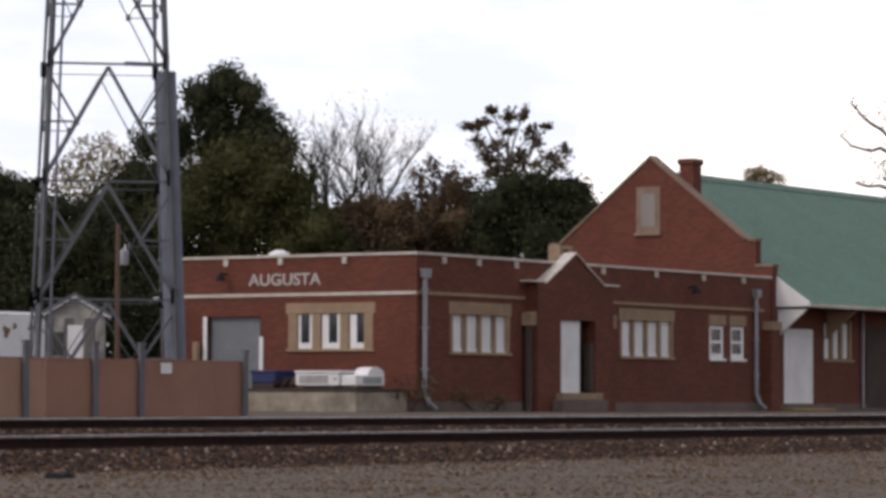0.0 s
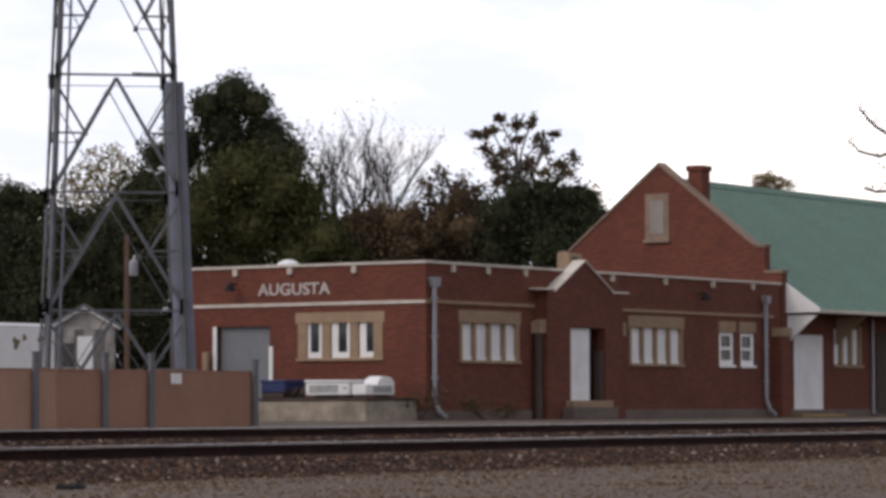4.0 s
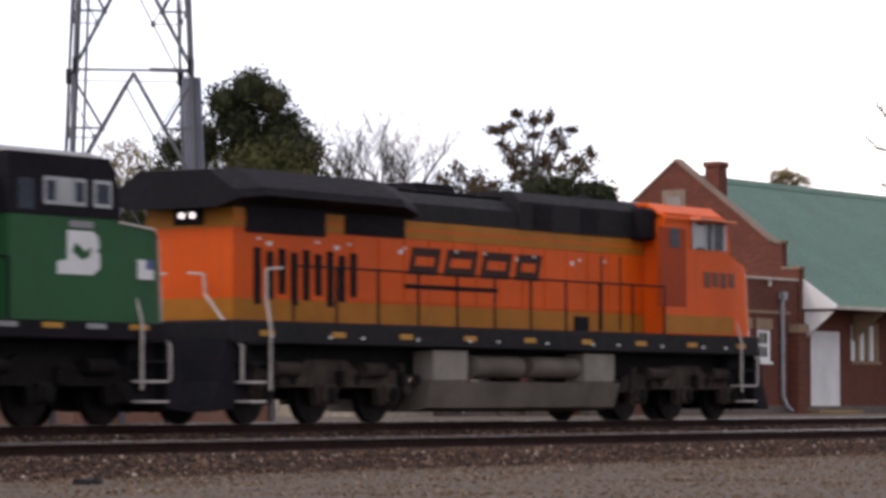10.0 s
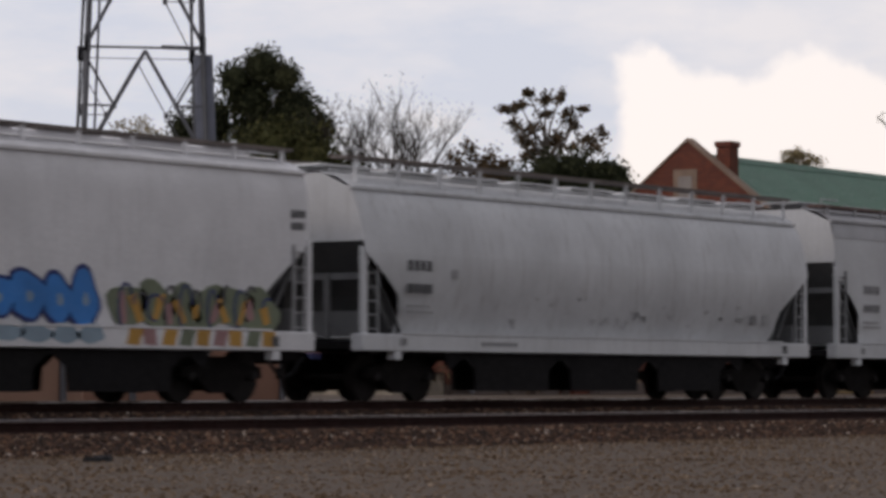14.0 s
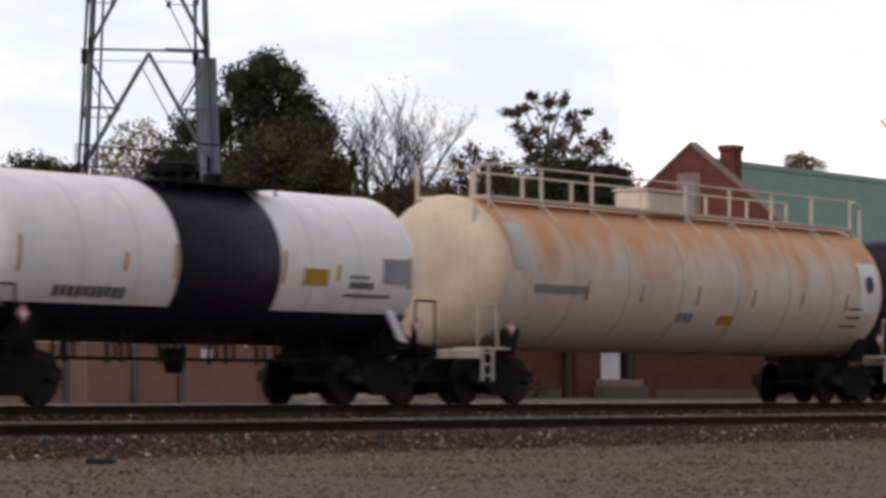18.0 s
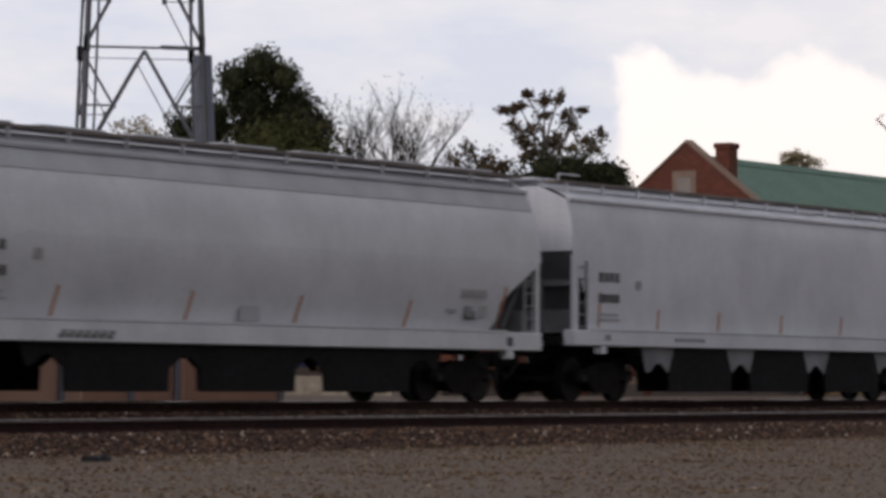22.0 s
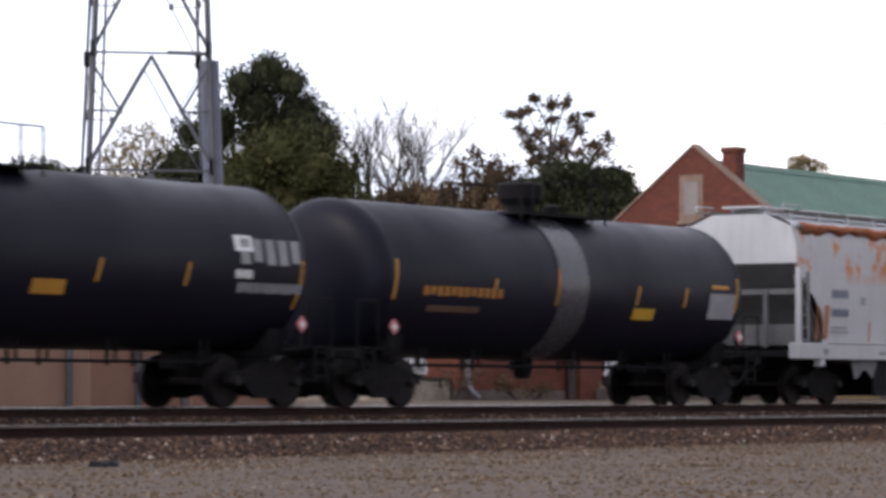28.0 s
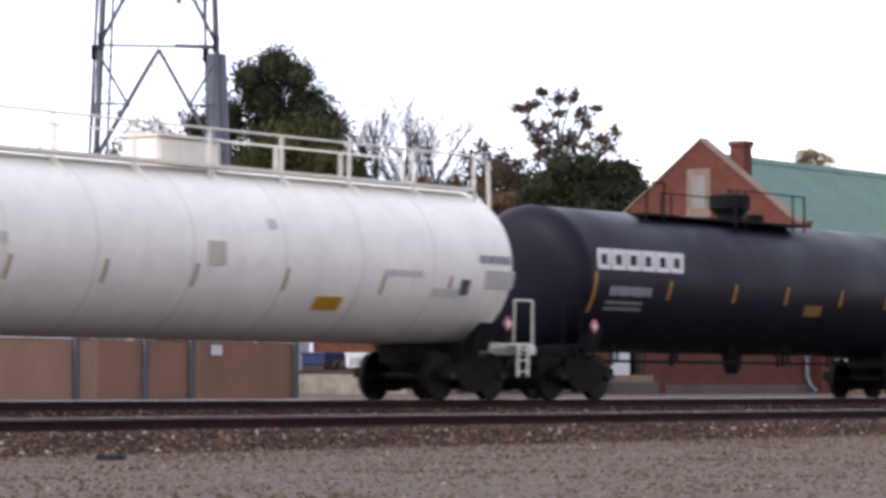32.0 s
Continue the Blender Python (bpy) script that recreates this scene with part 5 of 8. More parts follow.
def ladder(car, x, y, z0, z1, mat, n=7, w=0.4):
    """Two stiles, each rung a part of its own."""
    key = (mat.name, round(w, 2), round(z1 - z0, 2))
    if key not in RUNGS:
        RUNGS[key] = (Geo().beam((0, 0, 0), (0, 0, z1 - z0), 0.045).mesh("stile", mat), Geo().rod((0, 0, 0), (w, 0, 0), 0.016, 5).mesh("rung", mat))
    lad = part("ladder", RUNGS[key][0], mat, car, "", (x - w / 2, y, z0))
    part("stile", RUNGS[key][0], mat, lad, "", (w, 0, 0))
    for i in range(n):
        part("rung", RUNGS[key][1], mat, lad, "", (0, 0, (z1 - z0) * (i + 0.5) / n))
    return lad


def marks(car, rows, y):
    """Stencilled writing too small to read: bars (x0, x1, z0, z1, material)."""
    for x0, x1, z0, z1, mat in rows:
        n = max(1, min(7, round((x1 - x0) / (z1 - z0))))
        for i in range(n):
            w = (x1 - x0) / n
            part("stencil_bar", Geo().box(x0 + i * w, x0 + (i + (0.68 if n > 1 else 1)) * w, y - 0.006, y + 0.004, z0 + 0.03 * (z1 - z0) * (i % 3), z1), mat, car)


def block_letters(car, x0, z0, widths, h, gap, mat, y, name="logo_block", hollow=0.0, slant=0.0):
    """A maker's mark as plain blocks, some of them hollow."""
    x = x0
    for k, w in enumerate(widths):
        def P(u, v):
            return (x + u * w + slant * v * h, z0 + v * h)
        if hollow:
            t, s = hollow / w, hollow / h
            g = Geo()
            for poly in ([P(0, 0), P(1, 0), P(1, s), P(0, s)], [P(0, 1 - s), P(1, 1 - s), P(1, 1), P(0, 1)], [P(0, s), P(t, s), P(t, 1 - s), P(0, 1 - s)], [P(1 - t, s), P(1, s), P(1, 1 - s), P(1 - t, 1 - s)]):
                g.prism(poly, "y", y - 0.008, y + 0.02)
        else:
            g = Geo().prism([P(0, 0), P(1, 0), P(1, 1), P(0, 1)], "y", y - 0.008, y + 0.02)
        part(name, g, mat, car)
        x += w + gap


# ---- train: covered hoppers ----
def hopper(c, L, color, label, style="round", sill=(1.0, 1.36), top=4.55, seam=4.1, bays=3, shoulder=0.0, stripes=True, dirt=0.25, seed=1.0, rust=0.0, void=(1.45, 2.85), text=None, extra=None, grate=GRATE, roofc=None, bays_pale=False, body=None, strip_x=None):
    """A covered hopper: curved or flat sides, trough hatches under running boards, cut-away ends, discharge bays."""
    car = thing("hopper_car", label, "hopper car", (c, 36.4, 0), "freight cars of the passing train")
    BODY = body or paint("hopper_paint", color, 0.46 if style == "round" else 0.55, dark=0.82, scale=0.7, streak=dirt, seed=seed, rust=rust, bump=0.06, bump_scale=6.0)
    ROOF = paint("hopper_roof_paint", roofc or tuple(min(1, v * 1.08) for v in color), 0.6, dark=0.8, streak=dirt * 1.3, seed=seed + 3, bump=0.06, bump_scale=6.0)
    # end steel and ladders: body colour scaled down to paint in the overhang's shade
    SHADED_END = paint("hopper_end_shaded", tuple(v * 0.16 for v in color), 0.8, dark=0.7, seed=seed)
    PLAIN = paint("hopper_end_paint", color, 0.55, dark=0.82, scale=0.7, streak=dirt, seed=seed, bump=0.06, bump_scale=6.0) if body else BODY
    ENDM = paint("hopper_end_half_shaded", tuple(v * 0.27 for v in color), 0.75, dark=0.65, seed=seed)
    LADDERM = paint("hopper_ladder_shaded", tuple(v * 0.42 for v in color), 0.7, dark=0.7, seed=seed)
    h, W = L / 2, 1.56
    s0, s1 = sill
    vx, vz = void
    ez = min(3.3, vz + 0.2)
    # side sheets bulge a little between sill and seam on round-sided cars
    zs = [s1, s1 + 0.2, s1 + 0.4, 1.95, 2.15, 2.35, 2.55, vz - 0.12, vz, vz + 0.01, 3.3, 3.55, 3.7, 3.82, seam - 0.12, seam]
    bulge = (lambda z: 0.31 * math.sin((z - s1) / (seam - s1) * math.pi) - 0.22 - 0.08 * max(0, (z - 3.55) / (seam - 3.55)) ** 2) if style == "round" else (lambda z: 0.05 * math.sin((z - s1) / (seam - s1) * math.pi) - 0.06 - 0.10 * max(0, (z - 3.55) / (seam - 3.55)) ** 2)

    def inset(z):
        """How far the end of the side sheet is cut back at a height."""
        if z >= vz:
            return 0.06
        t = min(1.0, (vz - z) / (vz - s1) / 0.58)
        return 0.06 + vx * (0.85 * t + 0.15 * math.sin(t * 1.571))
    for s in (-1, 1):
        rows = []
        for z in zs:
            e = inset(z)
            rows.append([(-h + e + (2 * h - 2 * e) * i / 24, s * (W - 0.06 + bulge(z)), z) for i in range(25)])
        g = Geo().skin(rows)
        g.smooth = True
        part("side_sheet", g, BODY, car)
        part("side_sill", Geo().box(-h, h, min(s * 1.30, s * 1.585), max(s * 1.30, s * 1.585), s0, s1, 0.02), BODY, car)
        part("sill_lip", Geo().box(-h + vx, h - vx, min(s * 1.50, s * 1.60), max(s * 1.50, s * 1.60), s1, s1 + 0.035), BODY, car)
    # roof
    yw = W - 0.06 + bulge(seam)
    prof = [(-yw, seam), (-yw + 0.02, seam + 0.06), (-yw * 0.78, seam + 0.2), (-yw * 0.45, seam + 0.3), (0, seam + 0.33), (yw * 0.45, seam + 0.3), (yw * 0.78, seam + 0.2), (yw - 0.02, seam + 0.06), (yw, seam)]
    g = Geo().skin([[(x, y, z) for y, z in prof] for x in (-h + 0.05, -h * 0.5, 0, h * 0.5, h - 0.05)])
    g.smooth = True
    roof = part("roof", g, ROOF, car)
    for s in (-1, 1):
        part("roof_bead", Geo().box(-h + 0.06, h - 0.06, min(s * yw, s * (yw + 0.075)), max(s * yw, s * (yw + 0.075)), seam - 0.035, seam + 0.04, 0.01), ROOF, roof)
        rb = part("running_board", Geo().box(-h + 0.1, h - 0.1, min(s * 0.75, s * 1.15), max(s * 0.75, s * 1.15), top - 0.06, top), grate, roof, "steel grating running board")
        for i in range(13):
            x = -h + 0.4 + (L - 0.8) * i / 12
            part("board_post", Geo().beam((x, s * 1.12, seam + 0.1), (x, s * 1.12, top - 0.04), 0.06), ROOF, rb)
        part("board_end", Geo().path([(-h + 0.1, s * 1.12, top), (-h + 0.1, s * 1.12, top + 0.12), (-h + 0.9, s * 1.12, top + 0.12)], 0.018), ROOF, rb)
    part("hatch_trough", Geo().box(-h + 0.5, h - 0.5, -0.45, 0.45, seam + 0.28, seam + 0.42, 0.03), ROOF, roof)
    for i in range(8):
        x = -h + 1.0 + (L - 2.0) * i / 7
        part("hatch_cover", Geo().box(x - 0.85, x + 0.85, -0.5, 0.5, seam + 0.42, seam + 0.47, 0.02), ROOF, roof)
    # ends: upper end sheet, slope sheet, platform, posts and ladders
    for s in (-1, 1):
        eh = [(-yw, seam), *[(-(W - 0.06 + bulge(z)), z) for z in (3.7, 3.4, ez)], *[((W - 0.06 + bulge(z)), z) for z in (ez, 3.4, 3.7)], (yw, seam), (yw * 0.5, seam + 0.28), (-yw * 0.5, seam + 0.28)]
        x = s * (h - 0.06)
        part("end_sheet", Geo().prism(eh, "x", min(x, x - s * 0.02), max(x, x - s * 0.02)), PLAIN, car)
        # shade of the cut-away end is in these darker colours
        part("slope_sheet", Geo().skin([[(x, y, ez), (x - s * vx * 0.75, y, s1 + 0.7), (x - s * (vx + 0.15), y, s1)] for y in (-1.42, 1.42)]), SHADED_END, car, "sloping end sheet, colour darkened for shade")
        part("end_platform", Geo().box(min(s * (h - vx - 0.5), s * h), max(s * (h - vx - 0.5), s * h), -1.3, 1.3, s0 + 0.05, s0 + 0.2), UNDER, car)
        for y in (-1.5, 1.5):
            part("corner_post", Geo().box(min(x, x - s * 0.12), max(x, x - s * 0.12), y - 0.05, y + 0.05, s1, vz + 0.1), BODY, car)
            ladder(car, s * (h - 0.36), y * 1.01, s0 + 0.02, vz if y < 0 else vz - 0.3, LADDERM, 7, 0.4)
            part("diagonal_brace", Geo().beam((x - s * 0.15, y * 0.9, vz - 0.1), (x - s * (vx - 0.2), y * 0.9, s1 + 0.1), 0.07), SHADED_END, car)
        part("brake_wheel" if s < 0 else "reservoir", Geo().lathe([(0, 0.24), (0.03, 0.28), (0.06, 0.24)], "x", (s * (h + 0.0), 0.5, 1.9), 18) if s < 0 else Geo().rod((h - vx - 0.1, 0.2, s0 + 0.5), (h - 0.5, 0.2, s0 + 0.5), 0.2, 14), UNDER, car)
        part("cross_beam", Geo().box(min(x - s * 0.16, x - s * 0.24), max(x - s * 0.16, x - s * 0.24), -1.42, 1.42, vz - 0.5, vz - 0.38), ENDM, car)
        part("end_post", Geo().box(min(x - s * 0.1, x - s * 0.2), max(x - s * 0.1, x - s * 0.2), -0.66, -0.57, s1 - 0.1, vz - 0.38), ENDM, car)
        part("shear_plate", Geo().box(min(x - s * 0.35, x - s * 0.4), max(x - s * 0.35, x - s * 0.4), -1.38, 1.38, s1 - 0.05, s1 + 0.42), ENDM, car, "plate across the car end, colour darkened for shade")
    part("center_sill", Geo().box(-h + 0.2, h - 0.2, -0.22, 0.22, 0.92, 1.15), UNDER, car)
    # discharge bays
    span = min(3.62, (L - 7.1) / bays)
    # sill shade painted into the bays: streaked body colour at 0.4, else plain black
    BAY = paint("shaded_streaked_bay", tuple(v * 0.4 for v in color), 0.8, dark=0.6, streak=0.4, seed=seed) if bays_pale else UNDER
    for i in range(bays):
        x = span * (i + 0.5 - bays / 2)
        e = span / 2
        lo, hi = [(x - 0.95, -0.32), (x + 0.95, -0.32), (x + 0.95, 0.32), (x - 0.95, 0.32)], [(x - e, -1.1), (x + e, -1.1), (x + e, 1.1), (x - e, 1.1)]
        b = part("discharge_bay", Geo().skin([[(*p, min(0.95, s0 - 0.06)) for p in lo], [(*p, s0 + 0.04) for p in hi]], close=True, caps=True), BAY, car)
        plate = [(x - e + 0.46, 0.19), (x + e - 0.46, 0.19), (x + e - 0.42, 0.62), (x + e * 0.62, s0 + 0.04), (x - e * 0.62, s0 + 0.04), (x - e + 0.42, 0.62)]
        web = [(x + e * 0.60, s0 + 0.04), (x + e * 1.40, s0 + 0.04), (x + e + 0.5, 0.60), (x + e + 0.42, 0.60), (x + e + 0.3, 0.66), (x + e + 0.1, 0.79), (x + e - 0.1, 0.79), (x + e - 0.3, 0.66), (x + e - 0.42, 0.60), (x + e - 0.5, 0.60)]
        yb = 1.46
        for y in (-yb, yb - 0.06):
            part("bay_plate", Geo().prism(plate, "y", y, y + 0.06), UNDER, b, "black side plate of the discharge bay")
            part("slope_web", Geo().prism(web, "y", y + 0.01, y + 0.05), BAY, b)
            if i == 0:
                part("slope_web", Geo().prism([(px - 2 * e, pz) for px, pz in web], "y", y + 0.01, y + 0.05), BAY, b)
    for s in (-1, 1):
        add_truck(car, s * (h - 2.05))
        part("jacking_pad", Geo().box(s * (h - 1.15) - 0.11, s * (h - 1.15) + 0.11, -1.58, -1.4, s0 - 0.16, s0, 0.01), BODY, car)
    add_couplers(car, h + 0.68)
    ys = -(W - 0.06 + bulge(1.8)) - 0.012
    if stripes:
        for i, x in enumerate(strip_x or [-h + 1.35 + (L - 2.75) * q / 6 for q in range(7)]):
            z1 = 2.25 if abs(x) > h - 1.9 else 1.92
            rows = [(s1 + 0.05 + (z1 - s1 - 0.05) * q / 4, 0.03 * q / 4) for q in range(5)]
            part("reflector_strip", Geo().skin([[(x + dx - 0.035, -(W - 0.06 + bulge(z)) - 0.012, z), (x + dx + 0.035, -(W - 0.06 + bulge(z)) - 0.012, z)] for z, dx in rows]), ORANGE_MARK if stripes is True else stripes, car)
    if shoulder:
        # a broad band of paint along the shoulder
        for s in (-1, 1):
            za, zb = shoulder, seam - 0.02
            g = Geo().skin([[(-h + 0.08 + (L - 0.16) * i / 8, s * (W - 0.045 + bulge(z)), z) for i in range(9)] for z in [za + (zb - za) * k / 5 for k in range(6)]])
            g.smooth = True
            part("shoulder_band", g, ROOF, car)
    t = text or {}
    ink = t.get("ink", INK)
    x = -h + t.get("x", 1.75)
    y = -(W - 0.06 + bulge(2.4)) - 0.014
    marks(car, [(x, x + 0.86, 2.44, 2.64, ink), (x, x + 0.86, 2.02, 2.2, ink), (x - 0.05, x + 0.85, 1.64, 1.69, INK_FAINT), (x - 0.05, x + 0.75, 1.75, 1.80, INK_FAINT), (x + 1.5, x + 1.7, 2.32, 2.5, INK_FAINT)], y)
    rx = h - t.get("r", 2.6)
    marks(car, [(rx, rx + 0.26, 1.64, 1.84, INK_PALE), (rx - 0.65, rx - 0.3, 1.70, 1.78, INK_FAINT), (rx + 0.55, rx + 0.8, 1.64, 1.9, INK_FAINT)], ys)
    marks(car, [(-h + 1.2, -h + 1.45, s0 + 0.1, s0 + 0.24, INK_PALE), (-h * 0.55, -h * 0.4, s0 + 0.12, s0 + 0.2, INK_PALE), (h - 1.3, h - 1.1, s0 + 0.08, s0 + 0.26, INK)], -1.587)
    if extra:
        extra(car, h, W, bulge, seam, s0, s1)
    return car


def graffiti(car, h, W, bulge, seam, s0, s1):
    """Sprayed lettering as free shapes; nothing in it can be read."""
    rnd = random.Random(9)
    y = -(W - 0.06 + bulge(1.8)) - 0.02
    LINE = paint("dark_blue_spray", (0.02, 0.035, 0.16), 0.6, bump=0.0)
    SKY = paint("bright_blue_spray", (0.03, 0.22, 0.62), 0.6, bump=0.0)
    PALEB = paint("pale_blue_spray", (0.28, 0.38, 0.46), 0.6, bump=0.0)
    GOLD = paint("ochre_spray", (0.52, 0.28, 0.05), 0.6, bump=0.0)
    MOSS = paint("grey_green_spray", (0.17, 0.2, 0.13), 0.6, bump=0.0)

    def loop(cx, cz, rx, rz, a0, a1, mat, r=0.03, dy=0.0):
        pts = [(cx + rx * math.cos(radians(a)), y - dy, cz + rz * math.sin(radians(a))) for a in np.linspace(a0, a1, 14)]
        edge = []
        for k, p in enumerate(pts):
            q0, q1 = pts[max(0, k - 1)], pts[min(len(pts) - 1, k + 1)]
            dx, dz = q1[0] - q0[0], q1[2] - q0[2]
            n = math.hypot(dx, dz) or 1.0
            edge.append([tuple(float(w) for w in (p[0] - dz / n * r * g, p[1] + o_, p[2] + dx / n * r * g)) for g, o_ in ((-1, 0.02), (-1, -0.004), (1, -0.004), (1, 0.02))])
        part("spray_line", Geo().skin(edge, close=True, caps=True), mat, car)

    def blob(cx, cz, rx, rz, mat, dy, n=16, wob=0.18, ph=0.0):
        poly = [(cx + rx * (1 + wob * math.sin(3 * t + ph)) * math.cos(t), cz + rz * (1 + wob * math.cos(2 * t + ph)) * math.sin(t)) for t in [6.2832 * i / n for i in range(n)]]
        part("spray_blob", Geo().prism(poly, "y", y - dy, y + 0.05), mat, car)
    o = -44.1
    marks(car, [(8.3, 8.75, 3.28, 3.42, INK), (8.3, 8.7, 3.06, 3.2, INK)], -(W - 0.06 + bulge(3.25)) - 0.014)
    for cx, cz, rx, rz, a0, a1 in ((-49.0, 1.6, 1.0, 0.55, 60, 290), (-48.6, 1.65, 0.35, 0.5, -60, 200), (-48.0, 1.75, 0.4, 0.42, 0, 330), (-47.2, 1.7, 0.45, 0.5, -120, 220), (-48.3, 1.35, 1.3, 0.38, 180, 330), (-46.4, 1.85, 0.35, 0.2, 0, 360), (-45.9, 1.8, 0.3, 0.16, 30, 330), (-45.3, 1.75, 0.35, 0.2, -40, 250)):
        loop(cx - o, cz, rx, rz, a0, a1, LINE, 0.035 if cx < -47 else 0.02)
    for x, k in ((-49.55, 0.35), (-48.6, 0.12), (-47.9, 0.16)):
        part("spray_line", Geo().prism([(x - o, 1.24), (x - o + 0.07, 1.24), (x - o + 0.07 + k, 0.91), (x - o + k, 0.91)], "y", -1.592, -1.57), LINE, car)
    for i, (cx, cz, rx, rz) in enumerate(((-43.7, 1.7, 0.45, 0.36), (-42.95, 1.74, 0.42, 0.40), (-42.2, 1.7, 0.36, 0.36), (-41.55, 1.72, 0.36, 0.42))):
        blob(cx - o, cz, rx + 0.07, rz + 0.07, LINE, 0.004, ph=i)
        blob(cx - o, cz, rx, rz, SKY, 0.012, ph=i)
        blob(cx - o + 0.05, cz - 0.02, 0.07, 0.10, PALEB, 0.018, ph=i)
        blob(cx - o + 0.1, 1.14, rx, 0.15, PALEB, 0.10, ph=i + 1)
    PINK = paint("dull_pink_spray", (0.36, 0.2, 0.2), 0.6, bump=0.0)
    for i in range(6):
        blob(-40.4 - o + i * 0.74, 1.62 + 0.05 * math.sin(i * 2.2), 0.5, 0.40, MOSS, 0.004, wob=0.22, ph=i * 1.7)
    for i in range(11):
        x, k = -40.55 - o + i * 0.39 + rnd.uniform(-0.06, 0.06), rnd.uniform(-0.25, 0.25)
        z0, z1, w = rnd.uniform(1.28, 1.42), rnd.uniform(1.62, 1.92), rnd.uniform(0.12, 0.24)
        part("spray_stroke", Geo().prism([(x, z0), (x + w, z0 + 0.05), (x + w + k, z1), (x + k - 0.05, z1 - 0.06)], "y", y - 0.014, y + 0.05), GOLD if i % 3 else PINK, car)
        loop(x + 0.1, 1.6, rnd.uniform(0.12, 0.26), rnd.uniform(0.2, 0.42), rnd.uniform(0, 90), rnd.uniform(150, 330), INK if i % 2 else LINE, 0.018, 0.016)
    for i in range(9):
        x, k = -40.55 - o + i * 0.47, rnd.uniform(-0.1, 0.1)
        part("spray_stroke", Geo().prism([(x, 0.98), (x + 0.34, 0.96), (x + 0.4 + k, 1.24), (x + 0.04 + k, 1.245)], "y", -1.592, -1.57), (GOLD, PINK, GOLD, MOSS)[i % 4], car)


def rust_band(car, h, W, bulge, seam, s0, s1):
    """Flaking rust along the roof seam and a rusty corner."""
    rnd = random.Random(5)
    RUST = paint("orange_rust", (0.33, 0.10, 0.035), 0.9, dark=0.55, scale=3.0, fine=14.0, bump=0.4)
    FLAKE = paint("thin_rust_stain", (0.42, 0.17, 0.06), 0.9, dark=0.6, scale=4.0, bump=0.2)
    yw = W - 0.06 + bulge(seam)
    rows = []
    for i in range(91):
        x = -h + 0.35 + (2 * h - 0.8) * i / 90
        deep = 0.15 + 0.06 * math.sin(i * 0.55) * math.sin(i * 0.21 + 1) + 0.03 * math.sin(i * 1.3 + 1) + rnd.uniform(-0.02, 0.02)
        puff = 0.03 + 0.03 * abs(math.sin(i * 0.55))
        rows.append([(x, -yw - 0.07, seam - deep), (x, -yw - 0.09 - puff, seam - deep * 0.5), (x, -yw - 0.09 - puff, seam), (x, -yw - 0.03, seam + 0.07 + rnd.uniform(-0.01, 0.02))])
    part("rust_band", Geo().skin(rows), RUST, car, "band of flaking orange rust")
    part("rust_patch", Geo().prism([(-h + 1.38, 1.5), (-h + 1.55, 1.5), (-h + 1.7, 2.2), (-h + 1.66, 2.5), (-h + 1.45, 2.3)], "y", -(W - 0.06 + bulge(2.0)) - 0.01, -1.45), FLAKE, car)


def roof_stains(car, h, W, bulge, seam, s0, s1):
    rnd = random.Random(15)
    FLAKE = paint("thin_rust_streak", (0.34, 0.21, 0.11), 0.9, dark=0.6, scale=4.0, bump=0.2)
    for x, z, w, d in ((-0.6, 3.75, 0.25, 0.07), (-0.2, 3.66, 0.18, 0.08), (0.5, 3.7, 0.5, 0.05), (-1.3, 3.72, 0.08, 0.1), (-1.8, 3.1, 0.07, 0.1), (4.4, 1.85, 0.3, 0.05)):
        y = -(W - 0.06 + bulge(z)) - 0.014
        poly = [(x + w * math.cos(t) * rnd.uniform(0.5, 1), z + d * math.sin(t) * rnd.uniform(0.4, 1)) for t in [6.2832 * k / 10 for k in range(10)]]
        part("rust_patch", Geo().prism(poly, "y", y - 0.006, y + 0.03), FLAKE, car)


def door_rows(car, h, W, bulge, seam, s0, s1):
    """Amber reflectors along the sill."""
    for i in range(8):
        x = -h + 0.7 + (2 * h - 1.6) * i / 7
        part("reflector", Geo().box(x, x + (0.55 if i in (0, 7) else 0.3), -1.592, -1.58, s0 + 0.02, s0 + 0.12), YELLOW, car)


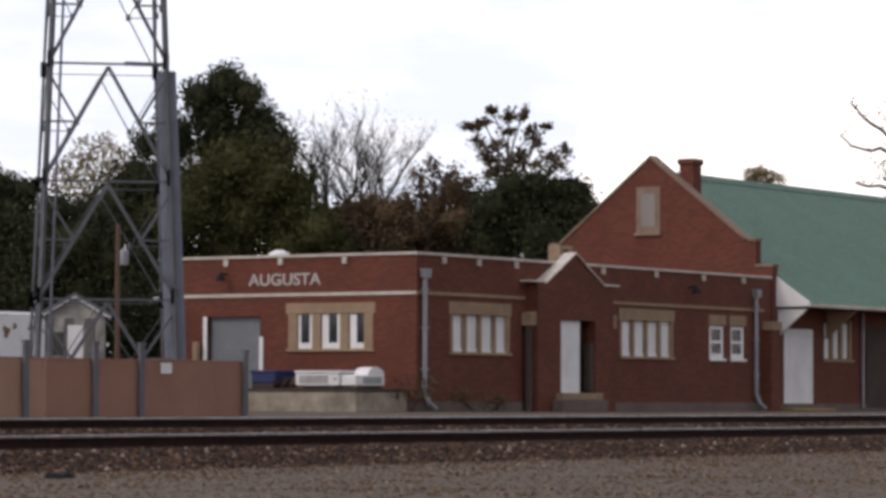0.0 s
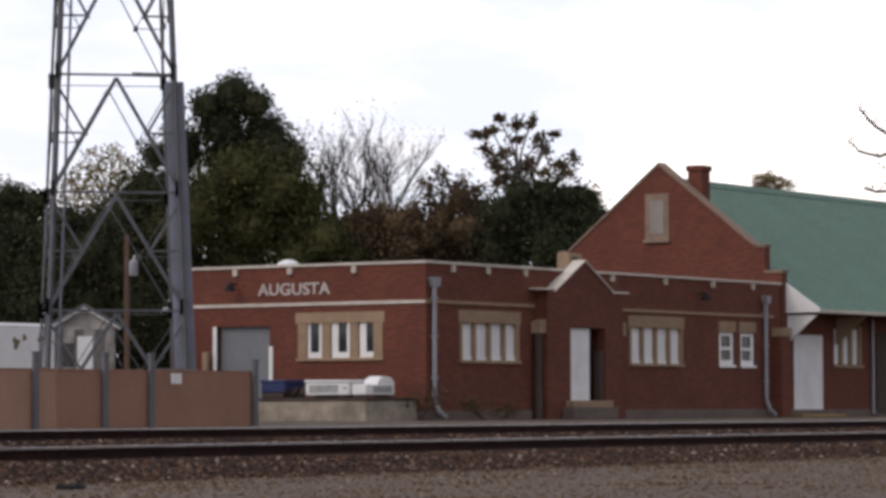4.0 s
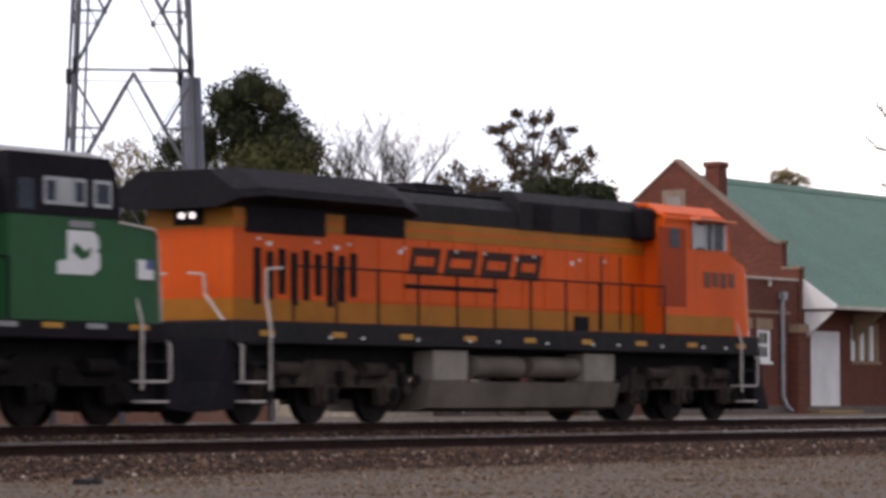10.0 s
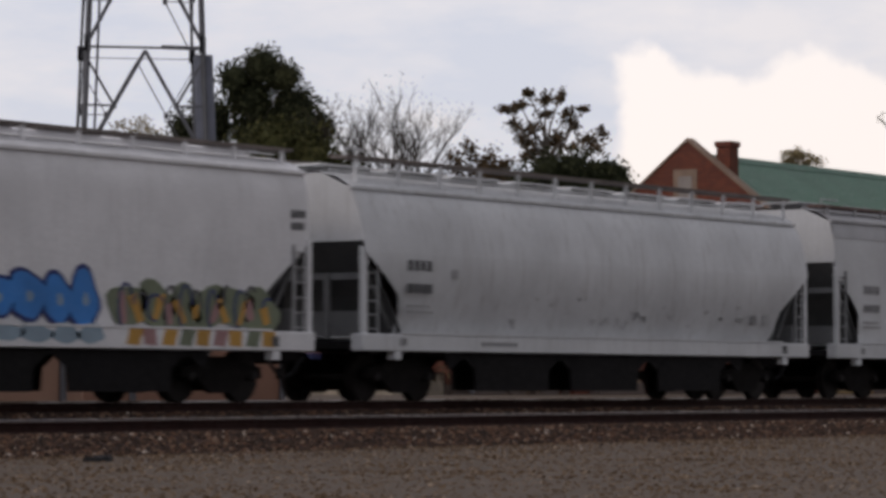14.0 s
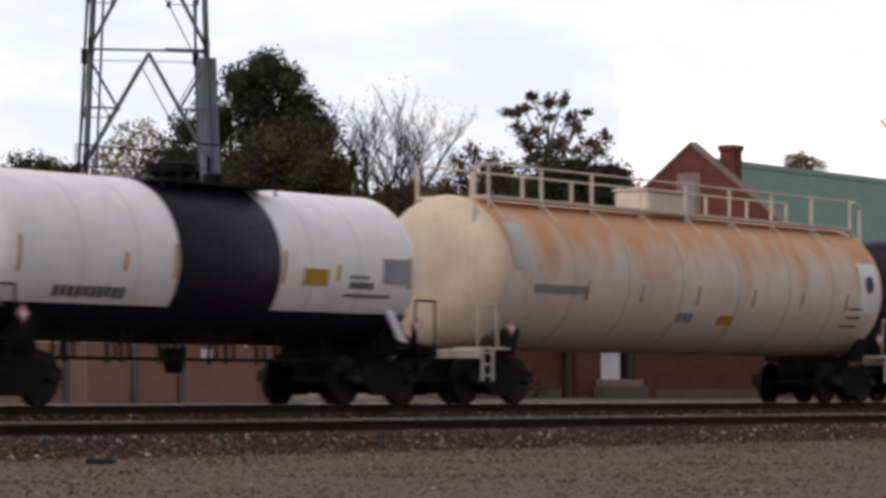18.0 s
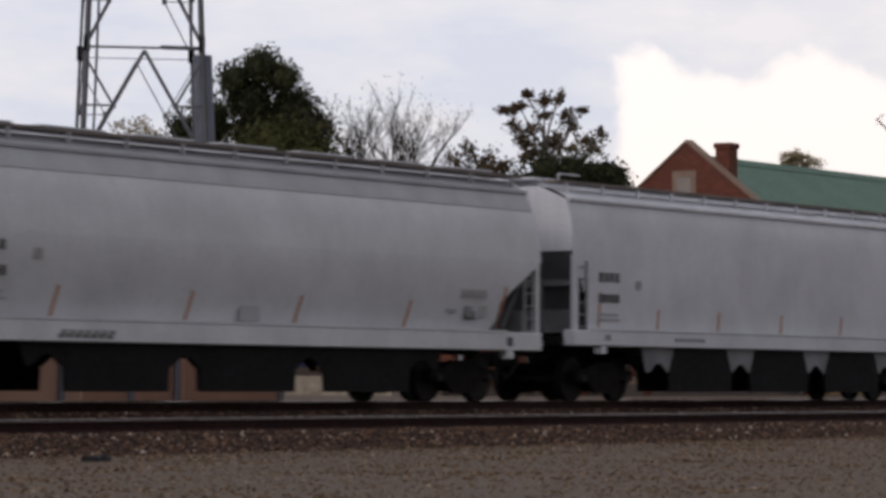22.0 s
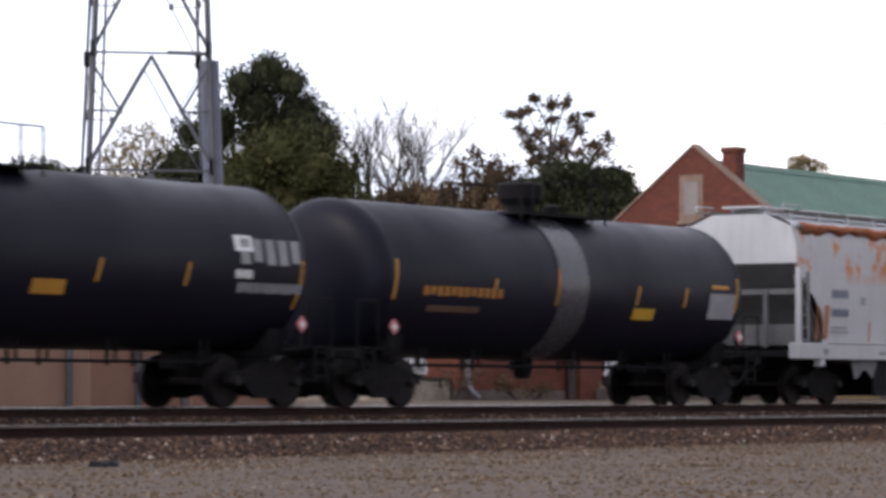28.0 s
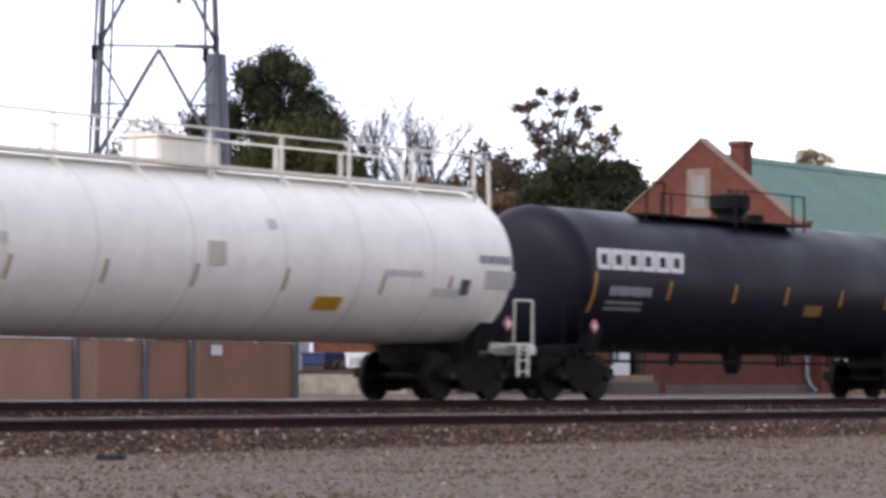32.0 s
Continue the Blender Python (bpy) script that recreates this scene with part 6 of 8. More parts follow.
# ---- train: tank cars ----
def tank_car(c, cyl, color, label, R=1.5, zc=2.48, name_blocks=None, band=None, lower=None, walkway=False, dome="platform", dirt=0.2, seed=1.0, plate=None, strips=None, rough=0.45, extra=None, saddle=None, head_color=None, rust=0.0, gear=UNDER, over=1.55, shell=None, dome_h=1.0):
    """A tank car: shell with dished heads, manway and platform or long walkway, saddles, stub sills, ladders."""
    car = thing("tank_car", label, "tank car", (c, 36.4, 0), "freight cars of the passing train")
    if shell:
        SHELL = shell
    elif max(color) < 0.1:
        SHELL = paint("dark_tank_enamel", color, rough, dark=0.86, scale=0.3, fine=1.1, seed=seed, bump=0.0)
    else:
        SHELL = paint("tank_paint", color, rough, dark=0.93, scale=0.35, fine=2.0, streak=dirt * 0.7, seed=seed, rust=rust, bump=0.0)
    deep = 0.5
    h = cyl / 2
    part("shell", Geo().lathe([(-h, R), (-h * 0.6, R), (-h * 0.2, R), (h * 0.2, R), (h * 0.6, R), (h, R)], "x", (0, 0, zc), 56, closed=False), SHELL, car)
    if max(color) > 0.3:
        SEAM = paint("grimy_weld", tuple(v * 0.8 for v in color), 0.6, dark=0.85, bump=0.0)
        for i in range(1, 7):
            x = -h + cyl * i / 7 + 0.12 * math.sin(i * 1.7 + seed)
            part("weld_seam", Geo().lathe([(x - 0.02, R), (x - 0.012, R + 0.006), (x + 0.012, R + 0.006), (x + 0.02, R)], "x", (0, 0, zc), 56, closed=False), SEAM, car)
    for s in (-1, 1):
        hd = part("head", Geo().lathe([(s * (h + deep * math.sin(a)), max(0.001, R * max(0.0, math.cos(a)) ** 0.62)) for a in [1.5707 * i / 14 for i in range(15)]], "x", (0, 0, zc), 56, closed=False), paint("tank_head_paint", head_color, rough, streak=dirt, seed=seed) if head_color else SHELL, car)
        part("weld_seam", Geo().lathe([(s * h - 0.02, R), (s * h - 0.015, R + 0.012), (s * h + 0.015, R + 0.012), (s * h + 0.02, R)], "x", (0, 0, zc), 56, closed=False), SHELL, hd)
        part("saddle", Geo().prism([(-1.15, 0.95), (1.15, 0.95), (1.3, zc - 0.72 * R), (0.9, zc - R * 0.98), (0, zc - R + 0.02), (-0.9, zc - R * 0.98), (-1.3, zc - 0.72 * R)], "x", s * (h - 0.45) - 0.28, s * (h - 0.45) + 0.28), UNDER, car)
        part("stub_sill", Geo().box(min(s * (h - 1.9), s * (h + over - 0.45)), max(s * (h - 1.9), s * (h + over - 0.45)), -0.24, 0.24, 0.68, 1.08, 0.02), UNDER, car)
        part("end_sill", Geo().box(s * (h + over - 0.55) - 0.08, s * (h + over - 0.55) + 0.08, -1.45, 1.45, 0.88, 1.06, 0.02), gear, car)
        part("end_deck", Geo().box(min(s * (h - 0.2), s * (h + over - 0.5)), max(s * (h - 0.2), s * (h + over - 0.5)), -1.4, -0.9, 1.06, 1.11), gear, car)
        part("end_deck", Geo().box(min(s * (h - 0.2), s * (h + over - 0.5)), max(s * (h - 0.2), s * (h + over - 0.5)), 0.9, 1.4, 1.06, 1.11), gear, car)
        for y in (-1.42, 1.42):
            ladder(car, s * (h + over - 0.9), y, 0.45, 1.1, gear, 3, 0.36)
            part("end_handrail", Geo().path([(s * (h + over - 0.55), y, 1.05), (s * (h + over - 0.55), y, 1.95), (s * (h + over - 1.2), y, 1.95), (s * (h + over - 1.25), y, 1.1)], 0.022), gear if gear is not UNDER else UNDER, car)
        add_truck(car, s * (h - 0.45))
    add_couplers(car, h + over + 0.15)
    if gear is UNDER:
        for y in (-0.75, 0.75):
            rl = part("side_handrail", Geo().path([(-h + 1.6, y, 0.80), (h - 1.6, y, 0.80)], 0.024), UNDER, car)
            for i in range(6):
                x = -h + 2.0 + (cyl - 4.0) * i / 5
                part("rail_bracket", Geo().box(x - 0.025, x + 0.025, y - 0.025, y + 0.025, 0.72, zc - math.sqrt(R * R - y * y) + 0.05), UNDER, rl)
                part("rail_bracket", Geo().box(x + 0.2, x + 0.24, y - 0.02, y + 0.02, 0.78, zc - math.sqrt(R * R - y * y) + 0.05), UNDER, rl)
    top = zc + R
    if dome == "platform":
        mw = part("manway", Geo().lathe([(top - 0.1, 0.30), (top + 0.16 * dome_h, 0.32), (top + 0.30 * dome_h, 0.46), (top + 0.58 * dome_h, 0.48), (top + 0.62 * dome_h, 0.42), (top + 0.66 * dome_h, 0.15)], "z", (0.1, 0, 0), 24), UNDER, car)
        part("lid_bolt", Geo().rod((0.1, 0, top + 0.6 * dome_h), (0.1, 0, top + 0.74 * dome_h), 0.06), TRUCKM, mw)
        part("valve_housing", Geo().lathe([(top - 0.1, 0.2), (top + 0.2, 0.2), (top + 0.24, 0.12)], "z", (1.3, 0, 0), 14), UNDER, car)
        pf = part("platform", Geo().box(-1.35, 1.9, -0.95, 0.95, top - 0.08, top - 0.03), UNDER, car, "dark grating platform round the manway")
        for x in (-1.35, -0.9, 1.35, 1.9):
            for y in (-0.95, 0.95):
                part("rail_post", Geo().rod((x, y, top - 0.2), (x, y, top + 0.62), 0.024), UNDER, pf)
        for y in (-0.95, 0.95):
            part("platform_rail", Geo().path([(-1.35, y, top + 0.62), (1.9, y, top + 0.62)], 0.017), UNDER, pf)
        part("outlet_valve", Geo().lathe([(0.55, 0.14), (0.7, 0.2), (1.0, 0.24)], "z", (0.2, 0, 0), 16), UNDER, car)
    if walkway:
        WK = walkway
        wk = part("walkway", Geo().box(-h + 0.2, h - 0.2, -0.85, -0.5, top - 0.06, top + 0.0).box(-h + 0.2, h - 0.2, 0.5, 0.85, top - 0.06, top + 0.0), WK, car, "full-length roof walkway")
        n = 9
        for i in range(n):
            x = -h + 0.25 + (cyl - 0.5) * i / (n - 1)
            for y in (-0.85, 0.85):
                part("rail_post", Geo().beam((x, y, top - 0.35), (x, y, top + 0.62), 0.045), WK, wk)
            part("walk_bracket", Geo().beam((x, -0.84, top - 0.08), (x, -R * 0.80, zc + R * 0.70), 0.022), WK, wk)
        for y in (-0.85, 0.85):
            part("walk_rail", Geo().path([(-h + 0.25, y, top + 0.62), (h - 0.25, y, top + 0.62)], 0.022), WK, wk)
        vb = part("valve_box", Geo().box(-0.9, 0.9, -0.42, 0.42, top - 0.05, top + 0.45, 0.06), WK, car, "boxed valve housing on the roof")
        part("lid", Geo().box(-0.92, 0.92, -0.45, 0.45, top + 0.45, top + 0.5, 0.02), WK, vb)
        for s in (-1, 1):
            part("roof_step", Geo().path([(s * (h - 0.1), -0.85, top + 0.62), (s * (h + 0.25), -0.85, top + 0.5), (s * (h + 0.3), -0.85, top - 0.55)], 0.04), WK, wk, "bent grab rail at the roof end")
    for x0, x1, z0, z1, mat in (plate or ()):
        y = -math.sqrt(max(0.01, R * R - ((z0 + z1) / 2 - zc) ** 2))
        tilt = math.degrees(math.asin(((z0 + z1) / 2 - zc) / R))
        writing = "stencil" in mat.name or "lettering" in mat.name
        n = max(1, min(12, round((x1 - x0) / (z1 - z0) * 1.1))) if writing and x1 - x0 > 2 * (z1 - z0) else 1
        w = (x1 - x0) / n
        for i in range(n):
            xa, za = x0 + i * w, -(z1 - z0) / 2 + (0.1 * (z1 - z0) if n > 1 and i % 3 == 1 else 0)
            part("stencil_bar" if writing else "panel_plate", Geo().box(xa, xa + (w if n == 1 else w * 0.66), -0.014, 0.02, za, (z1 - z0) / 2), mat, car, "", pose(0, y, (z0 + z1) / 2, -tilt, 0, 0))
    for x, z0, z1, mat in (strips or ()):
        g, rows, lean = Geo(), [], 0.10 if max(color) < 0.1 else 0.04
        for k in range(6):
            z = z0 + (z1 - z0) * k / 5
            y = -math.sqrt(R * R - (z - zc) ** 2) - 0.012
            rows.append([(x - 0.04 + lean * k / 5, y, z), (x + 0.04 + lean * k / 5, y, z)])
        part("reflector_strip", g.skin(rows), mat, car)
    if band:
        a, b, col = band
        part("band", Geo().lathe([(a, R + 0.01), (a + 0.02, R + 0.022), (b - 0.02, R + 0.022), (b, R + 0.01)], "x", (0, 0, zc), 56, closed=False), col, car, "broad dark band round the tank")
    if lower:
        part("lower_jacket", Geo().lathe([(-h - 0.1, R + 0.012), (h + 0.1, R + 0.012)], "x", (0, 0, zc), 20, 215, 325, closed=False), lower, car, "dark lower part of the tank")
    if saddle:
        a, b, col = saddle
        part("jacket_band", Geo().lathe([(a, R + 0.008), (a + 0.03, R + 0.03), (b - 0.03, R + 0.03), (b, R + 0.008)], "x", (0, 0, zc), 56, closed=False), col, car, "smoother jacket band")
    if name_blocks:
        x, z, ws, hh, gap, mat, hol = name_blocks
        y = -math.sqrt(R * R - (z + hh / 2 - zc) ** 2) - 0.03
        block_letters(car, x, z, ws, hh, gap, mat, y, "name_block", hol)
    for s, mat in ((-1, PLACARD), (1, PLACARD)):
        x = s * (h - 0.05)
        pl = part("placard_holder", Geo().box(x - 0.05, x + 0.05, -1.5, -1.42, 1.1, 1.5), UNDER, car)
        part("placard", Geo().prism([(x - 0.15, 1.48), (x, 1.33), (x + 0.15, 1.48), (x, 1.63)], "y", -1.535, -1.5), mat, pl)
        part("placard_mark", Geo().prism([(x - 0.075, 1.48), (x, 1.40), (x + 0.075, 1.48), (x, 1.555)], "y", -1.541, -1.535), LETTER, pl)
    if extra:
        extra(car, h, R, zc)
    return car


def roof_railing(car, h, R, zc):
    """Thin railing along the roof on bare posts."""
    top = zc + R
    for y in (-0.75, 0.75):
        hr = part("roof_rail", Geo().path([(-h + 0.3, y, top + 0.62), (h - 3.2, y, top + 0.62)], 0.02), UNDER, car)
        for i in range(8):
            x = -h + 0.3 + (2 * h - 0.6) * i / 7
            part("rail_post", Geo().beam((x, y, top - 0.4), (x, y, top + (0.62 if i < 7 else 0.4)), 0.05), YELLOW if i == 4 and y < 0 else UNDER, hr)
    for s in (-1, 1):
        part("end_plate", Geo().lathe([(s * (h - 0.02), R + 0.004), (s * (h + 0.2), R * 0.975)], "x", (0, 0, zc), 12, 165, 200, closed=False), paint("brown_end_plate", (0.14, 0.085, 0.055), 0.7), car)


def long_platform(x0, x1):
    """A roof grating that runs on past the manway, with a hoop of rails at its end."""
    def build(car, h, R, zc):
        top = zc + R
        gr = part("roof_grating", Geo().box(x0, x1, -0.8, 0.8, top - 0.075, top - 0.035), UNDER, car, "dark grating along the roof")
        far_x = x1 if abs(x1) > abs(x0) else x0
        near_x = far_x - math.copysign(0.75, far_x)
        for y in (-0.8, 0.8):
            for x in (near_x, far_x):
                part("rail_post", Geo().rod((x, y, top - 0.25), (x, y, top + 0.64), 0.028), UNDER, gr)
            part("rail", Geo().path([(near_x, y, top + 0.64), (far_x, y, top + 0.64)], 0.022), UNDER, gr)
        part("rail", Geo().path([(far_x, -0.8, top + 0.64), (far_x, 0.8, top + 0.64)], 0.022), UNDER, gr)
    return build


def smudges(car, h, W, bulge, seam, s0, s1):
    """Faint grey scrawls half rubbed off the lower side."""
    rnd = random.Random(31)
    SMEAR = paint("faint_smear", (0.44, 0.44, 0.45), 0.8, dark=0.7, bump=0.0)
    for i in range(16):
        x, z = -3.2 + i * 0.62 + rnd.uniform(-0.2, 0.2), rnd.uniform(1.5, 2.0)
        y = -(W - 0.06 + bulge(z)) - 0.012
        for _ in range(3):
            a, l = rnd.uniform(0.3, 2.6), rnd.uniform(0.12, 0.35)
            dx, dz = l * math.cos(a), l * math.sin(a)
            part("smear", Geo().beam((x, y, z), (x + dx, y, z + dz), 0.006, rnd.uniform(0.05, 0.11)), SMEAR, car)
            x, z = x + rnd.uniform(-0.15, 0.2), z + rnd.uniform(-0.12, 0.12)


def crop_marks(car, h, W, bulge, seam, s0, s1):
    """Amber sill reflectors, a faded red line of writing and a dark square."""
    door_rows(car, h, W, bulge, seam, s0, s1)
    y = -(W - 0.06 + bulge(1.8)) - 0.012
    RED = paint("faded_red_stencil", (0.50, 0.33, 0.31), 0.7, dark=0.85, bump=0.0)
    marks(car, [(0.75, 2.65, 1.68, 1.81, RED), (5.56, 5.92, 1.73, 1.93, INK)], y)
    marks(car, [(6.7, 7.1, 2.36, 2.55, INK_FAINT)], -(W - 0.06 + bulge(2.45)) - 0.012)


def red_note(car, h, W, bulge, seam, s0, s1):
    """A short line of red writing low on the side."""
    RED = paint("red_stencil", (0.52, 0.16, 0.15), 0.7, dark=0.85, bump=0.0)
    marks(car, [(-1.33, 0.1, 1.88, 1.98, RED)], -(W - 0.06 + bulge(2.0)) - 0.014)


def grey_panels(car, h, W, bulge, seam, s0, s1):
    """Faded grey writing panels and a small dark emblem low on the side."""
    y = -(W - 0.06 + bulge(1.7)) - 0.014
    FADED = paint("faded_grey_panel", (0.40, 0.41, 0.42), 0.7, dark=0.85, bump=0.0)
    part("faded_panel", Geo().box(-0.23, 0.35, y, y + 0.02, 1.43, 1.7), FADED, car)
    part("emblem_panel", Geo().box(6.93, 7.32, y, y + 0.02, 1.58, 1.84), INK, car, "small dark emblem panel")
    marks(car, [(6.69, 7.6, 2.0, 2.16, INK_FAINT)], -(W - 0.06 + bulge(2.1)) - 0.014)
    marks(car, [(-5.3, -3.86, 1.06, 1.13, INK)], -1.588)


# ---- train: locomotives ----
LOCO_ORANGE = paint("loco_orange", (0.80, 0.112, 0.007), 0.45, dark=0.8, scale=0.6, streak=0.3, bump=0.05, bump_scale=5.0)
# the loco orange at half strength, shade painted in for the cab door
LOCO_ORANGE_SHADED = paint("loco_orange_shaded", (0.40, 0.055, 0.012), 0.6, dark=0.8, scale=0.8, streak=0.3, bump=0.03)
PALE_ORANGE = paint("bleached_orange", (0.86, 0.27, 0.14), 0.6, dark=0.85, bump=0.0)
LOCO_YELLOW = paint("loco_yellow", (0.88, 0.43, 0.02), 0.5, dark=0.8, streak=0.3, bump=0.03)
LOCO_DULL = paint("loco_dull_ochre", (0.44, 0.165, 0.016), 0.5, dark=0.8, streak=0.3, bump=0.03)
LOCO_BLACK = paint("loco_black_green", (0.020, 0.019, 0.022), 0.7, dark=0.75, scale=0.8, streak=0.2, bump=0.05)
LOCO_GREEN = paint("loco_faded_green", (0.028, 0.115, 0.045), 0.5, dark=0.75, scale=0.5, streak=0.35, streak_color=(0.05, 0.08, 0.06), bump=0.05)
LOCO_TOP = paint("loco_sooty_black", (0.014, 0.012, 0.016), 0.8, dark=0.7, scale=0.8, bump=0.05)
SILVER = paint("silver_truck_paint", (0.25, 0.225, 0.205), 0.7, 0.0, dark=0.35, scale=2.2, streak=0.5, bump=0.1)
GRIMY = paint("grimy_brown_truck", (0.075, 0.058, 0.048), 0.8, 0.0, dark=0.3, scale=2.2, streak=0.5, bump=0.1)
TANKGREY = paint("pale_grey_fuel_tank", (0.46, 0.46, 0.46), 0.5, dark=0.8, streak=0.3)
DIRTGREY = paint("dirty_grey_tank", (0.20, 0.17, 0.145), 0.7, dark=0.6, streak=0.5)
GRAB = paint("white_handrail", (0.62, 0.56, 0.52), 0.5)
SHIELD = paint("windshield_glass", (0.03, 0.042, 0.07), 0.22, bump=0.0)
for dull in (SHIELD, LOCO_ORANGE, LOCO_ORANGE_SHADED, LOCO_YELLOW, LOCO_DULL, LOCO_BLACK, LOCO_GREEN, LOCO_TOP, SILVER, GRIMY, DIRTGREY, UNDER):
    dull.node_tree.nodes["Principled BSDF"].inputs["Specular IOR Level"].default_value = 0.15
WINDOW = paint("pale_sash", (0.5, 0.52, 0.54), 0.4)
LAMP = bpy.data.materials.new("lit_marker_lamp")
LAMP.use_nodes = True
LAMP.node_tree.nodes["Principled BSDF"].inputs["Emission Color"].default_value = (1.0, 0.93, 0.9, 1)
LAMP.node_tree.nodes["Principled BSDF"].inputs["Emission Strength"].default_value = 1.1


EMBLEM_GOLD = paint("gold_emblem_paint", (0.85, 0.45, 0.03), 0.5, dark=0.9, bump=0.0)
DARK_NUMBER = paint("dark_number", (0.16, 0.05, 0.03), 0.6)
EMBLEM_DARK = paint("dark_emblem_paint", (0.055, 0.022, 0.018), 0.6, bump=0.0)


def loco_truck(car, x, frame_mat, wb=2.0):
    """Three axles in one cast frame."""
    g = Geo().box(-2.6, 2.6, -0.9, 0.9, 0.62, 0.9, 0.05)
    t = part("truck", g, TRUCKM, car, "", (x, 0, 0))
    side = [(-2.75, 0.58), (-2.7, 0.88), (-2.2, 1.0), (-1.55, 0.92), (-0.95, 0.98), (-0.6, 1.16), (0.6, 1.16), (0.95, 0.98), (1.55, 0.92), (2.2, 1.0), (2.7, 0.88), (2.75, 0.58), (2.35, 0.62), (2.3, 0.34), (1.7, 0.34), (1.62, 0.66), (0.38, 0.66), (0.3, 0.34), (-0.3, 0.34), (-0.38, 0.66), (-1.62, 0.66), (-1.7, 0.34), (-2.3, 0.34), (-2.35, 0.62)]
    for s in (-1, 1):
        fr = part("sideframe", Geo().prism(side, "y", min(s * 1.0, s * 1.16), max(s * 1.0, s * 1.16)), frame_mat, t)
        for a in (-1, 0, 1):
            part("axle_cap", Geo().lathe([(s * 1.26, 0.15), (s * 1.30, 0.14), (s * 1.32, 0.08)], "y", (a * wb, 0, 0.53), 14), TRUCKM, fr)
            part("coil_spring", Geo().lathe([(0.68 + 0.04 * q, 0.10 if q % 2 else 0.075) for q in range(8)], "z", (a * wb + 0.36, s * 1.2, 0), 10), TRUCKM, fr)
            part("frame_hole", Geo().rod((a * wb + 0.95, s * 1.15, 0.80), (a * wb + 0.95, s * 1.168, 0.80), 0.11, 12), UNDER, fr, "dark hole in the cast frame")
            part("journal_box", Geo().box(a * wb - 0.2, a * wb + 0.2, min(s * 1.1, s * 1.26), max(s * 1.1, s * 1.26), 0.36, 0.72, 0.04), frame_mat, fr)
        for a in (-1, 1):
            part("brake_cylinder", Geo().rod((a * 1.0, s * 1.2, 0.98), (a * 1.75, s * 1.2, 0.98), 0.14, 14), frame_mat, fr)
            part("damper", Geo().rod((a * 2.45, s * 1.22, 0.55), (a * 2.3, s * 1.22, 1.1), 0.06, 10), frame_mat, fr)
            part("sand_hose", Geo().path([(a * 2.5, s * 1.15, 1.0), (a * 2.72, s * 1.1, 0.6), (a * 2.6, s * 0.85, 0.2)], 0.03, 6), BLACK, fr)
    for a in (-1, 0, 1):
        part("axle", Geo().rod((a * wb, -1.05, 0.53), (a * wb, 1.05, 0.53), 0.09, 12), WHEELM, t)
        for e in (-1, 1):
            part("wheel", Geo().lathe([(-0.07, 0.12), (-0.07, 0.46), (-0.065, 0.528), (0.045, 0.533), (0.055, 0.556), (0.075, 0.556), (0.075, 0.46), (0.02, 0.3), (0.07, 0.14)], "y", (0, 0, 0), 30).mesh("wheel", WHEELM), WHEELM, t, "", pose(a * wb, e * 0.755, 0.53, 0, 0, 0 if e < 0 else 180))
    return t


def handrails(car, x0, x1, n, z0, mat, low=None):
    for s in (-1, 1):
        hr = part("handrail", Geo().path([(x0, s * 1.5, z0 + 1.0), (x1, s * 1.5, z0 + 1.0)], 0.022), mat, car)
        for i in range(n):
            x = x0 + (x1 - x0) * i / (n - 1)
            part("stanchion", Geo().rod((x, s * 1.5, z0 - 0.02), (x, s * 1.5, z0 + 1.0), 0.024), mat, hr)


